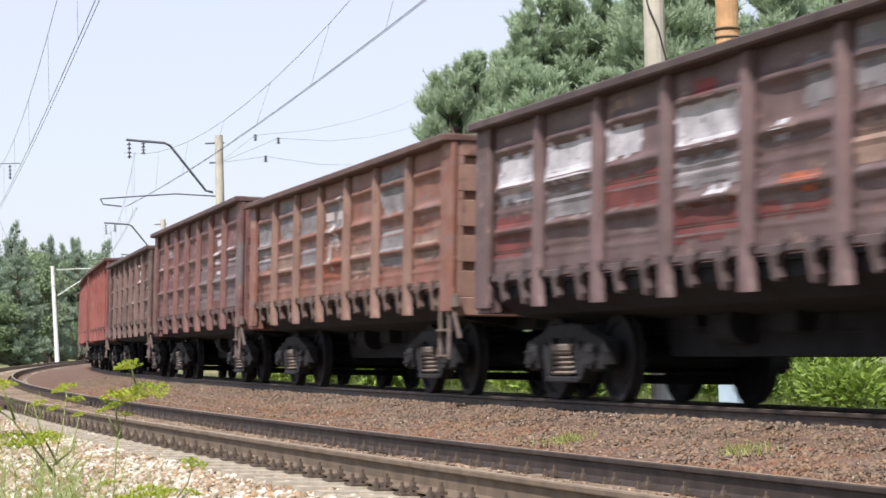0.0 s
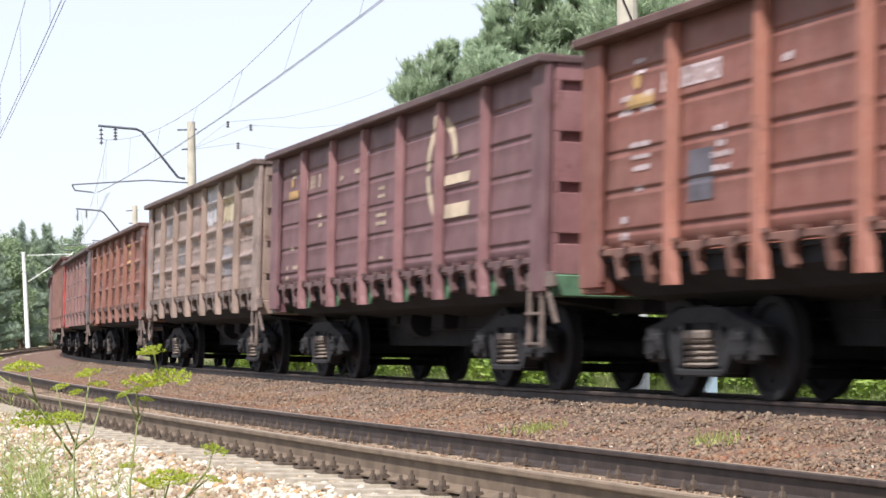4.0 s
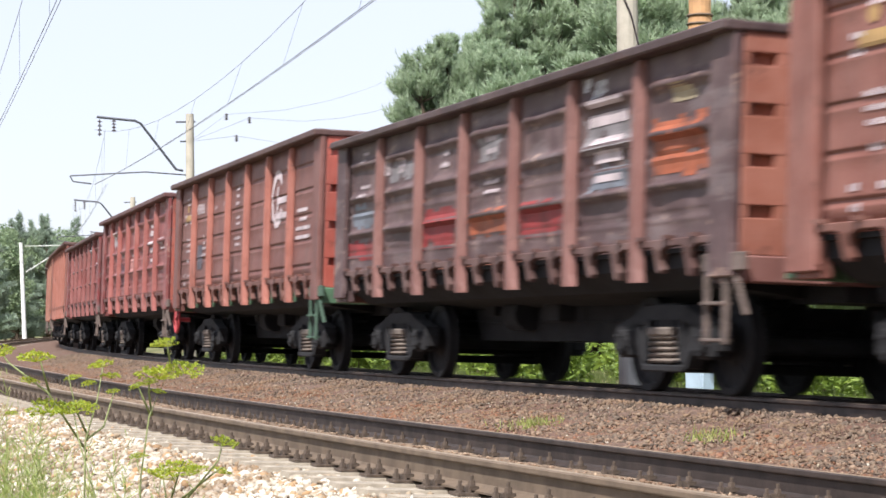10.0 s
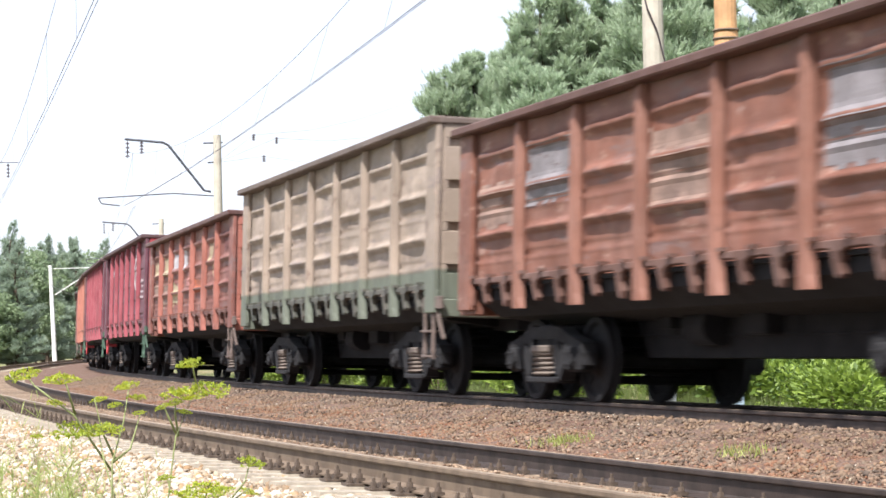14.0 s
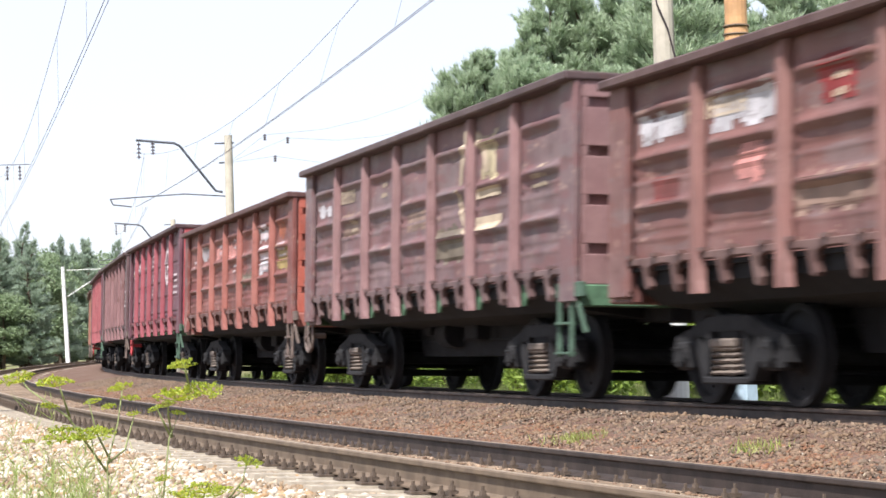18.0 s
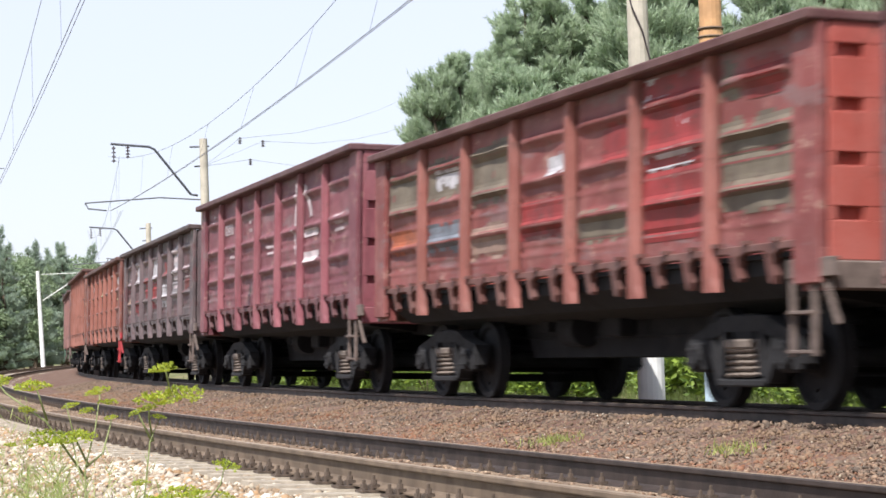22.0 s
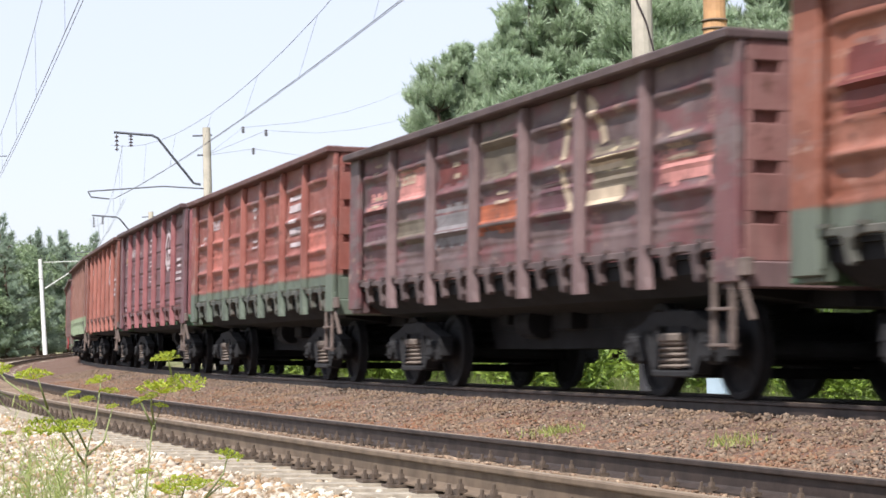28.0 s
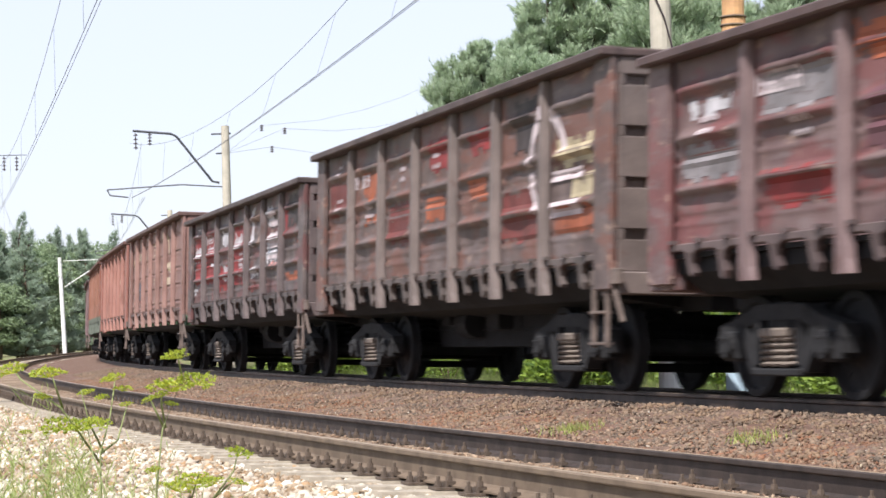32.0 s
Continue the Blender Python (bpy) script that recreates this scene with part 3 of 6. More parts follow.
def corner_mesh(top):
    bm = bmesh.new()
    box(bm, -0.23, 0.23, 0.0, 0.075, 1.05, top - 0.08, 0.012)
    box(bm, -0.2, 0.2, -0.12, 0.0, 1.0, top - 0.12, 0.01)
    box(bm, -0.24, 0.14, 0.0, 0.05, 1.1, 1.34, 0.01)
    return finish(bm, "corner_post")


def top_rail_mesh(top):
    bm = bmesh.new()
    for sgn in (-1, 1):
        y = sgn * (WALL + 0.05)
        box(bm, -6.56, 6.33, y - sgn * 0.1, y + sgn * 0.14, top - 0.1, top, 0.018)
        x = 6.28 if sgn > 0 else -6.5
        box(bm, x - 0.06, x + 0.06, -WALL, WALL, top - 0.1, top - 0.004, 0.02)
    return finish(bm, "top_rail")


def end_mesh(top):
    """End wall of flush stiffened sheet with rows of small open pockets."""
    bm = bmesh.new()
    box(bm, -0.03, 0.0, -WALL + 0.02, WALL - 0.02, 1.24, top - 0.09)
    rows = [1.62 + (top - 1.95) * k / 3 for k in range(4)]
    low = 1.24
    for z in rows:
        box(bm, 0.0, 0.07, -WALL + 0.03, WALL - 0.03, low, z - 0.055, 0.008)
        for y0, y1 in ((-1.4, -1.34), (-1.08, 1.08), (1.34, 1.4)):
            box(bm, 0.0, 0.068, y0, y1, z - 0.055, z + 0.055)
        low = z + 0.055
    box(bm, 0.0, 0.07, -WALL + 0.03, WALL - 0.03, low, top - 0.09, 0.008)
    return finish(bm, "end_wall")


def end_beam_mesh():
    bm = bmesh.new()
    box(bm, -0.02, 0.16, -WALL, WALL, 1.0, 1.235, 0.015)
    return finish(bm, "end_beam")


def floor_mesh():
    bm = bmesh.new()
    box(bm, -6.45, 6.25, -WALL + 0.01, WALL - 0.01, 1.3, 1.345)
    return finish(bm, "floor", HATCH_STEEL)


# Drawn deeper than a real sill, to keep the space under the floor dark.
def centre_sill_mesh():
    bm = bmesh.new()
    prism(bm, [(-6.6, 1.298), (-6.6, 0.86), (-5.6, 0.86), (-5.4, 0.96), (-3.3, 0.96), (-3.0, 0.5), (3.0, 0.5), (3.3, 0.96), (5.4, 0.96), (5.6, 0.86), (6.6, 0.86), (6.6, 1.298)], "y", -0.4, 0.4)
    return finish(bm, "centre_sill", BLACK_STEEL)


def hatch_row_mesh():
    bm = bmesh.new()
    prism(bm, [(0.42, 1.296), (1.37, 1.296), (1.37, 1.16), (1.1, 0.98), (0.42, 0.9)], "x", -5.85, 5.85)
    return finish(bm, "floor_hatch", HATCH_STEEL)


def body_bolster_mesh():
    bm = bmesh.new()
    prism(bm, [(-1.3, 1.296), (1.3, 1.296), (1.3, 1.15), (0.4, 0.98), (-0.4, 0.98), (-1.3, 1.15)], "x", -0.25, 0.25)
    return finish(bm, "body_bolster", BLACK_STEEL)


def brake_gear_mesh():
    bm = bmesh.new()
    bmesh.ops.create_cone(bm, cap_ends=True, segments=16, radius1=0.2, radius2=0.2, depth=0.5, matrix=pose(1.2, 0.5, 0.82, 0, 90, 0))
    bmesh.ops.create_cone(bm, cap_ends=True, segments=16, radius1=0.17, radius2=0.17, depth=0.9, matrix=pose(-1.3, -0.45, 0.85, 0, 90, 0))
    box(bm, -0.25, 0.3, 0.25, 0.6, 0.72, 1.0, 0.02)
    tube(bm, [(-5.2, 0.35, 0.78), (-2, 0.4, 0.72), (2.0, 0.4, 0.72), (5.2, 0.35, 0.78)], 0.022)
    tube(bm, [(-6.4, -0.3, 0.92), (6.4, -0.3, 0.92)], 0.02)
    for x in (-2.2, -0.6, 0.6, 2.2):
        tube(bm, [(x, 0.4, 0.72), (x, 0.4, 1.1)], 0.016)
    box(bm, 1.9, 2.2, 0.5, 0.62, 0.8, 0.98)
    return finish(bm, "brake_gear", BLACK_STEEL)


def bracket_mesh(seed):
    """Hinge lug and hook of one floor hatch, hanging below the wall."""
    bm = bmesh.new()
    k = 0.025 if seed else -0.015
    hook = [(-0.16, 1.42), (0.16, 1.42), (0.16, 1.37), (0.095, 1.35), (0.08, 1.22 + k), (0.035, 1.11 + k), (-0.03, 1.09 + k), (-0.055, 1.15), (-0.03, 1.24), (-0.07, 1.33), (-0.16, 1.365)]
    prism(bm, hook, "y", WALL - 0.035, WALL + 0.055)
    for v in bm.verts:
        if v.co.y > WALL and v.co.z < 1.3:
            v.co.y -= 0.02
    return finish(bm, "hatch_bracket")


def gusset_mesh():
    """Small triangular stay behind a post's foot."""
    bm = bmesh.new()
    prism(bm, [(-0.3, 1.3), (0.0, 1.3), (-0.02, 1.05), (-0.12, 1.05)], "y", WALL - 0.06, WALL - 0.03)
    return finish(bm, "post_gusset")


def far_brackets_mesh():
    bm = bmesh.new()
    for a, b in BAYS:
        for f in (0.27, 0.73):
            x = a + (b - a) * f
            prism(bm, [(x - 0.07, 1.36), (x + 0.07, 1.36), (x + 0.05, 1.12), (x, 1.06), (x - 0.03, 1.12)], "y", -WALL - 0.05, -WALL + 0.02)
    return finish(bm, "hatch_brackets")


def sill_mesh():
    bm = bmesh.new()
    for sgn in (-1, 1):
        y = sgn * WALL
        box(bm, -6.3, 6.0, y - 0.05, y + 0.05, 1.36, 1.43, 0.01)
        for a, b in BAYS:
            for f in (0.12, 0.5, 0.88):
                x = a + (b - a) * f
                box(bm, x - 0.05, x + 0.05, y - 0.02 * sgn, y + 0.09 * sgn, 1.43, 1.465)
    return finish(bm, "side_sill")


def ladder_plate_mesh():
    bm = bmesh.new()
    y = WALL + 0.03
    box(bm, -0.55, 0.25, y - 0.03, y + 0.03, 1.1, 1.26, 0.008)
    return finish(bm, "step_ladder")


def ladder_stile_mesh():
    bm = bmesh.new()
    box(bm, -0.035, 0.035, WALL + 0.01, WALL + 0.05, 0.46, 1.2, 0.006)
    return finish(bm, "stile")


def ladder_step_mesh():
    bm = bmesh.new()
    box(bm, -0.19, 0.19, WALL - 0.03, WALL + 0.09, -0.015, 0.015, 0.005)
    return finish(bm, "step")


def ladder_grab_mesh():
    bm = bmesh.new()
    y = WALL + 0.03
    tube(bm, [(-0.5, y - 0.05, 0.72), (-0.42, y, 1.0), (-0.3, y, 1.15)], 0.03)
    return finish(bm, "grab_iron")


def add_ladder(w, m, material):
    """Step irons under a wagon's corner: plate, two stiles, two steps and a bent grab iron."""
    plate = add("step_ladder", shape("ladder", ladder_plate_mesh), w, m, material)
    for x in (-0.19, 0.19):
        add("stile", shape("stile", ladder_stile_mesh), plate, pose(x, 0, 0), material)
    for z in (0.5, 0.82):
        add("step", shape("step", ladder_step_mesh), plate, pose(0, 0, z), material)
    add("grab_iron", shape("grab", ladder_grab_mesh), plate, Matrix.Identity(4), material)


def coupler_mesh():
    bm = bmesh.new()
    box(bm, 0.0, 0.42, -0.1, 0.1, 0.96, 1.14, 0.02)
    prism(bm, [(0.42, -0.16), (0.66, -0.2), (0.7, -0.05), (0.58, 0.02), (0.72, 0.16), (0.42, 0.2)], "z", 0.9, 1.2)
    tube(bm, [(0.1, 0.35, 0.95), (0.3, 0.36, 0.7), (0.55, 0.3, 0.62), (0.68, 0.22, 0.78)], 0.024)
    return finish(bm, "coupler", BLACK_STEEL)


def brake_wheel_mesh():
    bm = bmesh.new()
    ring_bar(bm, (0, 0, 0), 0.27, 0.026, "y", 24, 6)
    return finish(bm, "brake_wheel")


def wheel_spoke_mesh():
    bm = bmesh.new()
    tube(bm, [(-0.27, 0, 0), (-0.1, 0.02, 0), (0.1, 0.02, 0), (0.27, 0, 0)], 0.02, 5)
    return finish(bm, "spoke")


def wheel_shaft_mesh():
    bm = bmesh.new()
    bmesh.ops.create_cone(bm, cap_ends=True, segments=10, radius1=0.045, radius2=0.045, depth=0.3, matrix=pose(0, -0.12, 0, 90, 0, 0))
    return finish(bm, "wheel_shaft")


def side_frame_mesh():
    """Cast bogie side frame: arched top chord, spring window, jaws over the axle boxes."""
    bm = bmesh.new()
    prism(bm, [(-1.2, 0.52), (-1.15, 0.66), (-0.75, 0.74), (-0.45, 0.84), (0.45, 0.84), (0.75, 0.74), (1.15, 0.66), (1.2, 0.52), (1.1, 0.56), (0.78, 0.6), (0.34, 0.7), (-0.34, 0.7), (-0.78, 0.6), (-1.1, 0.56)], "y", -0.09, 0.09)
    for sgn in (-1, 1):
        prism(bm, [(sgn * 0.78, 0.64), (sgn * 0.62, 0.68), (sgn * 0.4, 0.3), (sgn * 0.34, 0.22), (sgn * 0.52, 0.24)], "y", -0.09, 0.09)
        prism(bm, [(sgn * 0.34, 0.72), (sgn * 0.42, 0.72), (sgn * 0.46, 0.3), (sgn * 0.36, 0.3)], "y", -0.1, 0.1)
        box(bm, sgn * 1.12, sgn * 1.2, -0.08, 0.08, 0.4, 0.56, 0.01)
    box(bm, -0.46, 0.46, -0.13, 0.13, 0.2, 0.27, 0.015)
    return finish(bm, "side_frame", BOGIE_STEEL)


def spring_mesh():
    """One coil spring."""
    bm = bmesh.new()
    tube(bm, [(0.078 * math.cos(a * 0.7854), 0.078 * math.sin(a * 0.7854), 0.29 + 0.25 * a / 36) for a in range(37)], 0.02, 5)
    return finish(bm, "coil_spring", SPRING_STEEL)


def spring_cap_mesh():
    bm = bmesh.new()
    box(bm, -0.26, 0.26, -0.14, 0.14, 0.54, 0.63, 0.02)
    return finish(bm, "spring_cap", SPRING_STEEL)


def axle_box_mesh():
    bm = bmesh.new()
    box(bm, -0.17, 0.17, -0.12, 0.11, 0.33, 0.62, 0.03)
    bmesh.ops.create_cone(bm, cap_ends=True, segments=14, radius1=0.135, radius2=0.12, depth=0.06, matrix=pose(0, 0.135, 0.475, -90, 0, 0))
    for k in range(4):
        a = k * math.pi / 2 + math.pi / 4
        bmesh.ops.create_cone(bm, cap_ends=True, segments=6, radius1=0.016, radius2=0.016, depth=0.03, matrix=pose(0.09 * math.cos(a), 0.175, 0.475 + 0.09 * math.sin(a), -90, 0, 0))
    return finish(bm, "axle_box", BOGIE_STEEL)


def wheelset_mesh():
    bm = bmesh.new()
    for sgn in (-1, 1):
        y = sgn * 0.79
        prof = [(-0.065, 0.12), (-0.05, 0.13), (-0.02, 0.2), (-0.02, 0.38), (-0.065, 0.41), (-0.065, 0.5), (-0.035, 0.505), (-0.03, 0.478), (0.065, 0.472), (0.065, 0.41), (0.02, 0.385), (0.02, 0.2), (0.06, 0.14), (0.1, 0.12)]
        if sgn < 0:
            prof = [(-a, r) for a, r in prof]
        lathe_y(bm, prof, (0, y, 0), 28)
    lathe_y(bm, [(-1.1, 0.07), (-0.95, 0.075), (-0.9, 0.09), (0.9, 0.09), (0.95, 0.075), (1.1, 0.07)], (0, 0, 0), 12)
    for sgn in (-1, 1):
        for k in range(3):
            a = 2 * math.pi * k / 3
            bmesh.ops.create_cone(bm, cap_ends=True, segments=6, radius1=0.018, radius2=0.018, depth=0.02, matrix=pose(0.3 * math.cos(a), sgn * 0.82, 0.3 * math.sin(a), 90, 0, 0))
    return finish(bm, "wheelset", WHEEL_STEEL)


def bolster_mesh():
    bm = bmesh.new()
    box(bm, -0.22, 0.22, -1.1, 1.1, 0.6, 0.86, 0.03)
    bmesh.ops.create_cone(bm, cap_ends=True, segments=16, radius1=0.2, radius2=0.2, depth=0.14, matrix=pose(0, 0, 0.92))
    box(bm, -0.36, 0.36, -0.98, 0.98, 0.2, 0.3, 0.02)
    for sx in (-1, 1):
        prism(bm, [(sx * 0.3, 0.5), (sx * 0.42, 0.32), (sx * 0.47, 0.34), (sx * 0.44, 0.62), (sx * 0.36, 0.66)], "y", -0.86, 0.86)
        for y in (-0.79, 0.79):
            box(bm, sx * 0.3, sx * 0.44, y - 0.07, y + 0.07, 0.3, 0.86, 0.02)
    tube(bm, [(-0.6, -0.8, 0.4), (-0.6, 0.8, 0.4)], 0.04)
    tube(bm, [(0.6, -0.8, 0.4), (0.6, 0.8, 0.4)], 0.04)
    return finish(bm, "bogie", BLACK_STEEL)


class Stencil:
    """Paint laid on a wagon's wall and posts, following their relief."""
    def __init__(self, panels, lift=0.011):
        self.panels, self.lift, self.v, self.f = panels, lift, [], []

    def skin(self, x, z):
        for (x0, x1), (width, heights, grid) in zip(BAYS, self.panels):
            if x0 + 0.01 <= x <= x1 - 0.01:
                u = ((x - (x0 + x1) / 2) / width + 0.5) * 12
                i, f = min(11, int(u)), u - min(11, int(u))
                k = min(max(int(np.searchsorted(heights, z)) - 1, 0), len(heights) - 2)
                w = min(1.0, max(0.0, (z - heights[k]) / (heights[k + 1] - heights[k])))
                lo, hi = grid[k], grid[k + 1]
                return WALL + self.lift + (1 - w) * (lo[i] * (1 - f) + lo[i + 1] * f) + w * (hi[i] * (1 - f) + hi[i + 1] * f)
        if min(abs(x - p) for p in POSTS) < 0.05:
            return WALL + 0.103 + self.lift
        return None

    def quad(self, corners, jump=0.06):
        ys = [self.skin(x, z) for x, z in corners]
        if None in ys or max(ys) - min(ys) > jump:
            return
        b = len(self.v)
        self.v += [(x, y, z) for (x, z), y in zip(corners, ys)]
        self.f.append((b, b + 1, b + 2, b + 3))

    def bar(self, x0, x1, z0, z1):
        nx, nz = max(1, int((x1 - x0) / 0.07)), max(1, round((z1 - z0) / 0.03))
        for i in range(nx):
            for j in range(nz):
                a, b = x0 + (x1 - x0) * i / nx, x0 + (x1 - x0) * (i + 1) / nx
                c, d = z0 + (z1 - z0) * j / nz, z0 + (z1 - z0) * (j + 1) / nz
                self.quad([(a, c), (a, d), (b, d), (b, c)])

    def block(self, x0, x1, z0, z1):
        """A field of paint with a ragged, flaking edge."""
        nx, nz = max(2, round((x1 - x0) / 0.055)), max(2, round((z1 - z0) / 0.045))
        for i in range(nx):
            for j in range(nz):
                a, b = x0 + (x1 - x0) * i / nx, x0 + (x1 - x0) * (i + 1) / nx
                c, d = z0 + (z1 - z0) * j / nz, z0 + (z1 - z0) * (j + 1) / nz
                edge = min(i + 0.5, nx - i - 0.5, j + 0.5, nz - j - 0.5)
                worn = noise.noise((a * 5.1 + z0 * 7, z1 * 3, c * 6.3))
                if edge < 0.7 + 2.2 * worn or worn > 0.6:
                    continue
                self.quad([(a, c), (a, d), (b, d), (b, c)], 0.2)

    def arc(self, cx, cz, rx, rz, th, start, sweep, n=40):
        for i in range(n):
            a, b = math.radians(start + sweep * i / n), math.radians(start + sweep * (i + 1) / n)
            for q in range(3):
                o, p = 1 - th * q / 3, 1 - th * (q + 1) / 3
                self.quad([(cx + rx * o * math.cos(a), cz + rz * o * math.sin(a)), (cx + rx * p * math.cos(a), cz + rz * p * math.sin(a)),
                           (cx + rx * p * math.cos(b), cz + rz * p * math.sin(b)), (cx + rx * o * math.cos(b), cz + rz * o * math.sin(b))])

    def mesh(self, name, material):
        me = bpy.data.meshes.new(name)
        me.from_pydata(self.v, [], self.f)
        me.update()
        me.materials.append(material)
        return me


def marking_mesh(style, top, panels, seed):
    """Stencilled marks as plain bars, and a round emblem as a plain ring. The wagon's front lies at +x."""
    st = Stencil(panels)
    r = random.Random(seed)
    z = lambda f: 1.45 + f * (top - 1.45)

    def lines(cx, f, w, h, rows):
        for q in range(rows):
            ww = w * r.uniform(0.65, 1.0)
            zz = z(f) - q * h * 1.75
            x = cx - ww / 2
            while x < cx + ww / 2 - 0.03:
                step = r.uniform(0.025, 0.075)
                st.bar(x, min(x + step, cx + ww / 2), zz, zz + h * r.uniform(0.6, 0.85))
                x += step + 0.024

    # running number over the first post and the second bay
    for i in range(8):
        if style < 2 or r.random() < 0.85:
            x = 4.62 - 0.155 * i
            st.bar(x - 0.115, x - 0.08, z(0.66), z(0.66) + 0.19)
            st.bar(x - 0.035, x, z(0.66), z(0.66) + 0.19)
            for dz in r.sample((0.0, 0.08, 0.16), 2):
                st.bar(x - 0.08, x - 0.035, z(0.66) + dz, z(0.66) + dz + 0.03)
    if style < 3:
        for spot in ((5.15, 0.82, 0.34, 0.06, 2), (5.45, 0.66, 0.3, 0.08, 2), (4.95, 0.66, 0.26, 0.08, 2), (5.1, 0.44, 0.5, 0.065, 3), (5.15, 0.24, 0.22, 0.08, 1), (5.45, 0.1, 0.2, 0.09, 2), (4.95, 0.1, 0.36, 0.08, 1),
                     (3.4, 0.44, 0.26, 0.08, 2), (3.4, 0.33, 0.56, 0.07, 2), (2.2, 0.66, 0.26, 0.09, 1), (1.35, 0.68, 0.26, 0.1, 1), (0.15, 0.77, 0.4, 0.075, 3), (0.1, 0.53, 0.4, 0.06, 2), (0.1, 0.36, 0.6, 0.065, 2), (0.05, 0.09, 0.26, 0.05, 1)):
            if style == 0 or r.random() < 0.75:
                lines(*spot)
    else:
        for cx, f, w, h, rows in ((5.2, 0.85, 0.35, 0.06, 2), (5.2, 0.6, 0.4, 0.07, 2), (3.4, 0.5, 0.4, 0.07, 2), (1.7, 0.7, 0.35, 0.08, 2), (0.0, 0.72, 0.4, 0.08, 2), (0.0, 0.45, 0.55, 0.06, 2), (-5.1, 0.55, 0.75, 0.06, 3)):
            if r.random() < 0.65:
                lines(cx, f, w, h, rows)
    if style in (0, 1):         # a broad open ring with a stem in it and two long bars
        st.arc(-3.2, z(0.6), 0.43, 0.47, 0.3, 205, 300, 46)
        st.bar(-3.28, -3.16, z(0.6) - 0.24, z(0.6) + 0.2)
        st.bar(-4.14, -3.14, z(0.6) - 0.08, z(0.6) + 0.02)
        st.bar(-4.14, -3.1, z(0.49) - 0.11, z(0.49))
        lines(-3.95, 0.8, 0.2, 0.09, 1)
        for q, (w, dx) in enumerate(((0.65, 0.05), (0.5, 0.0), (0.95, 0.0), (0.95, 0.0))):
            st.bar(-5.1 - w / 2 + dx, -5.1 + w / 2 + dx, z(0.46) - 0.14 * q, z(0.46) - 0.14 * q + 0.055)
    elif style in (2, 6):       # a tall oval round a post with a square on the post, lettering behind it
        c = -4.33 if seed == 45 else -2.6
        zc = z(0.5 if seed == 45 else 0.56)
        st.arc(c, zc, 0.64, 0.66, 0.24, -72, 68, 26)
        st.arc(c, zc, 0.64, 0.66, 0.24, 2, 78, 28)
        st.arc(c, zc, 0.64, 0.66, 0.24, 100, 70, 24)
        st.bar(c - 0.05, c + 0.05, zc + 0.5, zc + 0.65)
        for f, w, h in ((-0.1, 0.95, 0.12), (-0.29, 0.95, 0.17)):
            st.bar(c - 0.14 - w, c - 0.14, zc + f * (top - 1.45), zc + f * (top - 1.45) + h)
    else:                       # no emblem, only a block of lettering
        for q in range(5):
            ww = r.uniform(0.6, 1.1)
            st.bar(-3.45 - ww / 2, -3.45 + ww / 2, z(0.34) + q * 0.19, z(0.34) + q * 0.19 + (0.12 if q in (1, 3) else 0.07))
    return st.mesh("stencil_marking", MARK_WHITE)


def colour_marking_mesh(top, panels, dot):
    """Yellow inspection block, or the dot above it."""
    st = Stencil(panels)
    z = lambda f: 1.45 + f * (top - 1.45)
    if dot:
        st.arc(5.2, z(0.74), 0.085, 0.075, 0.98, 0, 360, 14)
    else:
        st.bar(4.8, 5.4, z(0.62), z(0.68))
    return st.mesh("yellow_marking", MARK_YELLOW)


def tag_mesh(top, panels, bay, seed, material):
    """Sprayed shapes in one bay: unreadable loops and strokes."""
    st = Stencil(panels)
    r = random.Random(seed)
    z = lambda f: 1.45 + f * (top - 1.45)
    x0, x1 = BAYS[bay]
    mid = (x0 + x1) / 2
    for k in range(3):
        cx, f = mid + r.uniform(-0.4, 0.4), r.uniform(0.3, 0.75)
        st.arc(cx, z(f), r.uniform(0.2, 0.32), r.uniform(0.16, 0.34), r.uniform(0.3, 0.5), r.uniform(0, 360), r.uniform(160, 330), 30)
    for k in range(3):
        x, f, w = mid + r.uniform(-0.55, 0.3), r.uniform(0.2, 0.8), r.uniform(0.1, 0.5)
        st.bar(x, min(x + w, x1 - 0.03), z(f), z(f) + r.uniform(0.07, 0.22))
    return st.mesh("sprayed_tag", material)


TAGS = {13: ((5, 0),), 34: ((6, 0),), 0: ((3, 0),), 33: ((4, 0),)}

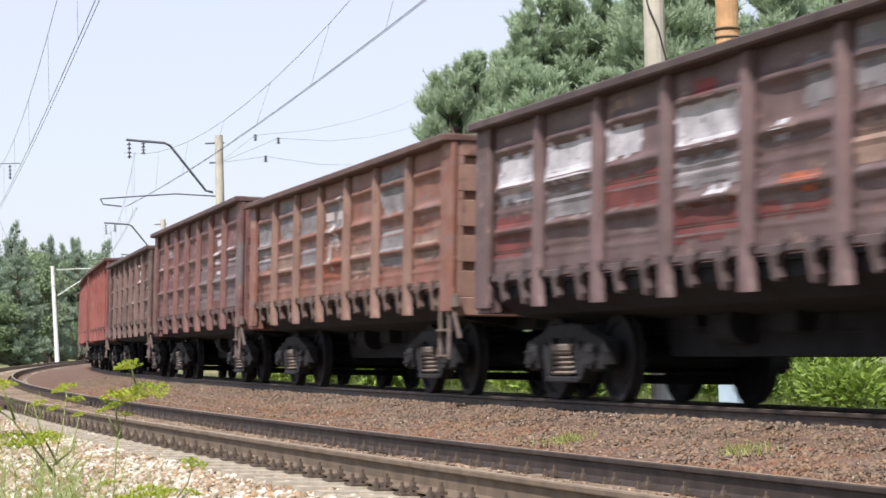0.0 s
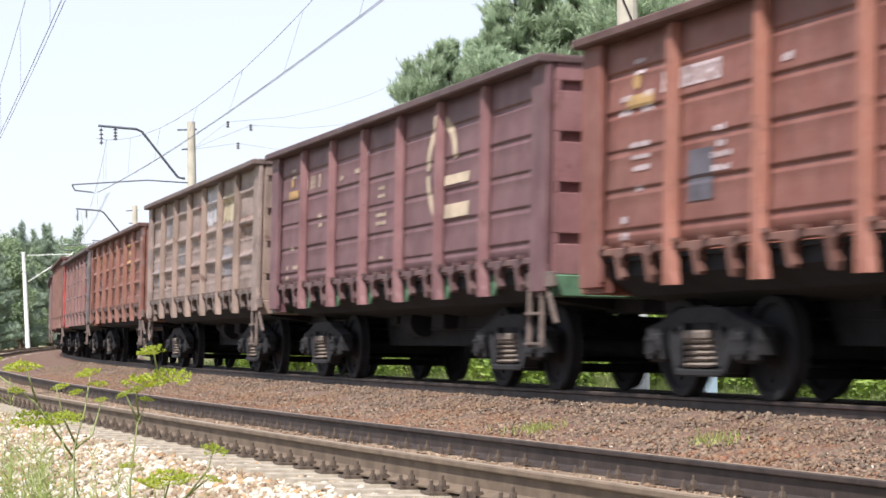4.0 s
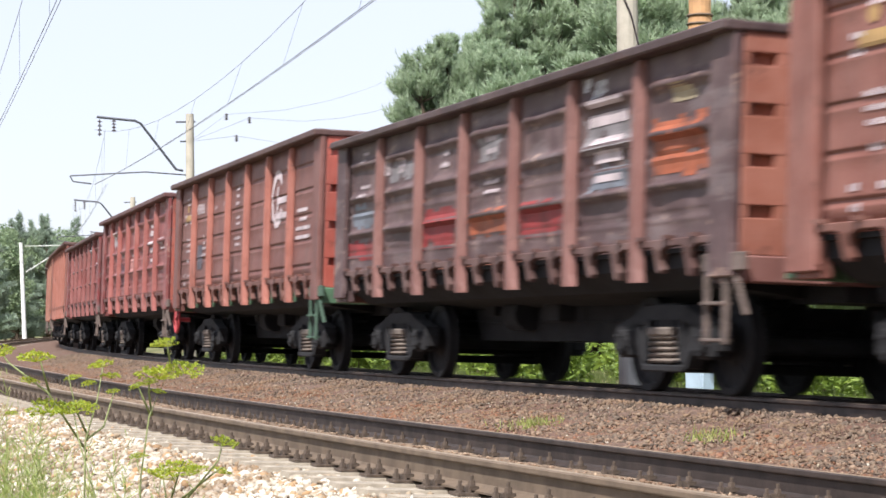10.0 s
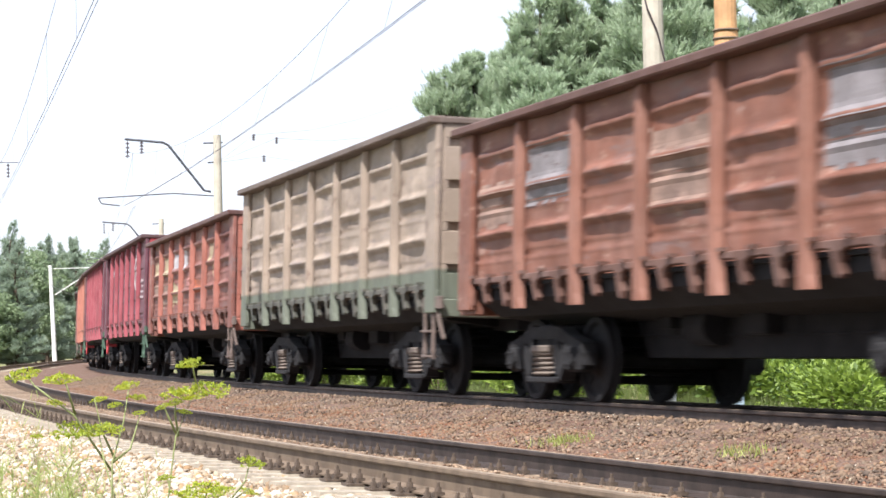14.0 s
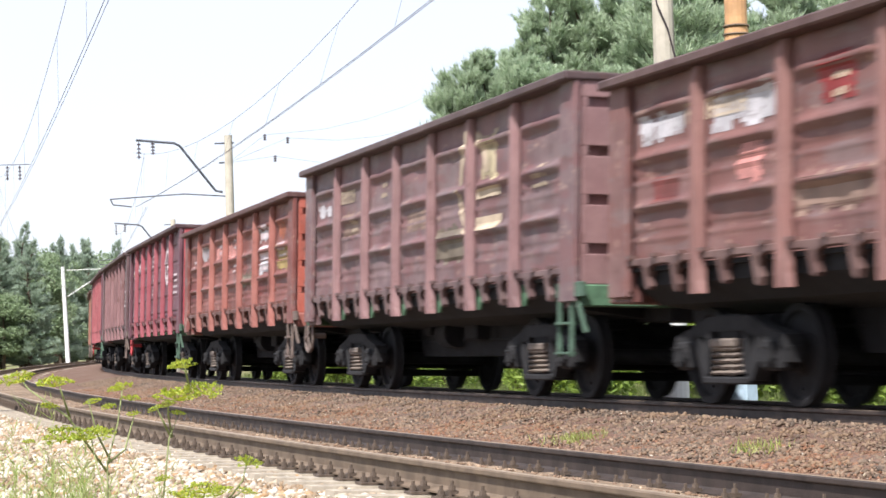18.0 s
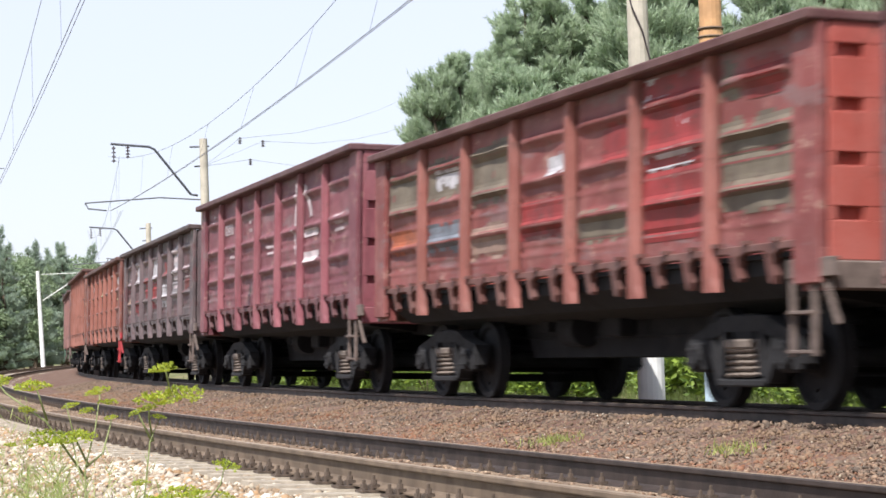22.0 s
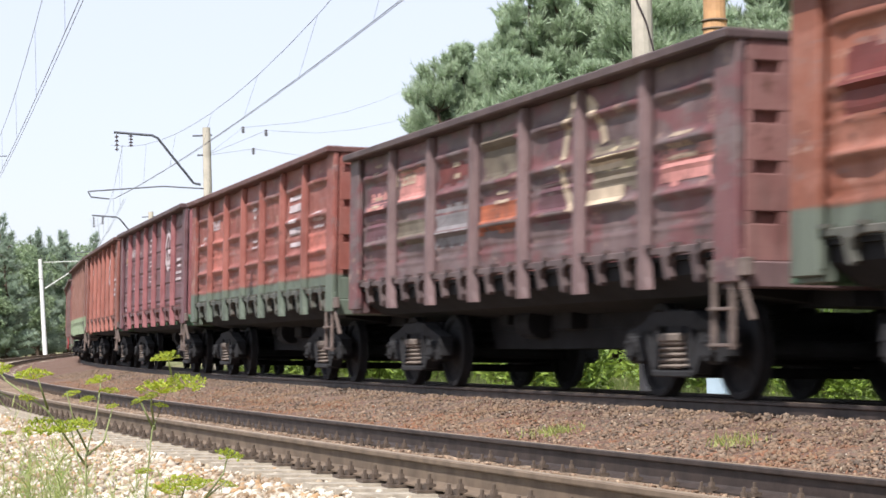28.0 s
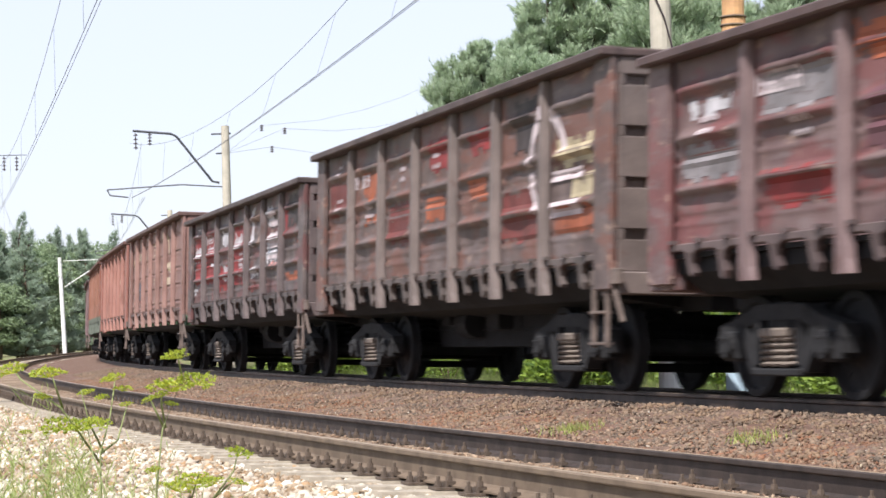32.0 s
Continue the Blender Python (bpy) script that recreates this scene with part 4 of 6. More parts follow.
# fields of other paint on a wagon's wall. Each: bay from the front, part of its width, part of the wall's height, colour
REPAINT = {
    0: "1 0 1 .3 .82 G; 2 .1 1 .55 .92 G; 2 0 .9 .2 .45 T; 3 0 .9 .55 .8 G; 3 .1 1 .25 .48 G; 4 .1 1 .55 .8 G; 4 0 .8 .1 .3 O; 5 0 1 .1 .4 T; 6 0 1 .55 .92 G; 6 0 1 .15 .48 G; 7 .1 .8 .15 .38 T",
    1: "1 .1 1 .42 .75 W; 1 0 1 .1 .36 B; 2 0 1 .5 .76 W; 2 0 1 .28 .47 G; 3 0 .6 .56 .76 W; 3 .1 .5 .82 .97 T; 3 0 1 .28 .48 B; 4 0 .9 .53 .78 W; 4 0 1 .32 .5 G; 4 0 1 .05 .25 B; 4 .3 .6 .78 .9 R; 4 .5 .8 .25 .33 W; 5 .2 .4 .48 .58 W; 5 .55 .9 .6 .85 G; 5 .3 .8 .22 .32 O; 5 0 1 .1 .2 B; 6 0 1 .6 .95 G; 6 0 .8 .3 .5 T; 7 .1 .9 .4 .8 G",
    2: "1 0 1 .45 .85 G; 1 0 1 .1 .32 O; 2 0 1 .5 .82 T; 2 .1 1 .3 .46 G; 3 0 1 .5 .78 G; 3 0 1 .22 .34 R; 4 .2 1 .62 .8 R; 4 0 1 .2 .56 G; 5 0 1 .5 .76 G; 5 0 1 .1 .3 T; 6 0 .5 .6 .95 G; 6 .1 .9 .34 .6 C; 6 0 1 .1 .28 T; 7 .2 .9 .2 .4 O",
    3: "1 0 1 .15 .45 R; 1 0 1 .6 .9 T; 2 .2 1 .45 .62 R; 2 0 1 .1 .3 T; 3 0 1 .1 .4 T; 4 .3 1 .5 .64 R; 4 0 1 .05 .16 R; 5 0 1 .05 .16 R; 5 0 1 .2 .4 L; 6 .05 1 .06 .72 R; 6 .25 .75 .3 .6 K; 7 0 .7 .05 .45 R; 7 0 1 .55 .9 L",
    4: "2 0 .7 .15 .4 D; 1 .1 1 .05 .3 B; 3 0 1 .3 .5 B; 4 .2 .9 .3 .45 T",
    5: "1 .4 1 .1 .4 G; 2 0 .9 .6 .8 G; 3 0 1 .3 .5 G; 3 .8 1 .3 .45 R; 4 .6 1 .6 .82 R; 4 .7 1 .45 .55 R; 4 0 .6 .1 .3 T; 5 0 1 .6 .95 W; 6 0 1 .58 .85 C; 6 0 1 .1 .4 G; 7 0 .9 .4 .6 T; 2 .2 .9 .1 .26 T",
    8: "1 0 1 .45 .75 R; 2 .2 .8 .55 .75 W; 2 0 1 .1 .3 B; 3 0 1 .4 .6 L; 4 0 1 .2 .5 T; 6 .1 .9 .4 .8 R; 6 .1 .8 .15 .32 R; 7 0 .8 .1 .4 L; 5 0 1 .1 .35 T",
    9: "1 .2 .8 .6 .74 C; 2 .2 .9 .62 .8 Y; 3 .3 .9 .66 .8 Y; 4 .2 .9 .5 .76 V; 4 0 1 .3 .46 R; 2 0 1 .3 .5 R; 6 .1 .9 .76 .95 C; 6 .1 .9 .58 .72 W; 6 .2 .9 .3 .53 K; 5 0 .8 .5 .8 B; 7 0 1 .4 .75 B",
    12: "1 .1 1 .15 .5 D; 2 0 1 .1 .82 D; 2 .2 .9 .6 .74 W; 3 0 .8 .55 .7 D; 4 0 .9 .56 .66 W; 4 .2 1 .2 .46 P; 5 0 1 .3 .5 R; 6 0 1 .1 .95 D; 6 .1 .8 .62 .86 W; 6 0 .9 .46 .55 G; 7 .6 1 .3 .8 P",
    13: "2 .1 .9 .62 .72 W; 1 0 1 .2 .5 B; 3 0 .8 .1 .4 P; 4 .2 .8 .2 .45 K",
    15: "1 .1 .9 .3 .5 L; 2 .1 .9 .6 .75 G; 3 0 1 .08 .36 R; 4 0 1 .12 .3 O; 4 .2 .7 .6 .75 G; 5 0 1 .08 .3 R; 6 .1 .5 .78 .95 W; 6 .1 .95 .5 .7 G; 6 .2 .8 .28 .44 L; 7 .1 .9 .3 .62 O; 7 .4 .7 .66 .8 C; 1 0 1 .06 .22 R",
    19: "1 .1 .9 .52 .72 C; 1 0 1 .25 .45 T; 2 .1 1 .5 .76 C; 2 0 1 .1 .44 T; 3 .1 .8 .55 .76 W; 3 0 1 .1 .4 C; 4 0 .3 .5 .78 W; 4 .3 1 .3 .5 K; 5 0 1 .2 .4 O; 6 .2 .5 .55 .75 C; 6 .4 .9 .36 .5 C; 7 .2 .9 .6 .85 B",
    21: "2 0 1 .4 .8 G; 4 0 1 .2 .7 T; 6 .1 .9 .3 .8 G; 1 0 1 .3 .6 T",
    25: "2 0 .8 .6 .76 W; 4 0 .8 .55 .72 K; 3 .2 .9 .55 .7 K; 5 0 1 .2 .36 V; 6 .1 .8 .62 .76 W; 6 .1 .7 .3 .48 W; 7 .1 .9 .3 .56 Y; 7 .2 .6 .6 .8 O; 1 0 1 .1 .4 B; 6 0 1 .1 .24 B",
    26: "6 .15 .55 .55 .85 C; 2 .1 .8 .4 .6 T; 4 .2 .9 .35 .5 T; 1 .1 .7 .6 .7 W; 5 0 1 .1 .35 V",
    27: "1 .1 .8 .6 .76 W; 1 .3 .7 .25 .42 B; 2 .1 1 .58 .78 W; 2 .4 .8 .3 .5 K; 3 .3 .7 .6 .85 R; 3 0 1 .1 .3 T; 4 0 1 .2 .5 T; 6 .1 1 .3 .56 C; 7 0 .7 .3 .55 T; 5 0 .8 .5 .75 K; 4 .1 .5 .6 .8 B",
    28: "1 .2 .9 .5 .76 K; 1 .2 .8 .28 .44 K; 2 .1 .9 .55 .76 K; 2 .2 .8 .35 .47 K; 3 0 1 .35 .82 K; 4 .1 1 .38 .88 K; 4 .2 .6 .5 .7 W; 5 .1 .6 .1 .22 K; 5 0 1 .6 .9 B; 6 .1 .9 .3 .5 B; 7 0 .8 .2 .5 O",
    29: "2 .1 .9 .55 .7 K; 2 .1 .9 .3 .42 B; 3 .2 1 .5 .66 B; 4 .1 .9 .5 .66 C; 6 .2 .9 .2 .4 O; 7 .1 .8 .6 .74 W; 7 .1 .7 .4 .5 C; 1 0 1 .1 .42 B; 5 0 1 .15 .3 B",
    30: "1 .3 1 .5 .8 P; 1 0 1 .42 .5 R; 1 0 1 .15 .35 T; 2 .2 1 .5 .82 W; 2 0 1 .1 .3 R; 3 .2 .9 .3 .6 R; 4 0 1 .15 .5 R; 4 .1 .8 .5 .8 W; 5 0 1 .15 .45 W; 5 .2 1 .5 .7 R; 6 0 .9 .2 .45 G; 6 .2 .8 .5 .85 W; 7 .2 .8 .3 .5 B; 4 .2 .9 .2 .3 W",
    32: "1 0 1 .5 .82 V; 1 0 1 .22 .4 O; 2 0 1 .55 .85 V; 2 .2 .8 .62 .78 W; 2 0 1 .18 .4 L; 3 0 1 .45 .86 V; 3 0 1 .1 .34 T; 4 0 1 .18 .44 R; 4 .5 1 .52 .68 W; 5 .4 1 .52 .76 R; 5 0 1 .1 .3 V; 6 0 1 .04 .92 R; 6 0 .5 .78 .93 W; 6 .1 1 .6 .74 W; 6 0 .8 .42 .54 W; 7 0 .3 .7 .9 V; 7 .4 .9 .66 .88 R; 7 0 1 .14 .62 V",
    33: "2 .1 .6 .55 .7 W; 6 .1 .9 .4 .6 C; 3 .1 .9 .3 .6 P; 5 .2 .9 .2 .44 K; 4 .5 .9 .65 .85 T; 1 .1 .6 .55 .8 K",
    34: "1 .15 .75 .72 .8 W; 1 .15 .3 .5 .72 W; 1 .6 .75 .5 .72 W; 1 .1 .9 .44 .51 W; 1 .15 .9 .14 .22 W; 1 .15 .4 .22 .3 W; 2 .1 .95 .6 .74 W; 2 .3 .6 .4 .52 K; 2 .3 .7 .15 .36 D; 3 .2 .9 .3 .5 D; 4 .3 1 .2 .5 K; 5 .2 1 .35 .5 W; 5 .2 1 .56 .64 W; 5 .2 .9 .7 .78 W; 6 .1 .8 .48 .92 W; 6 .1 .9 .3 .5 C; 6 .2 .9 .05 .26 B; 7 0 .9 .45 .85 P",
    35: "1 0 1 .25 .66 P; 1 .5 .9 .72 .84 W; 2 0 1 .1 .58 R; 2 0 1 .62 .76 W; 3 0 1 .58 .8 P; 3 .6 .9 .58 .68 W; 3 0 1 .1 .42 B; 4 .1 1 .7 .9 O; 4 0 1 .25 .6 R; 4 .2 .5 .56 .66 K; 5 0 1 .45 .98 N; 5 0 1 .55 .66 W; 5 0 1 .32 .4 W; 5 .1 .9 .42 .5 G; 5 .3 .7 .08 .2 R; 6 0 1 .4 .98 N; 6 .6 1 .3 .5 R; 7 .1 .9 .3 .7 B",
    36: "4 .3 .8 .68 .94 K; 3 .1 .8 .04 .2 K; 7 .1 .95 .3 .47 K; 6 .1 .9 .5 .66 T; 2 .1 .8 .5 .62 T",
    40: "1 .1 .9 .3 .72 P; 1 .2 .8 .5 .66 K; 2 .1 .9 .52 .78 K; 2 0 1 .2 .42 V; 3 .1 .9 .58 .76 B; 3 0 1 .16 .46 G; 4 .1 .9 .55 .86 V; 4 0 1 .2 .42 O; 5 .2 1 .2 .5 P; 6 .1 1 .3 .62 V; 6 .2 .9 .45 .58 C; 7 .1 .9 .3 .5 K; 5 .3 .9 .6 .8 P",
    41: "2 .2 .9 .5 .72 C; 1 .2 .8 .4 .7 B; 4 .2 .8 .3 .45 T; 5 0 1 .6 .95 D; 5 0 .9 .15 .52 Y; 5 .6 .9 .6 .9 C; 6 0 1 .15 .76 Y; 6 .1 .6 .78 .9 B; 7 .4 .9 .3 .8 P",
    42: "2 .1 .8 .66 .82 T; 2 .2 .8 .4 .48 C; 4 .1 .5 .6 .72 B",
    43: "2 .1 .9 .1 .34 B; 1 .3 .9 .05 .16 K; 4 .3 .6 .7 .86 B; 6 .1 1 .4 .52 C",
    44: "1 .1 1 .2 .78 R; 1 .1 .8 .48 .66 W; 1 0 .3 .1 .2 W; 2 0 1 .18 .84 R; 2 .1 .8 .52 .64 W; 2 .2 .8 .4 .46 W; 3 0 1 .08 .38 R; 3 .2 .8 .58 .76 W; 3 .3 .7 .2 .38 W; 4 0 1 .12 .76 R; 4 .1 .6 .5 .7 W; 4 .3 .6 .22 .42 W; 5 .1 .35 .5 .9 W; 5 .3 .9 .72 .88 T; 5 .6 .9 .45 .7 T; 5 .1 .6 .18 .3 W; 6 .1 .5 .64 .86 W; 6 0 1 .3 .6 W; 6 .1 1 .4 .48 L; 6 .3 .8 .24 .32 K; 7 .05 .25 .5 .76 R; 7 .6 .9 .44 .54 O; 7 .1 .8 .1 .18 O; 7 .2 .9 .6 .9 N; 5 0 1 .04 .14 B",
    45: "1 .1 .9 .5 .75 B; 2 .3 1 .55 .76 O; 2 .4 .9 .38 .46 O; 3 .1 .8 .2 .5 B; 4 .3 .9 .62 .84 R; 4 .2 .7 .32 .5 O; 5 .3 .8 .38 .56 O; 5 .3 .9 .66 .82 R; 6 0 .9 .1 .4 B; 7 .1 .9 .46 .62 C; 7 .4 .9 .28 .42 C; 7 .1 .9 .1 .26 O; 6 .3 .8 .6 .9 N",
    46: "1 .2 .8 .62 .72 W; 1 .1 1 .3 .5 G; 2 .1 1 .56 .78 G; 2 .1 1 .1 .3 R; 3 .1 .9 .3 .6 P; 4 .2 .9 .2 .5 B; 3 0 1 .7 .9 O",
}
COAT = {"W": (214, 210, 214), "G": (146, 140, 142), "D": (84, 76, 80), "R": (154, 52, 53), "B": (122, 58, 54), "O": (182, 100, 68), "K": (222, 152, 144), "C": (202, 186, 152),
        "Y": (192, 166, 104), "T": (158, 130, 116), "V": (124, 112, 96), "N": (68, 58, 58), "L": (126, 132, 142), "P": (112, 72, 80)}
COAT_WORDS = {"W": "white", "G": "grey", "D": "dark grey", "R": "red", "B": "red-brown", "O": "orange", "K": "pink", "C": "cream", "Y": "yellow", "T": "tan", "V": "olive", "N": "sooty", "L": "blue-grey", "P": "purple-brown"}
FIELD_PAINT = {}
RED_CORNER = plain("faded_red_corner_paint", shade(lin(196, 84, 78), 0.66), 0.65, 0, 2.0, 0.5)


def field_paint(key):
    """Thin old brush paint, dusty, streaked and flaking to rust."""
    if key not in FIELD_PAINT:
        base = shade(lin(*COAT[key]), 0.68)
        n = Nodes("field_paint_" + COAT_WORDS[key].replace(" ", "_").replace("-", "_"), 0.68)
        c = n.mix(n.ramp(n.noise(2.6, 5, 0.65), 0.32, 0.68), shade(base, 1.15), shade(base, 0.68))
        c = n.mix(n.math("MULTIPLY", n.ramp(n.noise(6.0, 4, 0.7, None, (1.0, 1.0, 0.15)), 0.5, 0.72), 0.5), c, shade(lin(96, 78, 72), 0.6))
        c = n.mix(n.math("MULTIPLY", n.ramp(n.noise(11.0, 5, 0.75, None, (0.5, 1.0, 1.0)), 0.56, 0.66), 0.7), c, shade(lin(92, 66, 58), 0.6))
        n.bump(n.noise(40.0, 3), 0.2, 0.01)
        FIELD_PAINT[key] = n.done(c)
    return FIELD_PAINT[key]


def repaint_parts(i, top, panels, w):
    by_coat = {}
    for k, spot in enumerate(REPAINT[i].split("; ")):
        bay, a, b, lo, hi, key = spot.split()
        x0, x1 = BAYS[7 - int(bay)]
        wide = x1 - x0
        lift = 0.004 + 0.0008 * k / 4
        st = by_coat.setdefault(key, Stencil(panels, lift))
        st.block(max(x0 + 0.02, x1 - float(b) * wide), min(x1 - 0.02, x1 - float(a) * wide), 1.45 + float(lo) * (top - 1.45), min(top - 0.13, 1.45 + float(hi) * (top - 1.45)))
    for key, st in by_coat.items():
        if st.f:
            add("painted_field", st.mesh("painted_field", field_paint(key)), w, pose(SHIFT, 0, 0), None, f"worn {COAT_WORDS[key]} repainting")["kind"] = "stuff"


def repair_patch_mesh(top, panels, x, wide):
    st = Stencil(panels)
    z = lambda f: 1.45 + f * (top - 1.45)
    st.bar(x, x + wide, z(0.16), z(0.38))
    return st.mesh("paint_patch", PATCH_PAINT)


PANELS, SHAPES = {}, {}


def shape(key, make, *args):
    if key not in SHAPES:
        SHAPES[key] = make(*args)
    return SHAPES[key]


def panel_for(kind, bay, top, seed):
    width = BAYS[bay][1] - BAYS[bay][0]
    key = (kind, round(width, 2), top, seed % (6 if kind == "ribbed" else 2))
    if key not in PANELS:
        PANELS[key] = panel_mesh(kind, width + 0.02, top, hash((kind == "ribbed", round(width * 100), int(top * 100), key[3])) % 1000)
    return PANELS[key]


def add(name, mesh, parent, m, material=None, label=""):
    ob = new(name, mesh)
    ob.parent, ob.matrix_basis = parent, m
    if material:
        ob.material_slots[0].link = "OBJECT"
        ob.material_slots[0].material = material
    return tagged(ob, label)


WHEELSETS = {}
MARK_COLOURS = {i: MARK_CREAM for i in (6, 10, 26, 27, 33, 36, 40, 42, 43)}
MARK_COLOURS[4] = MARK_COLOURS[9] = MARK_YELLOW
def build_wagon(i, kind, top, walls, posts, lugs, ends, ladder, wheel, marks, label):
    wall = walls[0]
    w = tagged(empty("gondola_wagon"), label, "railway wagon", "goods train")
    r = random.Random(i * 13 + 5)
    half = pose(0, 0, 0, 0, 0, 180)
    relief = []
    for side in (0, 1):
        turn = half if side else Matrix.Identity(4)
        for b, (x0, x1) in enumerate(BAYS):
            sheet, grid = panel_for(kind, b, top, r.randrange(100))
            if not side:
                relief.append(grid)
            add("side_panel", sheet, w, turn @ pose((x0 + x1) / 2 + (-SHIFT if side else SHIFT), WALL, 0), wall)
        for x in POSTS:
            add("side_post", shape(("post", top), post_mesh, top), w, turn @ pose(x + (-SHIFT if side else SHIFT), WALL, 0), posts)
        for x in (-1, 1):
            m = turn @ pose((6.31 if side else 6.05) if x > 0 else (-6.05 if side else -6.31), WALL, 0)
            add("corner_post", shape(("corner", top), corner_mesh, top), w, m, RED_CORNER if i == 3 and x > 0 and not side else wall)
        add("end_wall", shape(("end", top), end_mesh, top), w, turn @ pose(6.46 if side else 6.24, 0, 0), ends)
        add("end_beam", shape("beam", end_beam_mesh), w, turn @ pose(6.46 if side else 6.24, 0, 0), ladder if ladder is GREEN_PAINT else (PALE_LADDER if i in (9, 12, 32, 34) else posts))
        add("coupler", shape("coupler", coupler_mesh), w, turn @ pose(6.5 if side else 6.28, 0, 0))
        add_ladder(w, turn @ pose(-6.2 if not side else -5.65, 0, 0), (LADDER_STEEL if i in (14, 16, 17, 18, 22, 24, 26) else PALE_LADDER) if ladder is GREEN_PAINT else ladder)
    for b, (x0, x1) in enumerate(BAYS):
        for k, f in enumerate((0.28, 0.72)):
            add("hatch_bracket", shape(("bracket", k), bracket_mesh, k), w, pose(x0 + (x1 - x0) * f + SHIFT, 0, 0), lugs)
    if ladder is GREEN_PAINT:
        for x in POSTS:
            add("post_gusset", shape("gusset", gusset_mesh), w, pose(x + SHIFT - 0.06, 0, 0), GREEN_PAINT, "green painted stay")
    add("hatch_brackets", shape("brackets", far_brackets_mesh), w, Matrix.Identity(4), BRACKET_STEEL)["kind"] = "stuff"
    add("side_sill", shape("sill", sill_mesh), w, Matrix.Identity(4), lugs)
    add("top_rail", shape(("rail", top), top_rail_mesh, top), w, Matrix.Identity(4), walls[1])
    add("floor", shape("floor", floor_mesh), w, Matrix.Identity(4))
    add("centre_sill", shape("centre", centre_sill_mesh), w, Matrix.Identity(4))
    for m in (Matrix.Identity(4), half):
        add("floor_hatch", shape("hatch", hatch_row_mesh), w, m)
        add("body_bolster", shape("bodybolster", body_bolster_mesh), w, m @ pose(PIVOT, 0, 0))
    add("brake_gear", shape("gear", brake_gear_mesh), w, Matrix.Identity(4))
    if wheel:
        rim = add("brake_wheel", shape("wheel", brake_wheel_mesh), w, pose(6.42, WALL - 0.05, 0.84), wheel, "hand brake wheel")
        for turn in (20, 110):
            add("spoke", shape("spoke", wheel_spoke_mesh), rim, pose(0, 0, 0, 0, turn, 0), wheel)
        add("wheel_shaft", shape("shaft", wheel_shaft_mesh), rim, Matrix.Identity(4), wheel)
    if marks is not None:
        add("stencil_marking", marking_mesh(marks, top, relief, i), w, pose(SHIFT, 0, 0), MARK_COLOURS.get(i), "faded stencilled marks and round emblem")["kind"] = "stuff"
        if kind == "smooth" or i in (4, 9, 13):
            for dot in (False, True):
                add("yellow_marking", colour_marking_mesh(top, relief, dot), w, pose(SHIFT, 0, 0), None, "faded yellow inspection mark")
    if i in REPAINT:
        repaint_parts(i, top, relief, w)
    for bay, tint in TAGS.get(i, ()):
        add("sprayed_tag", tag_mesh(top, relief, bay, i * 7 + bay, TAG_RED if tint else TAG_WHITE), w, pose(SHIFT, 0, 0), None, "faded red spray paint" if tint else "faded white spray paint")["kind"] = "stuff"
    if i in (7, 11, 14, 16, 37, 42, 43):
        add("paint_patch", repair_patch_mesh(top, relief, 3.55, 0.5), w, pose(SHIFT, 0, 0), None, "dull blue-grey repair patch")
    WHEELSETS[i] = []
    for x in (-PIVOT, PIVOT):
        bogie = add("bogie", shape("bolster", bolster_mesh), w, pose(x, 0, 0))
        for side in (0, 1):
            turn = half if side else Matrix.Identity(4)
            add("side_frame", shape("frame", side_frame_mesh), bogie, turn @ pose(0, 1.02, 0))
            add("spring_cap", shape("cap", spring_cap_mesh), bogie, turn @ pose(0, 1.03, 0))
            for sx in (-0.19, 0.0, 0.19):
                add("coil_spring", shape("spring", spring_mesh), bogie, turn @ pose(sx, 1.07, 0))
            for ax in (-0.925, 0.925):
                add("axle_box", shape("axlebox", axle_box_mesh), bogie, turn @ pose(ax, 1.02, 0))
        for ax in (-0.925, 0.925):
            WHEELSETS[i].append((add("wheelset", shape("wheelset", wheelset_mesh), bogie, pose(ax, 0, 0.475)), ax))
    return w

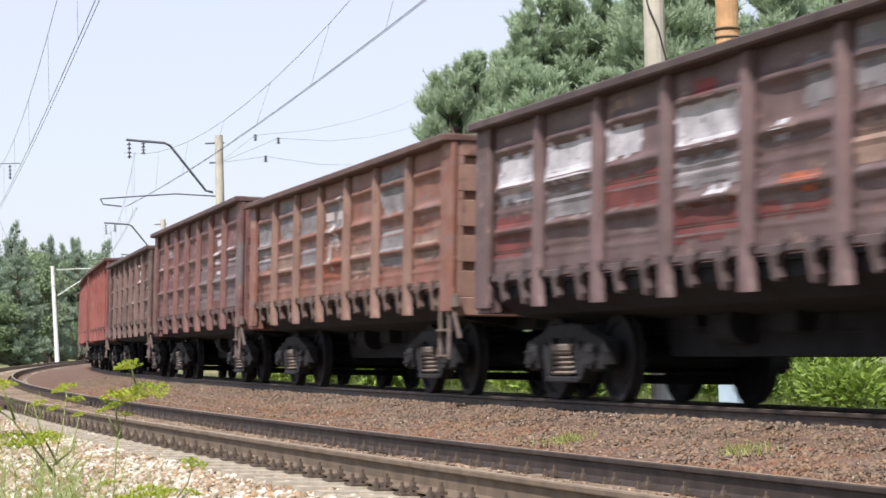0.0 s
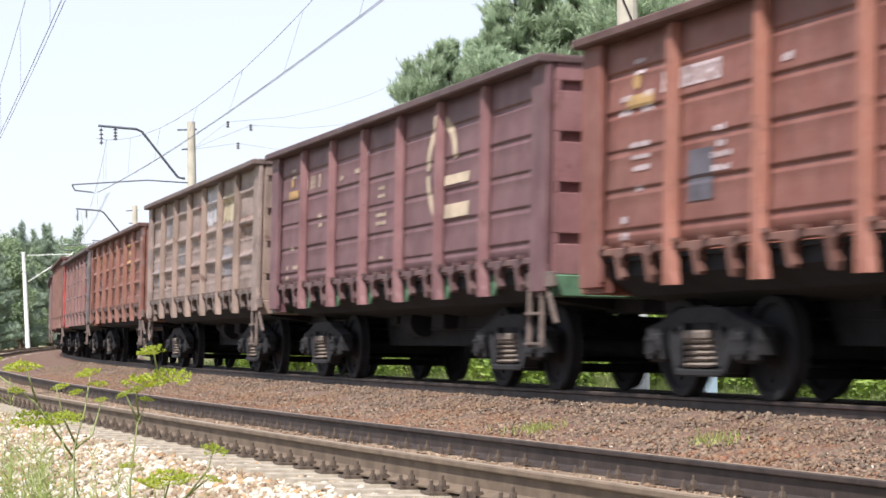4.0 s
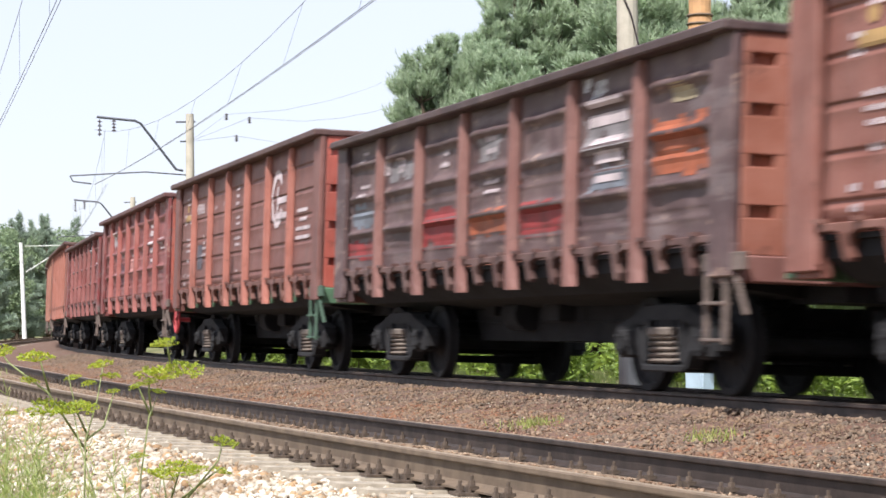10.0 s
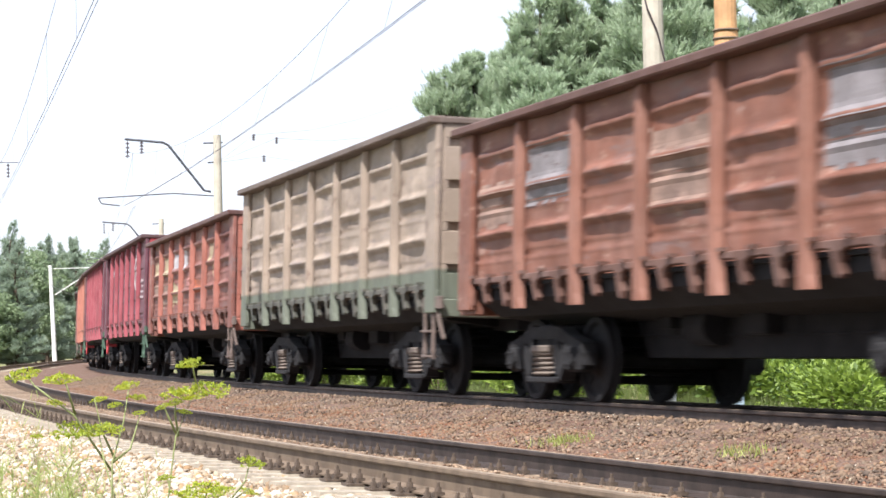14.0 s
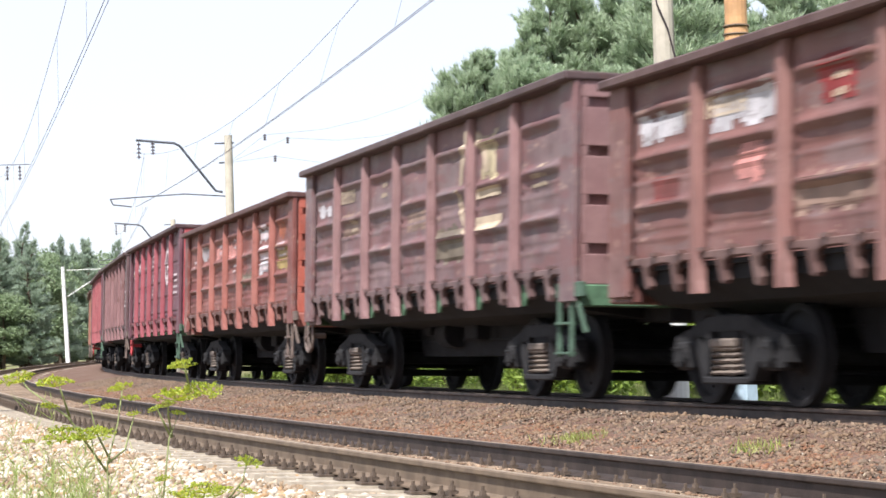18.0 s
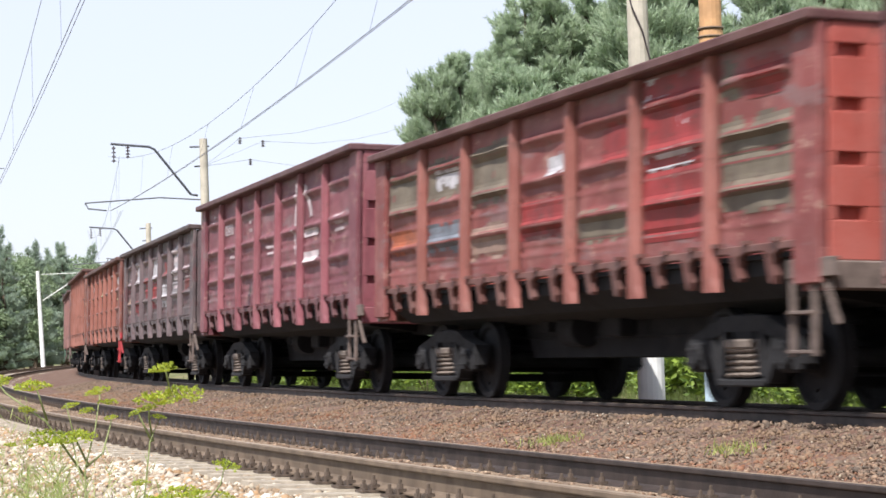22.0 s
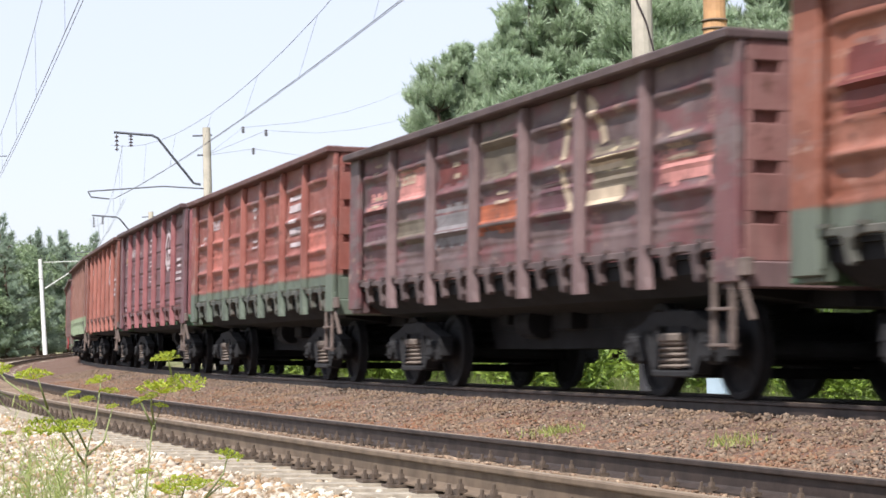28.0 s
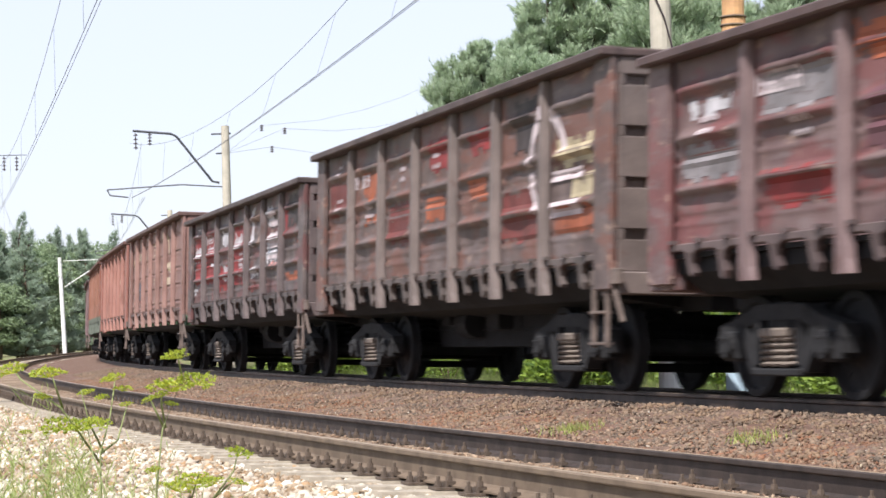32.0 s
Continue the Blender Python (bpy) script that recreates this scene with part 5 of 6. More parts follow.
# kind, wall, posts, patch, amount, second, band, marks, green ladder, brake wheel, words
R, S_ = "ribbed", "smooth"
WAGONS = {
    -6: (R, (120, 78, 68), (130, 92, 82), (110, 100, 95), 0.2, None, None, None, 0, 0, "brown"),
    -5: (R, (128, 76, 62), (140, 96, 84), None, 0, None, None, None, 0, 0, "brown"),
    -4: (S_, (150, 66, 56), (160, 76, 64), None, 0, None, None, None, 0, 0, "red"),
    -3: (S_, (150, 64, 54), (165, 76, 64), None, 0, None, None, None, 0, 0, "red"),
    -2: (R, (112, 78, 70), (132, 98, 88), (140, 130, 124), 0.25, None, None, 3, 0, 0, "grey-brown"),
    -1: (R, (124, 70, 64), (138, 86, 78), (118, 104, 104), 0.35, None, None, 3, 0, 0, "dull red-brown"),
    0: (R, (156, 96, 74), (158, 116, 98), (132, 122, 112), 0.62, None, None, None, 0, 0, "orange-brown and grey patched"),
    1: (R, (98, 66, 64), (126, 96, 96), (196, 192, 196), 0.62, (138, 64, 54), None, None, 0, 0, "dark purple-brown, white patched"),
    2: (R, (132, 80, 64), (138, 92, 78), (112, 92, 84), 0.3, None, None, None, 0, 0, "rusty brown"),
    3: (R, (122, 110, 112), (150, 106, 100), (146, 62, 56), 0.45, (150, 150, 150), None, 4, 1, 0, "grey, red patched"),
    4: (R, (146, 80, 56), (156, 96, 74), (104, 72, 60), 0.3, None, None, 5, 0, 0, "orange-brown"),
    5: (R, (174, 150, 138), (168, 142, 126), (150, 128, 112), 0.4, None, None, None, 0, 2, "weathered beige"),
    6: (S_, (120, 74, 80), (150, 96, 98), None, 0, None, None, 2, 1, 0, "faded maroon"),
    7: (S_, (142, 76, 60), (184, 112, 88), None, 0, None, None, 1, 0, 0, "red-brown"),
    8: (R, (112, 110, 114), (140, 122, 120), (174, 60, 62), 0.3, (136, 134, 136), None, None, 0, 0, "blue-grey, red patched"),
    9: (R, (110, 64, 58), (148, 98, 86), (160, 128, 112), 0.3, None, None, 6, 0, 0, "dark rust-brown"),
    10: (S_, (178, 110, 84), (186, 122, 98), None, 0, None, None, 2, 1, 0, "light orange-brown"),
    11: (S_, (154, 84, 68), (190, 112, 90), None, 0, None, None, 1, 1, 2, "red-brown"),
    12: (R, (138, 58, 56), (160, 82, 76), (98, 78, 94), 0.45, None, None, 3, 0, 0, "dark red"),
    13: (R, (160, 70, 68), (184, 96, 86), (180, 110, 106), 0.25, None, None, 4, 0, 0, "red"),
    14: (S_, (136, 76, 66), (196, 114, 94), None, 0, None, None, 0, 1, 1, "brown with orange posts"),
    15: (R, (96, 64, 66), (154, 98, 88), (166, 84, 58), 0.3, None, None, 5, 0, 0, "dark purple-brown"),
    16: (S_, (158, 92, 76), (208, 126, 102), None, 0, None, None, 1, 1, 0, "orange-brown"),
    17: (S_, (116, 50, 72), (184, 72, 88), None, 0, None, None, 0, 1, 1, "maroon with crimson posts"),
    18: (S_, (116, 50, 72), (184, 72, 88), None, 0, None, None, 0, 1, 1, "maroon with crimson posts"),
    19: (R, (158, 88, 73), (194, 112, 92), (196, 168, 140), 0.4, None, None, None, 0, 0, "rusty orange, cream patched"),
    20: (R, (196, 176, 156), (188, 168, 148), (176, 156, 138), 0.3, None, (122, 130, 112), None, 0, 0, "cream with a green lower edge"),
    21: (R, (154, 90, 64), (164, 104, 80), (150, 140, 130), 0.3, None, None, None, 0, 0, "orange-brown"),
    22: (S_, (112, 54, 72), (182, 84, 92), None, 0, None, None, 0, 1, 1, "maroon with rose posts"),
    23: (S_, (112, 80, 84), (152, 104, 106), None, 0, None, None, 1, 0, 0, "purple-grey"),
    24: (S_, (110, 48, 70), (178, 72, 88), None, 0, None, None, 0, 1, 1, "maroon with crimson posts"),
    25: (R, (150, 72, 62), (182, 104, 90), (196, 160, 140), 0.25, None, None, 5, 0, 0, "red-orange"),
    26: (R, (128, 96, 100), (162, 118, 118), (110, 84, 88), 0.3, None, None, 6, 1, 2, "purple-grey"),
    27: (R, (128, 78, 74), (158, 106, 98), (188, 172, 168), 0.3, (150, 56, 54), None, 6, 0, 0, "grey-brown"),
    28: (R, (154, 80, 58), (168, 96, 76), (206, 130, 124), 0.42, None, None, None, 0, 0, "orange-red, pink patched"),
    29: (R, (148, 72, 54), (172, 96, 76), (170, 104, 88), 0.25, None, None, 5, 0, 0, "orange-red"),
    30: (R, (92, 76, 80), (118, 98, 102), (168, 128, 132), 0.38, None, None, 4, 0, 0, "dark grey"),
    31: (R, (146, 64, 80), (164, 78, 92), None, 0, None, None, 6, 0, 0, "crimson"),
    32: (R, (156, 62, 58), (168, 90, 76), (124, 112, 92), 0.45, (200, 180, 176), None, None, 0, 0, "red, olive patched"),
    33: (R, (112, 66, 70), (152, 98, 96), (144, 104, 104), 0.25, None, None, 6, 0, 0, "dark maroon"),
    34: (R, (158, 66, 56), (176, 86, 70), (206, 190, 184), 0.3, (112, 44, 46), None, 4, 0, 0, "red, white patched"),
    35: (R, (112, 66, 62), (118, 88, 82), (178, 74, 54), 0.5, (160, 48, 52), None, 5, 0, 0, "dark purple-brown"),
    36: (S_, (152, 92, 78), (156, 104, 88), (186, 122, 112), 0.25, None, (158, 176, 140), 2, 0, 0, "brown with pale green lower edge"),
    37: (S_, (156, 86, 70), (188, 108, 90), None, 0, None, None, 0, 1, 2, "orange-brown"),
    38: (S_, (116, 66, 76), (168, 92, 96), None, 0, None, None, 0, 1, 0, "purple-maroon"),
    39: (R, (170, 80, 64), (172, 88, 72), (188, 110, 96), 0.25, None, (112, 126, 108), 4, 0, 0, "red with grey-green lower edge"),
    40: (R, (104, 76, 78), (134, 104, 104), (128, 84, 92), 0.3, None, None, 6, 0, 0, "dark purple-grey"),
    41: (R, (170, 92, 62), (164, 104, 78), (182, 158, 92), 0.3, None, (112, 122, 106), None, 1, 0, "orange, yellow patched"),
    42: (S_, (176, 112, 96), (188, 128, 112), None, 0, None, None, 2, 1, 0, "pinkish brown"),
    43: (S_, (160, 116, 105), (174, 130, 118), None, 0, None, None, 2, 1, 0, "pinkish brown"),
    44: (R, (82, 70, 70), (104, 88, 88), (176, 66, 58), 0.42, (190, 184, 178), None, 4, 0, 0, "dark grey, red-white patched"),
    45: (R, (92, 72, 68), (128, 112, 106), (156, 86, 58), 0.42, None, None, 6, 0, 0, "dark grey-brown, orange patched"),
    46: (R, (108, 76, 76), (134, 106, 106), (128, 52, 58), 0.25, None, None, 5, 0, 0, "dark purple-brown"),
    47: (R, (140, 84, 68), (150, 100, 86), None, 0, None, None, None, 0, 0, "brown"),
}
# rail to top edge of the dented wagons, which come in two heights
TALL = {-6: 3.4, -1: 3.5, 2: 3.56, 5: 3.6, 8: 3.5, 9: 3.5, 13: 3.5, 20: 3.57, 26: 3.53, 28: 3.54, 31: 3.56, 39: 3.52, 41: 3.53, 45: 3.54}
# blotches of an older coat
MOTTLE = {35: (176, 58, 52), 34: (140, 62, 50), 2: (150, 70, 52), 1: (120, 90, 92), 44: (130, 58, 54), 46: (140, 60, 60), 45: (140, 78, 56), 26: (140, 84, 84), 9: (150, 60, 50), 12: (170, 52, 56), 40: (140, 64, 70), 33: (150, 66, 66), 30: (120, 60, 66), 27: (140, 84, 76), 8: (130, 66, 66), 0: (150, 84, 60)}
# end walls of another colour than the posts, most with sunlit brightness put into it
ENDS = {17: (200, 66, 78), 22: (200, 70, 80), 23: (176, 82, 82), 24: (200, 66, 78), 12: (196, 92, 72), 13: (204, 98, 76), 14: (204, 90, 70), 15: (182, 108, 84), 16: (214, 120, 84), 18: (206, 60, 72), 25: (206, 96, 72), 29: (210, 104, 82), 32: (200, 86, 70), 34: (214, 98, 64), 40: (150, 96, 90), 45: (120, 104, 98)}
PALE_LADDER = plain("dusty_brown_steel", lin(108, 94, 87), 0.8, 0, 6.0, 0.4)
TRAIN = {}
for i, (kind, wall, posts, patch, amount, second, band, marks, green, wheel, words) in WAGONS.items():
    def coat(share):
        return paint("wagon_wall", dusty(*wall), shade(lin(*patch), 0.9) if patch and share else None, share, dusty(*band) if band else None, 0.6 if kind == R else 0.15,
                     dusty(*second) if second and share else None, dusty(*MOTTLE[i]) if i in MOTTLE else None)

    wall_mats = [coat(0.0 if i in REPAINT else amount)]
    sooty = tuple(0.4 * a + 0.6 * b for a, b in zip(shade(dusty(*wall), 0.7)[:3], shade(lin(78, 56, 54), 0.5)[:3])) + (1.0,)
    wall_mats.append(paint("top_rail_paint", sooty, None, 0, None, 0.1))
    post_mat = paint("wagon_posts", dusty(*posts), None, 0, dusty(*band) if band else None, 0.1)
    top = 3.58 if kind == S_ else TALL.get(i, 3.28)
    surface = "planked walls" if kind == S_ else "dented walls"
    # Lugs and sill: sooted post paint, darkened further for the shade they hang in.
    lug_mat = paint("sooty_shaded_lug_paint", shade(tuple(0.7 * a + 0.3 * b for a, b in zip(dusty(*(band or posts))[:3], (0.05, 0.042, 0.04))) + (1.0,), 0.62), None, 0, None, 0.3)
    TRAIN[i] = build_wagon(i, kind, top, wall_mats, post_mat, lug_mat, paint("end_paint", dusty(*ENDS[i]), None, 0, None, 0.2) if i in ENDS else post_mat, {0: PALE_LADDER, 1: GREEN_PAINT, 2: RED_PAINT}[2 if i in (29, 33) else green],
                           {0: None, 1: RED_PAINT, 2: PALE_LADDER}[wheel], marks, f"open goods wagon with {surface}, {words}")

# ---- poles, arms and wires of the electric line ----
def ground_at(s, lat):
    """Top of earth or ballast, by the near track's centre."""
    return float(max(ground_height(s, lat), bed_height(lat) if -7.5 < lat < 9.6 else -9))


def insulator(bm, top, length, discs=4, r=0.09):
    t = Vector(top)
    tube(bm, [t, t - Vector((0, 0, length))], 0.02, 6)
    for k in range(discs):
        z = t.z - length * (k + 0.5) / discs
        bmesh.ops.create_cone(bm, cap_ends=True, segments=10, radius1=r, radius2=r * 0.5, depth=0.05, matrix=pose(t.x, t.y, z))


def catenary_pole(s, lat, height, radius, material, label, lean=0.0, group="line poles"):
    """A tapered pole on its footing, at lat from the near track's centre."""
    base = line(s, lat, 0, 0, False)
    base.z = ground_at(s, lat) - 0.05
    p = tagged(empty("catenary_pole", Matrix.Translation(base) @ pose(0, 0, 0, 0, lean, 0)), label, "pole", group)
    bm = bmesh.new()
    tube(bm, [(0, 0, 0), (0, 0, height * 0.5), (0, 0, height)], [radius * 1.12, radius, radius * 0.84], 14)
    part("shaft", bm, material, p, smooth=False)
    return p, base


def arm_part(name, pole, base, points, r, material, label=""):
    """A bent tube from world points, as a part of its pole."""
    inv = pole.matrix_basis.inverted()
    bm = bmesh.new()
    tube(bm, [inv @ Vector(q) for q in points], r, 8)
    return part(name, bm, material, pole, label)


def far_support(s, height):
    """Concrete pole behind the train with a cranked arm over the rails and a lower steady arm."""
    p, base = catenary_pole(s, GAP + 3.2, height + 0.35 - ground_at(s, GAP + 3.2), 0.17, POLE_CONCRETE, "pale concrete catenary pole with steel arms behind the train")
    at = lambda lat, z: line(s, lat, 0, 1, False) + Vector((0, 0, z))
    arm_part("cantilever", p, base, [at(2.95, height - 1.8), at(2.7, height - 1.75), at(1.45, height - 0.12), at(1.25, height - 0.02), at(-0.1, height + 0.1)], 0.044, DARK_STEEL, "dark cranked steel arm")
    arm_part("steady_arm", p, base, [at(3.05, height - 1.95), at(1.6, height - 1.85), at(-1.05, height - 2.0)], 0.024, DARK_STEEL)
    arm_part("registration_arm", p, base, [at(-1.05, height - 2.0), at(-0.95, height - 2.2), at(-0.3, height - 2.28)], 0.025, DARK_STEEL)
    for z, w in ((height - 0.05, 0.5), (height - 0.75, 0.35)):
        arm_part("cross_arm", p, base, [at(3.2 - w, z), at(3.2 + w * 0.4, z + 0.02)], 0.03, DARK_STEEL)
    inv = p.matrix_basis.inverted()
    for lat, drop in ((0.0, 0.6), (0.5, 0.45)):
        bm = bmesh.new()
        insulator(bm, inv @ at(lat, height + 0.02), drop)
        part("insulator", bm, INSULATOR, p)
    return p


def near_support(s, height, lean, arms=True):
    """Whitewashed pole on the near side with a stayed bracket."""
    p, base = catenary_pole(s, -3.2, height, 0.2, WHITE_PAINT, "tall white pole with a stayed bracket beside the track", lean)
    at = lambda lat, z: line(s, lat, 0, 0, False) + Vector((0, 0, z))
    top = base.z + height
    arm_part("bracket", p, base, [at(-3.2, top - 0.35), at(-2.0 if s == 130 else 1.2, top - 0.3)], 0.035 if arms else 0.018, WHITE_PAINT if arms else DARK_STEEL)
    if arms:
        arm_part("strut", p, base, [at(-3.1, top - 2.9), at(0.9, top - 0.4), at(1.3, top - 0.1)], 0.05, WHITE_PAINT)
    if s == 130:
        return p
    inv = p.matrix_basis.inverted()
    for lat in (0.3, 0.8):
        bm = bmesh.new()
        insulator(bm, inv @ at(lat, top - 0.35), 0.6)
        part("insulator", bm, INSULATOR, p)
    return p


def wire(points, r=0.012, name="overhead_wire", label="thin overhead wire"):
    bm = bmesh.new()
    tube(bm, points, r, 5)
    return tagged(part(name, bm, WIRE), label, "wire", "overhead wires")


def span(track, a, b, contact, catenary, zigzag, hang=7.8):
    """Contact wire, sagging carrier and droppers between two supports."""
    p0 = line(a, zigzag[0], 0, track, False)
    p1 = line(b, zigzag[1], 0, track, False)
    n = 14
    low, top = [], []
    for k in range(n + 1):
        u = k / n
        p = p0.lerp(p1, u)
        side = Vector((zigzag[2] * (1 - u), 0, 0)) if len(zigzag) > 2 else Vector()
        low.append(p + side + Vector((0, 0, contact - (0.22 if side else 0.0) * (1 - (2 * u - 1) ** 2))))
        top.append(p + Vector((0, 0, contact + catenary + (hang - contact - catenary) * (2 * u - 1) ** 2)))
    w = tagged(empty("overhead_line"), "contact wire hung from a sagging carrier wire", "wire", "overhead wires")
    for name, pts, r in (("contact_wire", low, 0.007), ("contact_wire", [q + Vector((0.07, 0, 0.02)) for q in low], 0.006), ("carrier_wire", top, 0.006)):
        bm = bmesh.new()
        tube(bm, pts, r, 5)
        part(name, bm, WIRE, w)
    for k in range(1, n, 2):
        bm = bmesh.new()
        tube(bm, [low[k], top[k]], 0.003, 4)
        part("dropper", bm, WIRE, w)


FAR_S = [-18, 29.3, 76.3, 122, 168, 214]
for s in FAR_S:
    if s == 29.3:
        continue
    far_support(s, 8.15 if s != 122 else 7.9)
NEAR_S = [-28, 30, 88, 130, 212]
for s, h, lean in ((34, 9.4, 0), (88, 9.4, 0), (130, 9.3, -1.0), (212, 9.85, -2.0)):
    near_support(s, h, lean, s == 212)
for a, b in zip(FAR_S, FAR_S[1:]):
    span(1, a, b, 5.85, 0.6, (0.2, -0.2, -0.5 if a == 29.3 else 0.0))
for a, b in zip(NEAR_S, NEAR_S[1:]):
    span(0, a, b, 5.85, 0.8, (-0.1, -0.2), 8.0)
# three-wire line with hanging insulators, off behind the pines
for (x, z), (x2, z2) in (((-7.56, 8.84), (1.34, 20.2)), ((-6.68, 8.7), (1.32, 17.9)), ((-7.18, 8.01), (1.29, 15.2))):
    p0, p1 = Vector((x, 82, z)), Vector((x2, 150, z2))
    w = tagged(empty("power_line"), "thin power wire with a hanging insulator", "wire", "power lines")
    bm = bmesh.new()
    tube(bm, [line(76.3, 3.2, 0, 1, False) + Vector((0, 0, 7.4)), p0 + Vector((0, 0, 0.1))] + [p0.lerp(p1, u / 6) + Vector((0, 0, -0.9 * (1 - (u / 3 - 1) ** 2))) for u in range(1, 7)], 0.006, 4)
    part("conductor", bm, WIRE, w)
    bm = bmesh.new()
    insulator(bm, p0 + Vector((0, 0, 0.14)), 0.26, 3, 0.085)
    part("insulator", bm, INSULATOR, w)

# round concrete pole with a cable, the orange steel pole and the blue marker block behind the train
p, base = catenary_pole(29.3, GAP + 3.1, 8.4, 0.17, POLE_CONCRETE, "round pale concrete pole with a looping black cable")
inv = p.matrix_basis.inverted()
bm = bmesh.new()
tube(bm, [(-0.16, -0.1, 6.5), (-0.1, -0.18, 6.15), (0.04, -0.19, 5.8), (0.15, -0.14, 5.35), (0.18, -0.05, 4.7), (0.19, 0.0, 3.0)], 0.014, 6)
part("cable", bm, INSULATOR, p)
bm = bmesh.new()
tube(bm, [(0, 0, 0), (0, 0, 1.5)], [0.205, 0.198], 16)
part("whitewashed_foot", bm, WHITE_PAINT, p, "whitewashed pole foot")
bm = bmesh.new()
ring_bar(bm, (0, 0, 4.62), 0.175, 0.015, "z", 16, 5)
part("clamp", bm, DARK_STEEL, p)
base = Vector((5.6, 43.0, 0))
base.z = ground_height(*side_of(5.6, 43.0)) - 0.05
p = tagged(empty("steel_pole", Matrix.Translation(base)), "orange-painted steel pipe pole with clamp rings", "pole", "line poles")
bm = bmesh.new()
tube(bm, [(0, 0, 0), (0, 0, 7.45)], 0.245, 16)
part("lower_pipe", bm, YELLOW_STEEL, p, smooth=False)
bm = bmesh.new()
tube(bm, [(0, 0, 7.45), (0, 0, 10.6)], 0.225, 16)
part("upper_pipe", bm, YELLOW_STEEL, p)
for z in (7.33, 7.5):
    bm = bmesh.new()
    ring_bar(bm, (0, 0, z), 0.25, 0.025, "z", 18, 5)
    part("clamp_ring", bm, RUST_STEEL, p)
p = tagged(empty("trackside_cabinet", line_pose(27.75, GAP + 3.5, 0, 0, False) @ pose(0, 0, 0, 0, 0, 25)), "pale blue painted trackside cabinet with a flat lid", "cabinet")
p.matrix_basis.translation.z = ground_at(27.75, GAP + 3.5) - 0.04
bm = bmesh.new()
box(bm, -0.17, 0.17, -0.12, 0.12, 0, 1.12, 0.012)
part("body", bm, PALE_BLUE, p)
bm = bmesh.new()
box(bm, -0.19, 0.19, -0.14, 0.14, 1.12, 1.16, 0.012)
part("lid", bm, PALE_BLUE, p)
bm = bmesh.new()
box(bm, -0.13, 0.13, 0.12, 0.13, 0.1, 1.0, 0.004)
part("door", bm, PALE_BLUE, p)

# ---- trees and bushes ----
class Soup:
    """Triangles and quads gathered in plain lists."""
    def __init__(self):
        self.v, self.f = [], []

    def blade(self, p, d, length, width, side):
        b = len(self.v)
        tip = p + d * length
        mid = p + d * length * 0.5
        if width > 0.012 and length < 0.8:
            self.v += [p - side * width * 0.5, p + side * width * 0.5, tip]
            self.f.append((b, b + 1, b + 2))
            return
        self.v += [p - side * width * 0.3, p + side * width * 0.3, mid + side * width * 0.5, tip, mid - side * width * 0.5]
        self.f.append((b, b + 1, b + 2, b + 3, b + 4))

    def leaf(self, p, d, n, length, width):
        side = d.cross(n).normalized()
        b = len(self.v)
        self.v += [p, p + d * length * 0.5 + side * width * 0.5 + n * width * 0.1, p + d * length, p + d * length * 0.5 - side * width * 0.5 + n * width * 0.1]
        self.f.append((b, b + 1, b + 2, b + 3))


def unit(r):
    while True:
        v = Vector((r.uniform(-1, 1), r.uniform(-1, 1), r.uniform(-1, 1)))
        if 0.05 < v.length < 1:
            return v.normalized()


def pine_meshes(seed, height, spread, tufts, blades, needle, bark_only=0.15, droop=0.0, shoot=0.0):
    """Trunk and crown of a young pine: whorls of rising limbs with brushes of needles."""
    r = random.Random(seed)
    bm = bmesh.new()
    bend = [(0.1 * r.uniform(-1, 1) * k, 0.1 * r.uniform(-1, 1) * k, height * k / 6) for k in range(7)]
    tube(bm, bend, [0.17 * height / 10 * (1 - k / 6.6) + 0.015 for k in range(7)], 8)
    soup = Soup()
    levels = int(height * 2.6)
    spots = []
    for l in range(levels):
        f = bark_only + (1 - bark_only) * l / levels
        z = height * f
        cx, cy = np.interp(z, [b[2] for b in bend], [b[0] for b in bend]), np.interp(z, [b[2] for b in bend], [b[1] for b in bend])
        reach = spread * (1 - ((f - bark_only) / (1 - bark_only)) ** 1.15) * r.uniform(0.7, 1.15) + 0.12
        for k in range(r.choice((5, 6, 6, 7))):
            a = r.uniform(0, 6.283)
            length = reach * r.uniform(0.6, 1.1)
            rise = (0.15 + 0.75 * f - droop) * length
            p0 = Vector((cx, cy, z))
            p1 = p0 + Vector((math.cos(a) * length * 0.6, math.sin(a) * length * 0.6, rise * 0.3))
            p2 = p0 + Vector((math.cos(a) * length, math.sin(a) * length, rise * 0.85))
            if length > 0.5:
                tube(bm, [p0, p1, p2], [0.035, 0.02, 0.006], 4, False)
            spots.append((p0, p1, p2, length))
    total = sum(s[3] for s in spots)
    for p0, p1, p2, length in spots:
        for q in range(max(2, int(tufts * length / total))):
            u = r.uniform(0.2, 1.0) ** 0.7
            p = p0.lerp(p1, u / 0.6) if u < 0.6 else p1.lerp(p2, (u - 0.6) / 0.4)
            out = (p2 - p0).normalized()
            side = (out * 0.6 + unit(r) * 0.7 + Vector((0, 0, 0.8))).normalized()
            twig = r.uniform(0.08, 0.55) * min(1.0, length)
            c = p + side * twig * r.uniform(0.3, 1.0)
            for b in range(blades):
                d = (side + unit(r) * 0.6).normalized()
                soup.blade(c + side * shoot * r.random(), d, needle * r.uniform(0.7, 1.2), needle * 0.16, d.cross(unit(r)).normalized())
    # leader
    for b in range(40):
        d = (Vector((0, 0, 1)) + unit(r) * 0.7).normalized()
        soup.blade(Vector((bend[-1][0], bend[-1][1], height - 0.5 + 0.6 * r.random())), d, needle * 1.2, needle * 0.2, d.cross(unit(r)).normalized())
    return finish(bm, "trunk", BARK), soup


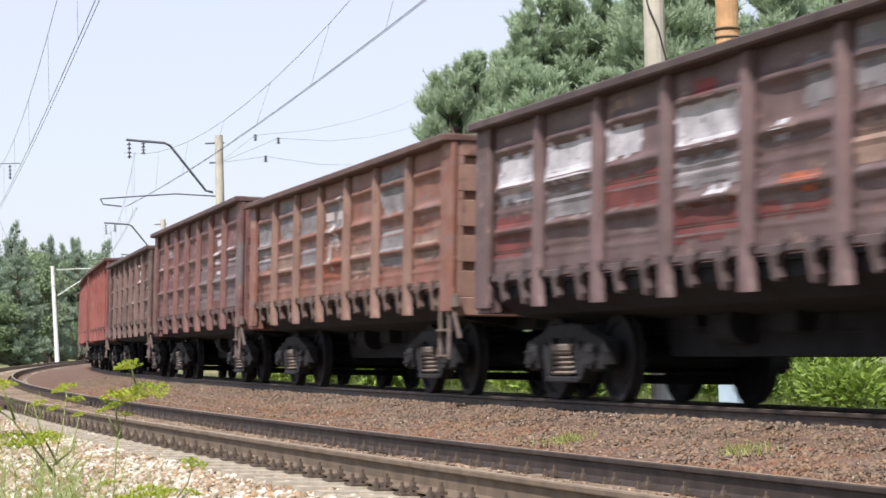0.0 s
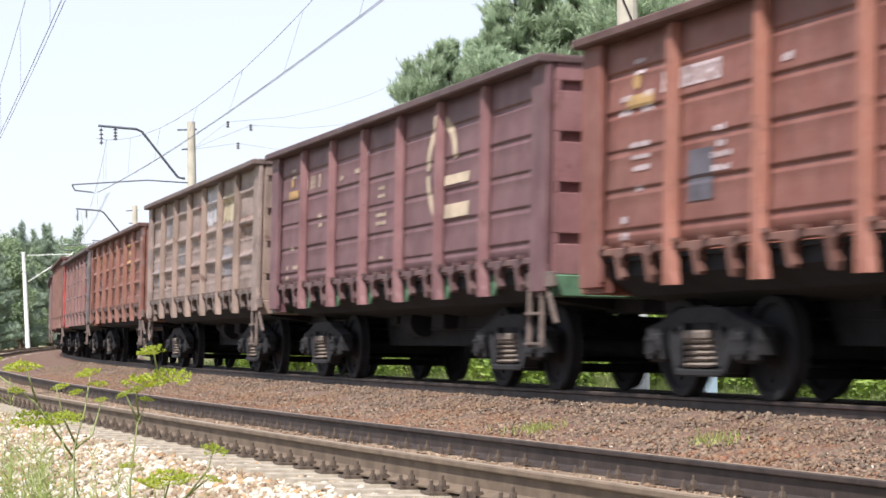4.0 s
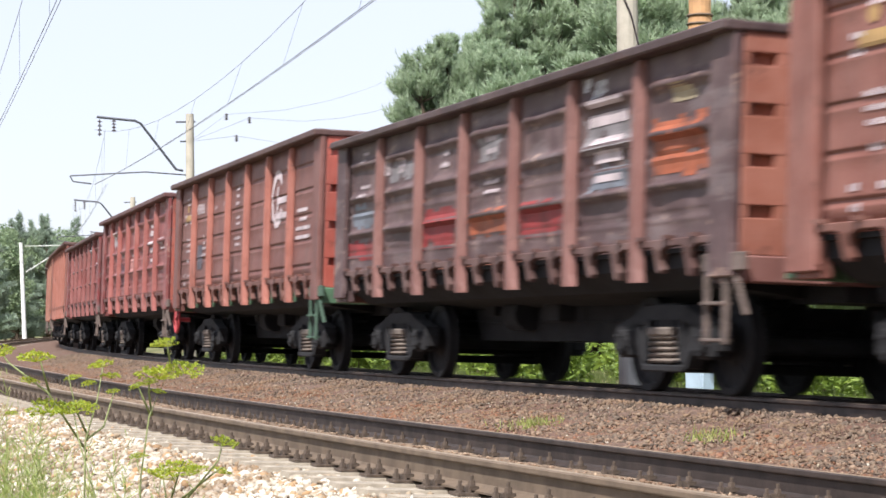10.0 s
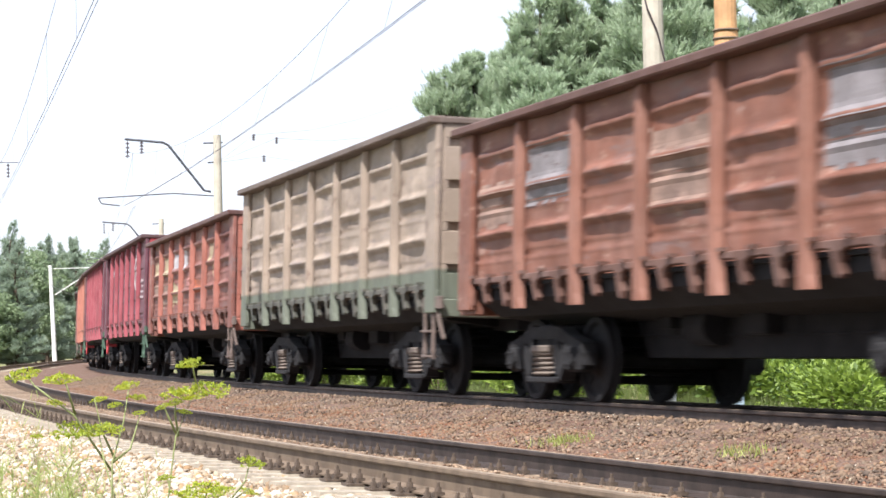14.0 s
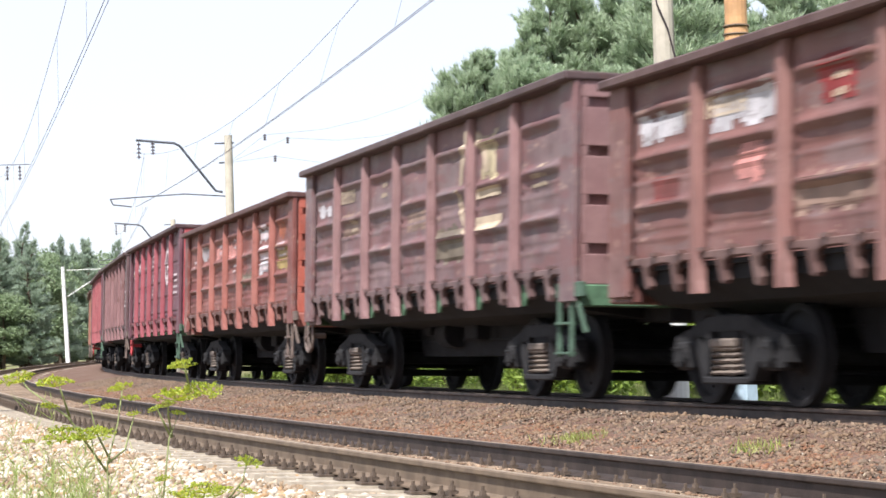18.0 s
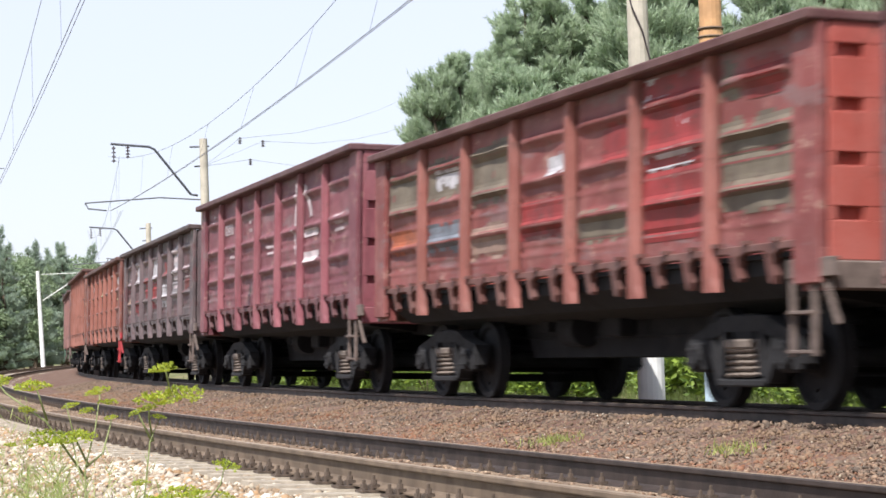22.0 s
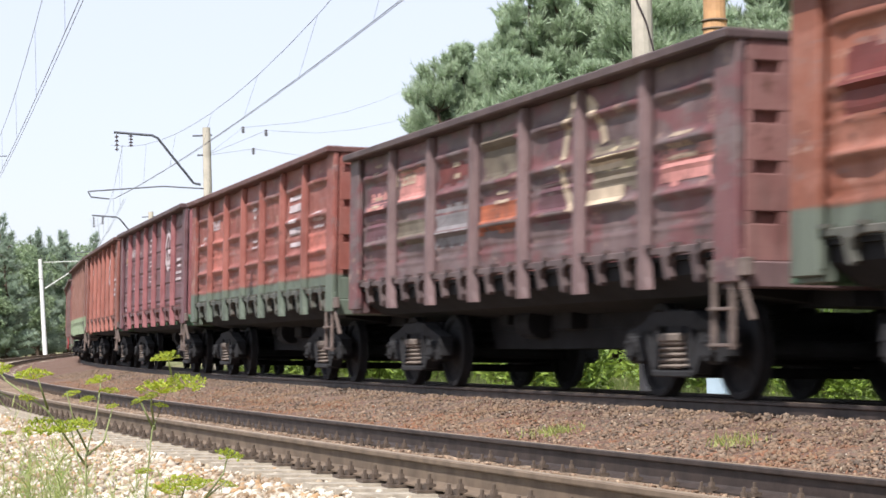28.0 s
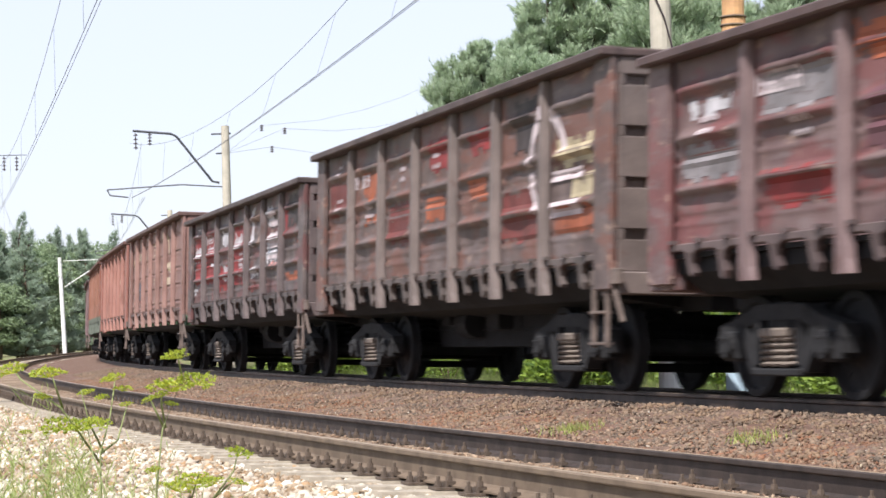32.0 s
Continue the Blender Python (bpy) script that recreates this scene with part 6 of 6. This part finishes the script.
def soup_mesh(name, soup, material):
    me = bpy.data.meshes.new(name)
    me.from_pydata([tuple(v) for v in soup.v], [], soup.f)
    me.update()
    me.materials.append(material)
    return me


def leafy_meshes(seed, height, spread, count, size):
    """Trunk and crown of a deciduous tree: leaf clumps round limbs, with gaps."""
    r = random.Random(seed)
    bm = bmesh.new()
    tube(bm, [(0, 0, 0), (0.1, 0.05, height * 0.4), (0.0, 0.1, height * 0.9)], [0.16, 0.11, 0.03], 8)
    soup = Soup()
    for k in range(26):
        f = r.uniform(0.22, 0.97)
        a = r.uniform(0, 6.283)
        reach = spread * math.sin(math.pi * min(0.98, f * 0.85 + 0.12)) ** 0.7 * r.uniform(0.5, 1.05)
        c = Vector((math.cos(a) * reach * 0.75, math.sin(a) * reach * 0.75, height * f))
        tube(bm, [(0, 0, max(0.3, c.z - 1.2)), c], [0.05, 0.015], 4, False)
        rad = spread * r.uniform(0.3, 0.5)
        for q in range(count // 26):
            d = unit(r)
            p = c + Vector((d.x, d.y, d.z * 0.8)) * rad * r.uniform(0.55, 1.05)
            soup.leaf(p, (unit(r) + d * 0.5).normalized(), unit(r), size * r.uniform(0.7, 1.3), size * 0.7)
    return finish(bm, "trunk", BARK), soup


def plant_tree(name, meshes, place, turn, scale, label, category, group):
    t = tagged(empty(name, Matrix.Translation(place) @ pose(0, 0, 0, 0, 0, turn) @ Matrix.Diagonal((scale[0], scale[0], scale[1], 1))), label, category, group)
    for n, me in zip(("trunk", "crown"), meshes):
        o = new(n, me)
        o.parent = t
    return t


def earth(x, y):
    s, lat = side_of(x, y)
    return ground_height(s, lat) - 0.08


tr = random.Random(21)
near_pines = []
for k in range(3):
    t, c = pine_meshes(100 + k, 10.0, 2.9, 36000, 7, 0.165, shoot=0.2)
    near_pines.append((t, soup_mesh("crown", c, PINE)))
FIRST = [(0.35, 60, 9.9, 0.85), (1.5, 63, 10.4, 0.8), (2.75, 61.5, 11.6, 1.0), (4.2, 64.5, 11.4, 0.85), (5.7, 66, 12.0, 0.9), 
         (7.6, 63, 12.6, 1.0), (9.4, 61, 12.2, 1.0), (11.3, 64, 13.2, 1.05), (13.4, 60, 12.4, 1.0), (15.5, 62, 13.0, 1.05), (3.4, 58, 7.8, 0.8), (6.4, 58.5, 8.6, 0.85), (8.6, 56, 8.8, 0.9), (11.8, 55, 9.4, 0.95), (0.9, 58, 7.6, 0.8), (2.0, 66, 10.2, 0.9), (4.9, 61, 9.8, 0.95), (3.4, 68, 11.2, 0.95), (6.6, 69, 12.0, 1.0), (8.4, 67, 12.6, 1.0), (10.4, 68, 13.0, 1.0), (12.6, 68, 13.4, 1.1), (14.6, 67, 13.2, 1.1), (1.1, 61.5, 10.2, 0.9), (2.2, 59.5, 9.4, 0.9), (3.6, 62, 11.0, 0.9), (5.0, 63, 11.3, 0.95), (6.6, 64, 11.8, 1.0), (4.4, 58.5, 8.8, 0.9), (7.6, 60, 10.4, 0.95), (10.2, 58, 10.4, 1.0), (3.9, 61, 11.5, 1.0), (4.8, 62, 12.0, 1.0), (5.6, 60.5, 12.2, 1.05), (1.9, 61, 10.9, 0.9), (0.9, 60.5, 9.9, 0.85), (6.9, 61.5, 12.6, 1.1)]
for k, (x, y, h, wide) in enumerate(FIRST):
    plant_tree("pine_tree", near_pines[k % 3], (x, y, earth(x, y)), tr.uniform(0, 360), (wide * (1.12 if x > 2 else 0.9), h / 10.2 * (1.0 if x > 2 else 0.97)), "green pine tree with brushy needles beside the line", "tree", "pines behind the train")
for k in range(16):
    y = tr.uniform(70, 92)
    x = y * tr.uniform(0.045, 0.26)
    plant_tree("pine_tree", near_pines[k % 3], (x, y, earth(x, y)), tr.uniform(0, 360), (tr.uniform(0.85, 1.1), tr.uniform(1.0, 1.3)), "green pine tree in the wood behind the line", "tree", "pines behind the train")
far_trees = []
for k in range(3):
    t, c = pine_meshes(200 + k, 13.5, 3.0, 4200, 7, 0.45, 0.04)
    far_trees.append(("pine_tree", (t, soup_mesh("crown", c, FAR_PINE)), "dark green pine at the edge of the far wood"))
for k in range(2):
    t, c = leafy_meshes(300 + k, 12.5, 3.0, 14000, 0.24)
    far_trees.append(("broadleaf_tree", (t, soup_mesh("crown", c, BIRCH)), "light green broadleaf tree at the edge of the far wood"))
for row, (y0, step, h) in enumerate(((224, 2.6, 1.03), (234, 2.8, 1.17), (245, 3.0, 1.24), (260, 3.6, 1.3))):
    x = -84.0
    while x < -22:
        x += step * tr.uniform(0.7, 1.3)
        y = y0 + tr.uniform(-4, 4)
        s, lat = side_of(x, y)
        if -7.0 < lat < GAP + 6.5:
            continue
        low = 0.8 if x / y > -0.163 else 1.0
        name, meshes, label = far_trees[tr.choice((0, 1, 2, 3, 4, 3, 4) if x / y < -0.19 else (0, 0, 1, 1, 2, 2, 2, 3, 4))]
        if row == 0 and tr.random() < 0.3:
            low *= 0.6
        plant_tree(name, meshes, (x, y, earth(x, y)), tr.uniform(0, 360), (tr.uniform(1.0, 1.35), h * low * tr.uniform(0.86, 1.1)), label, "tree", "far wood")


for y0, h in ((300, 1.3), (345, 1.45), (400, 1.6), (460, 1.8)):
    d = -0.2
    while d < -0.135:
        d += tr.uniform(0.006, 0.012)
        y = y0 + tr.uniform(-12, 12)
        x = d * y
        s, lat = side_of(x, y)
        if lat > -6.5:
            continue
        name, meshes, label = far_trees[tr.choice((0, 1, 2, 2, 3))]
        k = h * tr.uniform(0.85, 1.05) * (1.0 if d < -0.16 else 0.85)
        plant_tree(name, meshes, (x, y, earth(x, y)), tr.uniform(0, 360), (k * 1.1, k), label, "tree", "far wood")


def bush_mesh(seed, width, height, leaves, size):
    r = random.Random(seed)
    soup = Soup()
    for k in range(9):
        a = r.uniform(0, 6.283)
        c = Vector((math.cos(a) * width * r.uniform(0.1, 0.6), math.sin(a) * width * r.uniform(0.1, 0.6), height * r.uniform(0.25, 0.75)))
        for q in range(leaves // 9):
            d = unit(r)
            p = c + Vector((d.x * width * 0.45, d.y * width * 0.45, d.z * height * 0.35)) * r.uniform(0.4, 1.05)
            p.z = max(0.02, p.z)
            soup.leaf(p, (d + unit(r) * 0.6 + Vector((0, 0, 0.5))).normalized(), unit(r), size * r.uniform(0.7, 1.4), size * 0.5)
    return soup_mesh("foliage", soup, BUSH)


def stem_mesh(seed, width, height):
    r = random.Random(seed)
    bm = bmesh.new()
    for k in range(9):
        a = r.uniform(0, 6.283)
        tube(bm, [(0.05 * math.cos(a), 0.05 * math.sin(a), 0), (math.cos(a) * width * 0.3, math.sin(a) * width * 0.3, height * 0.7)], [0.015, 0.006], 4, False)
    return finish(bm, "stem", BARK)


bushes = [(stem_mesh(400 + k, 0.9, 1.1), bush_mesh(400 + k, 0.9, 1.2, 1100, (0.1, 0.15, 0.12, 0.17)[k])) for k in range(4)]
for k in range(64):
    s = 14 + 62 * (k / 58) + tr.uniform(-0.6, 0.6)
    lat = GAP + tr.choice((4.4, 5.2, 6.4, 7.8, 9.2)) + tr.uniform(-0.3, 0.3)
    if abs(s - 29) < 3.2 and lat < GAP + 5.4:
        lat += 2.2
    if k > 57:
        s, lat = side_of(5.6 + 0.5 * (k - 60.5), 41.6 + 0.25 * (k % 2))
    p = line(s, lat, 0, 0, False)
    p.z = ground_at(s, lat) - 0.04
    b = tagged(empty("bush", Matrix.Translation(p) @ pose(0, 0, 0, 0, 0, tr.uniform(0, 360)) @ Matrix.Diagonal((1.1, 1.1, tr.uniform(0.55, 1.25), 1))), "bright green leafy bush behind the train", "bush", "trackside bushes")
    for n, me in zip(("stem", "foliage"), bushes[k % 4]):
        o = new(n, me)
        o.parent = b
        o["kind"] = "stuff"


def grass(name, count, place, low, high, width, material, label, lean=0.35):
    r = random.Random(len(name) + count)
    soup = Soup()
    for k in range(count):
        p = place(r)
        d = (Vector((0, 0, 1)) + Vector((r.uniform(-1, 1), r.uniform(-1, 1), 0)) * lean).normalized()
        soup.blade(p, d, r.uniform(low, high), width, d.cross(unit(r)).normalized())
    return tagged(new(name, soup_mesh(name, soup, material)), label, "grass", kind="stuff")


def verge(r):
    s, lat = r.uniform(8, 90), GAP + r.uniform(3.2, 10)
    p = line(s, lat, 0, 0, False)
    p.z = ground_at(s, lat) - 0.02
    return p


def far_verge(r):
    s, lat = r.uniform(60, 225), -r.uniform(4.6, 9)
    p = line(s, lat, 0, 0, False)
    p.z = ground_at(s, lat) - 0.02
    return p


def on_bed(s, lat, spread):
    def place(r):
        ds, dl = r.gauss(0, spread), r.gauss(0, spread * 0.6)
        p = line(s + ds, lat + dl, 0, 0, False)
        p.z = float(bed_height(lat + dl)) - 0.01
        return p
    return place


grass("verge_grass", 26000, verge, 0.12, 0.42, 0.014, VERGE, "bright green grass and weeds behind the train")
grass("far_verge_grass", 9000, far_verge, 0.2, 0.6, 0.03, GRASS, "rough grass beside the far curve")
grass("ballast_grass", 260, on_bed(18.8, 2.6, 0.2), 0.05, 0.12, 0.008, GRASS, "small green grass tuft growing in the ballast", 0.8)
grass("ballast_weed", 120, on_bed(15.3, 2.8, 0.16), 0.06, 0.16, 0.007, GRASS, "thin dry weed growing in the ballast", 0.6)


# ---- loose stones ----
scatter_stones("limestone_gravel", 58000, 8.5, 36, -4.9, -1.5, 0.012, 0.042, LIGHT_STONE, "pale limestone gravel heaped beside the near rail", 0.3)
scatter_stones("sleeper_gravel", 6000, 7, 45, -0.66, 0.6, 0.01, 0.022, MIXED_STONE, "dusty gravel between the near rails", 0.15)
scatter_stones("brown_ballast", 38000, 8, 60, 0.9, 3.1, 0.008, 0.025, BROWN_STONE, "reddish brown ballast stones between the tracks", 0.3)
scatter_stones("sooty_ballast", 30000, 9, 70, 2.3, 4.12, 0.01, 0.03, DARK_STONE, "sooty dark ballast stones heaped against the far track", 0.3)
scatter_stones("rail_foot_gravel", 15000, 6, 40, -1.8, -1.02, 0.012, 0.034, LIGHT_STONE, "dusty gravel at the foot of the near rail", 0.4)
scatter_stones("pale_chips", 700, 8, 45, 0.95, 3.95, 0.007, 0.018, LIGHT_STONE, "pale stone chips strewn over the brown ballast", 0.8)
for s, lat, size in ((18.9, 4.0, 0.026), (15.9, 2.5, 0.022), (12.6, 3.2, 0.024)):
    bm = bmesh.new()
    bmesh.ops.create_icosphere(bm, subdivisions=2, radius=size)
    for v in bm.verts:
        v.co *= 1 + 0.35 * noise.noise(v.co * 14 + Vector((s, lat, 0)))
        v.co.z *= 0.7
    ob = part("white_stone", bm, LIGHT_STONE)
    ob.matrix_basis = Matrix.Translation(line(s, lat, 0, 0, False)) @ pose(0, 0, 0, 10, 5, s * 40)
    ob.matrix_basis.translation.z = float(bed_height(lat)) + size * 0.35
    tagged(ob, "small pale stone lying on the brown ballast", "stone", "pale stones")

# ---- flowering weeds close to the camera ----
def umbel_mesh(seed, radius):
    """Flat flower head: rays from one node, each with a cushion of tiny florets."""
    r = random.Random(seed)
    soup = Soup()
    for k in range(22):
        a, rr = k * 2.4, radius * ((k + 0.5) / 22) ** 0.5
        tip = Vector((math.cos(a) * rr, math.sin(a) * rr, radius * (0.42 - 0.3 * (rr / radius) ** 2) + r.uniform(-0.1, 0.1) * radius))
        soup.blade(Vector((0, 0, 0)), tip.normalized(), tip.length, 0.0016, tip.cross(unit(r)).normalized())
        for q in range(22):
            d = unit(r)
            d.z = abs(d.z)
            p = tip + d * radius * 0.16 * r.uniform(0.4, 1)
            soup.leaf(p, unit(r), d, radius * 0.12, radius * 0.1)
    return soup_mesh("umbel", soup, UMBEL)


UMBELS = [umbel_mesh(500 + k, 0.0275) for k in range(3)]


def weed(root, stalks, heads, distance, label):
    """A branched plant: stalks as (x, z) runs and heads as (x, z, size), all at one distance ahead."""
    w = tagged(empty("wild_parsnip", Matrix.Translation(root)), label, "plant", "flowering weeds")
    r = random.Random(int(root[0] * 1000) % 97)
    o = Vector(root)
    for k, run in enumerate(stalks):
        bm = bmesh.new()
        pts = [Vector((x, distance + 0.015 * math.sin(j * 1.7 + k), z)) - o for j, (x, z) in enumerate(run)]
        tube(bm, pts, [0.0016 - 0.0009 * j / max(1, len(pts) - 1) for j in range(len(pts))], 6)
        part("stalk", bm, STEM, w, smooth=True)
    for k, (x, z, size) in enumerate(heads):
        h = new("umbel", UMBELS[k % 3])
        h.parent = w
        h.matrix_basis = Matrix.Translation(Vector((x, distance + r.uniform(-0.03, 0.03), z - 0.02 * size)) - o) @ pose(0, 0, 0, r.uniform(-18, 18), r.uniform(-15, 15), r.uniform(0, 360)) @ Matrix.Diagonal((size, size, size, 1))
    return w


D = 2.5
WEEDS = [
    weed((-0.36, D, -0.9), [[(-0.36, -0.9), (-0.35, 0.2), (-0.342, 0.6), (-0.331, 0.672), (-0.309, 0.728)], [(-0.331, 0.672), (-0.334, 0.7), (-0.33, 0.715)], [(-0.309, 0.728), (-0.312, 0.762)], [(-0.331, 0.672), (-0.345, 0.71)]],
         [(-0.312, 0.765, 0.62), (-0.318, 0.735, 1.0), (-0.29, 0.738, 0.85), (-0.33, 0.717, 0.4), (-0.345, 0.712, 0.35), (-0.322, 0.705, 0.35)], D, "wild parsnip with flat yellow-green flower heads"),
    weed((-0.30, D, -0.9), [[(-0.30, -0.9), (-0.36, 0.2), (-0.395, 0.57), (-0.415, 0.645), (-0.425, 0.68)], [(-0.425, 0.68), (-0.44, 0.69)], [(-0.425, 0.68), (-0.415, 0.69)]],
         [(-0.452, 0.694, 0.9), (-0.425, 0.692, 0.9), (-0.405, 0.69, 0.55), (-0.492, 0.68, 0.3)], D, "wild parsnip with flat yellow-green flower heads"),
    weed((-0.42, D, -0.9), [[(-0.42, -0.9), (-0.414, 0.2), (-0.408, 0.58), (-0.405, 0.645), (-0.395, 0.69), (-0.388, 0.735)], [(-0.405, 0.645), (-0.42, 0.68), (-0.425, 0.72)], [(-0.408, 0.63), (-0.45, 0.7), (-0.495, 0.735), (-0.51, 0.75)], [(-0.45, 0.7), (-0.46, 0.745)], [(-0.405, 0.645), (-0.385, 0.66), (-0.376, 0.7)]],
         [(-0.388, 0.74, 0.55), (-0.378, 0.725, 0.45), (-0.425, 0.722, 0.4), (-0.405, 0.715, 0.35), (-0.51, 0.757, 0.75), (-0.462, 0.752, 0.8), (-0.47, 0.72, 0.4), (-0.375, 0.705, 0.3)], D, "branching wild parsnip with many small flower heads"),
    weed((-0.29, D, -0.9), [[(-0.29, -0.9), (-0.3, 0.3), (-0.312, 0.58), (-0.316, 0.615)], [(-0.312, 0.56), (-0.296, 0.61), (-0.29, 0.62)], [(-0.3, 0.57), (-0.262, 0.6), (-0.246, 0.612)], [(-0.3, 0.56), (-0.25, 0.62), (-0.244, 0.648)]],
         [(-0.316, 0.615, 0.75), (-0.297, 0.623, 0.85), (-0.275, 0.617, 0.6), (-0.25, 0.612, 0.45), (-0.244, 0.65, 0.6), (-0.34, 0.632, 0.4)], D, "low wild parsnip with bright yellow-green heads"),
]


def feather_grass(name, count, cx, spread, top, label):
    """Thin stalks set with fine side shoots, like dill."""
    r = random.Random(count)
    soup = Soup()
    for k in range(count):
        x, y = cx + r.gauss(0, spread), 2.6 + r.uniform(-0.15, 0.35)
        p0 = Vector((x, y, -0.75))
        p1 = Vector((x + r.gauss(0, 0.03), y, top + r.gauss(0, 0.05) - 0.5 * max(0.0, x - cx)))
        d = (p1 - p0).normalized()
        soup.blade(p0, d, (p1 - p0).length, 0.0016, d.cross(Vector((0, 1, 0))).normalized())
        for q in range(60):
            u = 1 - 0.3 * r.random()
            e = (d * 0.9 + unit(r) * 0.8).normalized()
            soup.blade(p0.lerp(p1, u), e, r.uniform(0.012, 0.035), 0.0011, e.cross(unit(r)).normalized())
    return tagged(new(name, soup_mesh(name, soup, FEATHER)), label, "grass", kind="stuff")


feather_grass("tall_grass", 300, -0.54, 0.045, 0.585, "fine green grass clump close to the camera")
feather_grass("feathery_weed", 110, -0.43, 0.06, 0.56, "thin feathery green weed stalks close to the camera")


# ---- what moves ----
KNOT_T = [0, 1, 2, 3, 3.5, 5.5, 6, 7, 8, 9, 10, 11, 12, 13, 13.5, 15.5, 16, 17, 18, 19, 20, 21, 22, 23, 24, 25, 25.5, 27.5, 28, 29, 30, 31, 32]
KNOT_D = [0.02, 19.79, 39.34, 59.32, 69.27, 109.24, 119.31, 139.59, 159.73, 179.82, 200.06, 219.70, 239.11, 259.00, 269.02, 308.87, 318.65, 338.24, 357.91, 377.38, 396.88, 416.24, 435.41, 454.45, 473.58, 492.27, 501.78, 538.97, 548.31, 566.77, 585.09, 603.33, 621.27]
_grad = np.gradient(KNOT_D, KNOT_T)
_grad = np.convolve(np.pad(_grad, 1, "edge"), [0.25, 0.5, 0.25], "valid")


def travelled(t):
    """Metres that the train has gone since the start."""
    k = min(max(int(np.searchsorted(KNOT_T, t, "right")) - 1, 0), len(KNOT_T) - 2)
    h = KNOT_T[k + 1] - KNOT_T[k]
    u = (t - KNOT_T[k]) / h
    return float((1 + 2 * u) * (1 - u) ** 2 * KNOT_D[k] + u * (1 - u) ** 2 * h * _grad[k]
                 + u * u * (3 - 2 * u) * KNOT_D[k + 1] + u * u * (u - 1) * h * _grad[k + 1])


def wagon_pose(s):
    a, b = line(s - PIVOT, 0, 0, 1), line(s + PIVOT, 0, 0, 1)
    return frame_pose((a + b) / 2, b - a)


SWAY_T = [0, 0.7, 1.3, 2, 3, 4.5, 6, 7.5, 9, 10, 11.5, 13, 15, 17, 19, 21, 23, 25, 26.5, 28, 30, 32]
SWAY = [-105, -80, -50, -30, -22, -8, 6, -4, 0, 16, -14, 12, 2, -15, -34, -26, -16, 0, -12, -21, -24, -35]


def motions():
    # the weeds lean in the wind, each about its root
    for k, w in enumerate(WEEDS):
        home = w.matrix_basis.copy()
        rows = []
        for j, (t, a) in enumerate(zip(SWAY_T, SWAY)):
            lean = 0.0228 * (a + 3 * math.sin(j * 2.1 + k * 1.7))
            rows.append((t, home @ pose(0, 0, 0, 0.25 * math.sin(j + k), lean, 0)))
        walk(w, rows)
    for i, w in TRAIN.items():
        start = 31.72 - PITCH * i
        walk(w, [(t / 2, wagon_pose(start + travelled(t / 2))) for t in range(65)])
        # wheels roll while the wagon passes the camera
        frames = [k for k in range(0, 961) if -14 < start + travelled(k / 30) < 85]
        if not frames:
            continue
        for ob, ax in WHEELSETS[i]:
            turn = lambda k: pose(ax, 0, 0.475) @ Matrix.Rotation((travelled(k / 30) / 0.475) % (2 * math.pi), 4, "Y")
            rows = [(k / 30, turn(k)) for k in frames]
            if frames[0] > 0:
                rows.insert(0, (0.0, turn(frames[0])))
            if frames[-1] < 960:
                rows.append((32.0, turn(frames[-1])))
            walk(ob, rows)


motions()
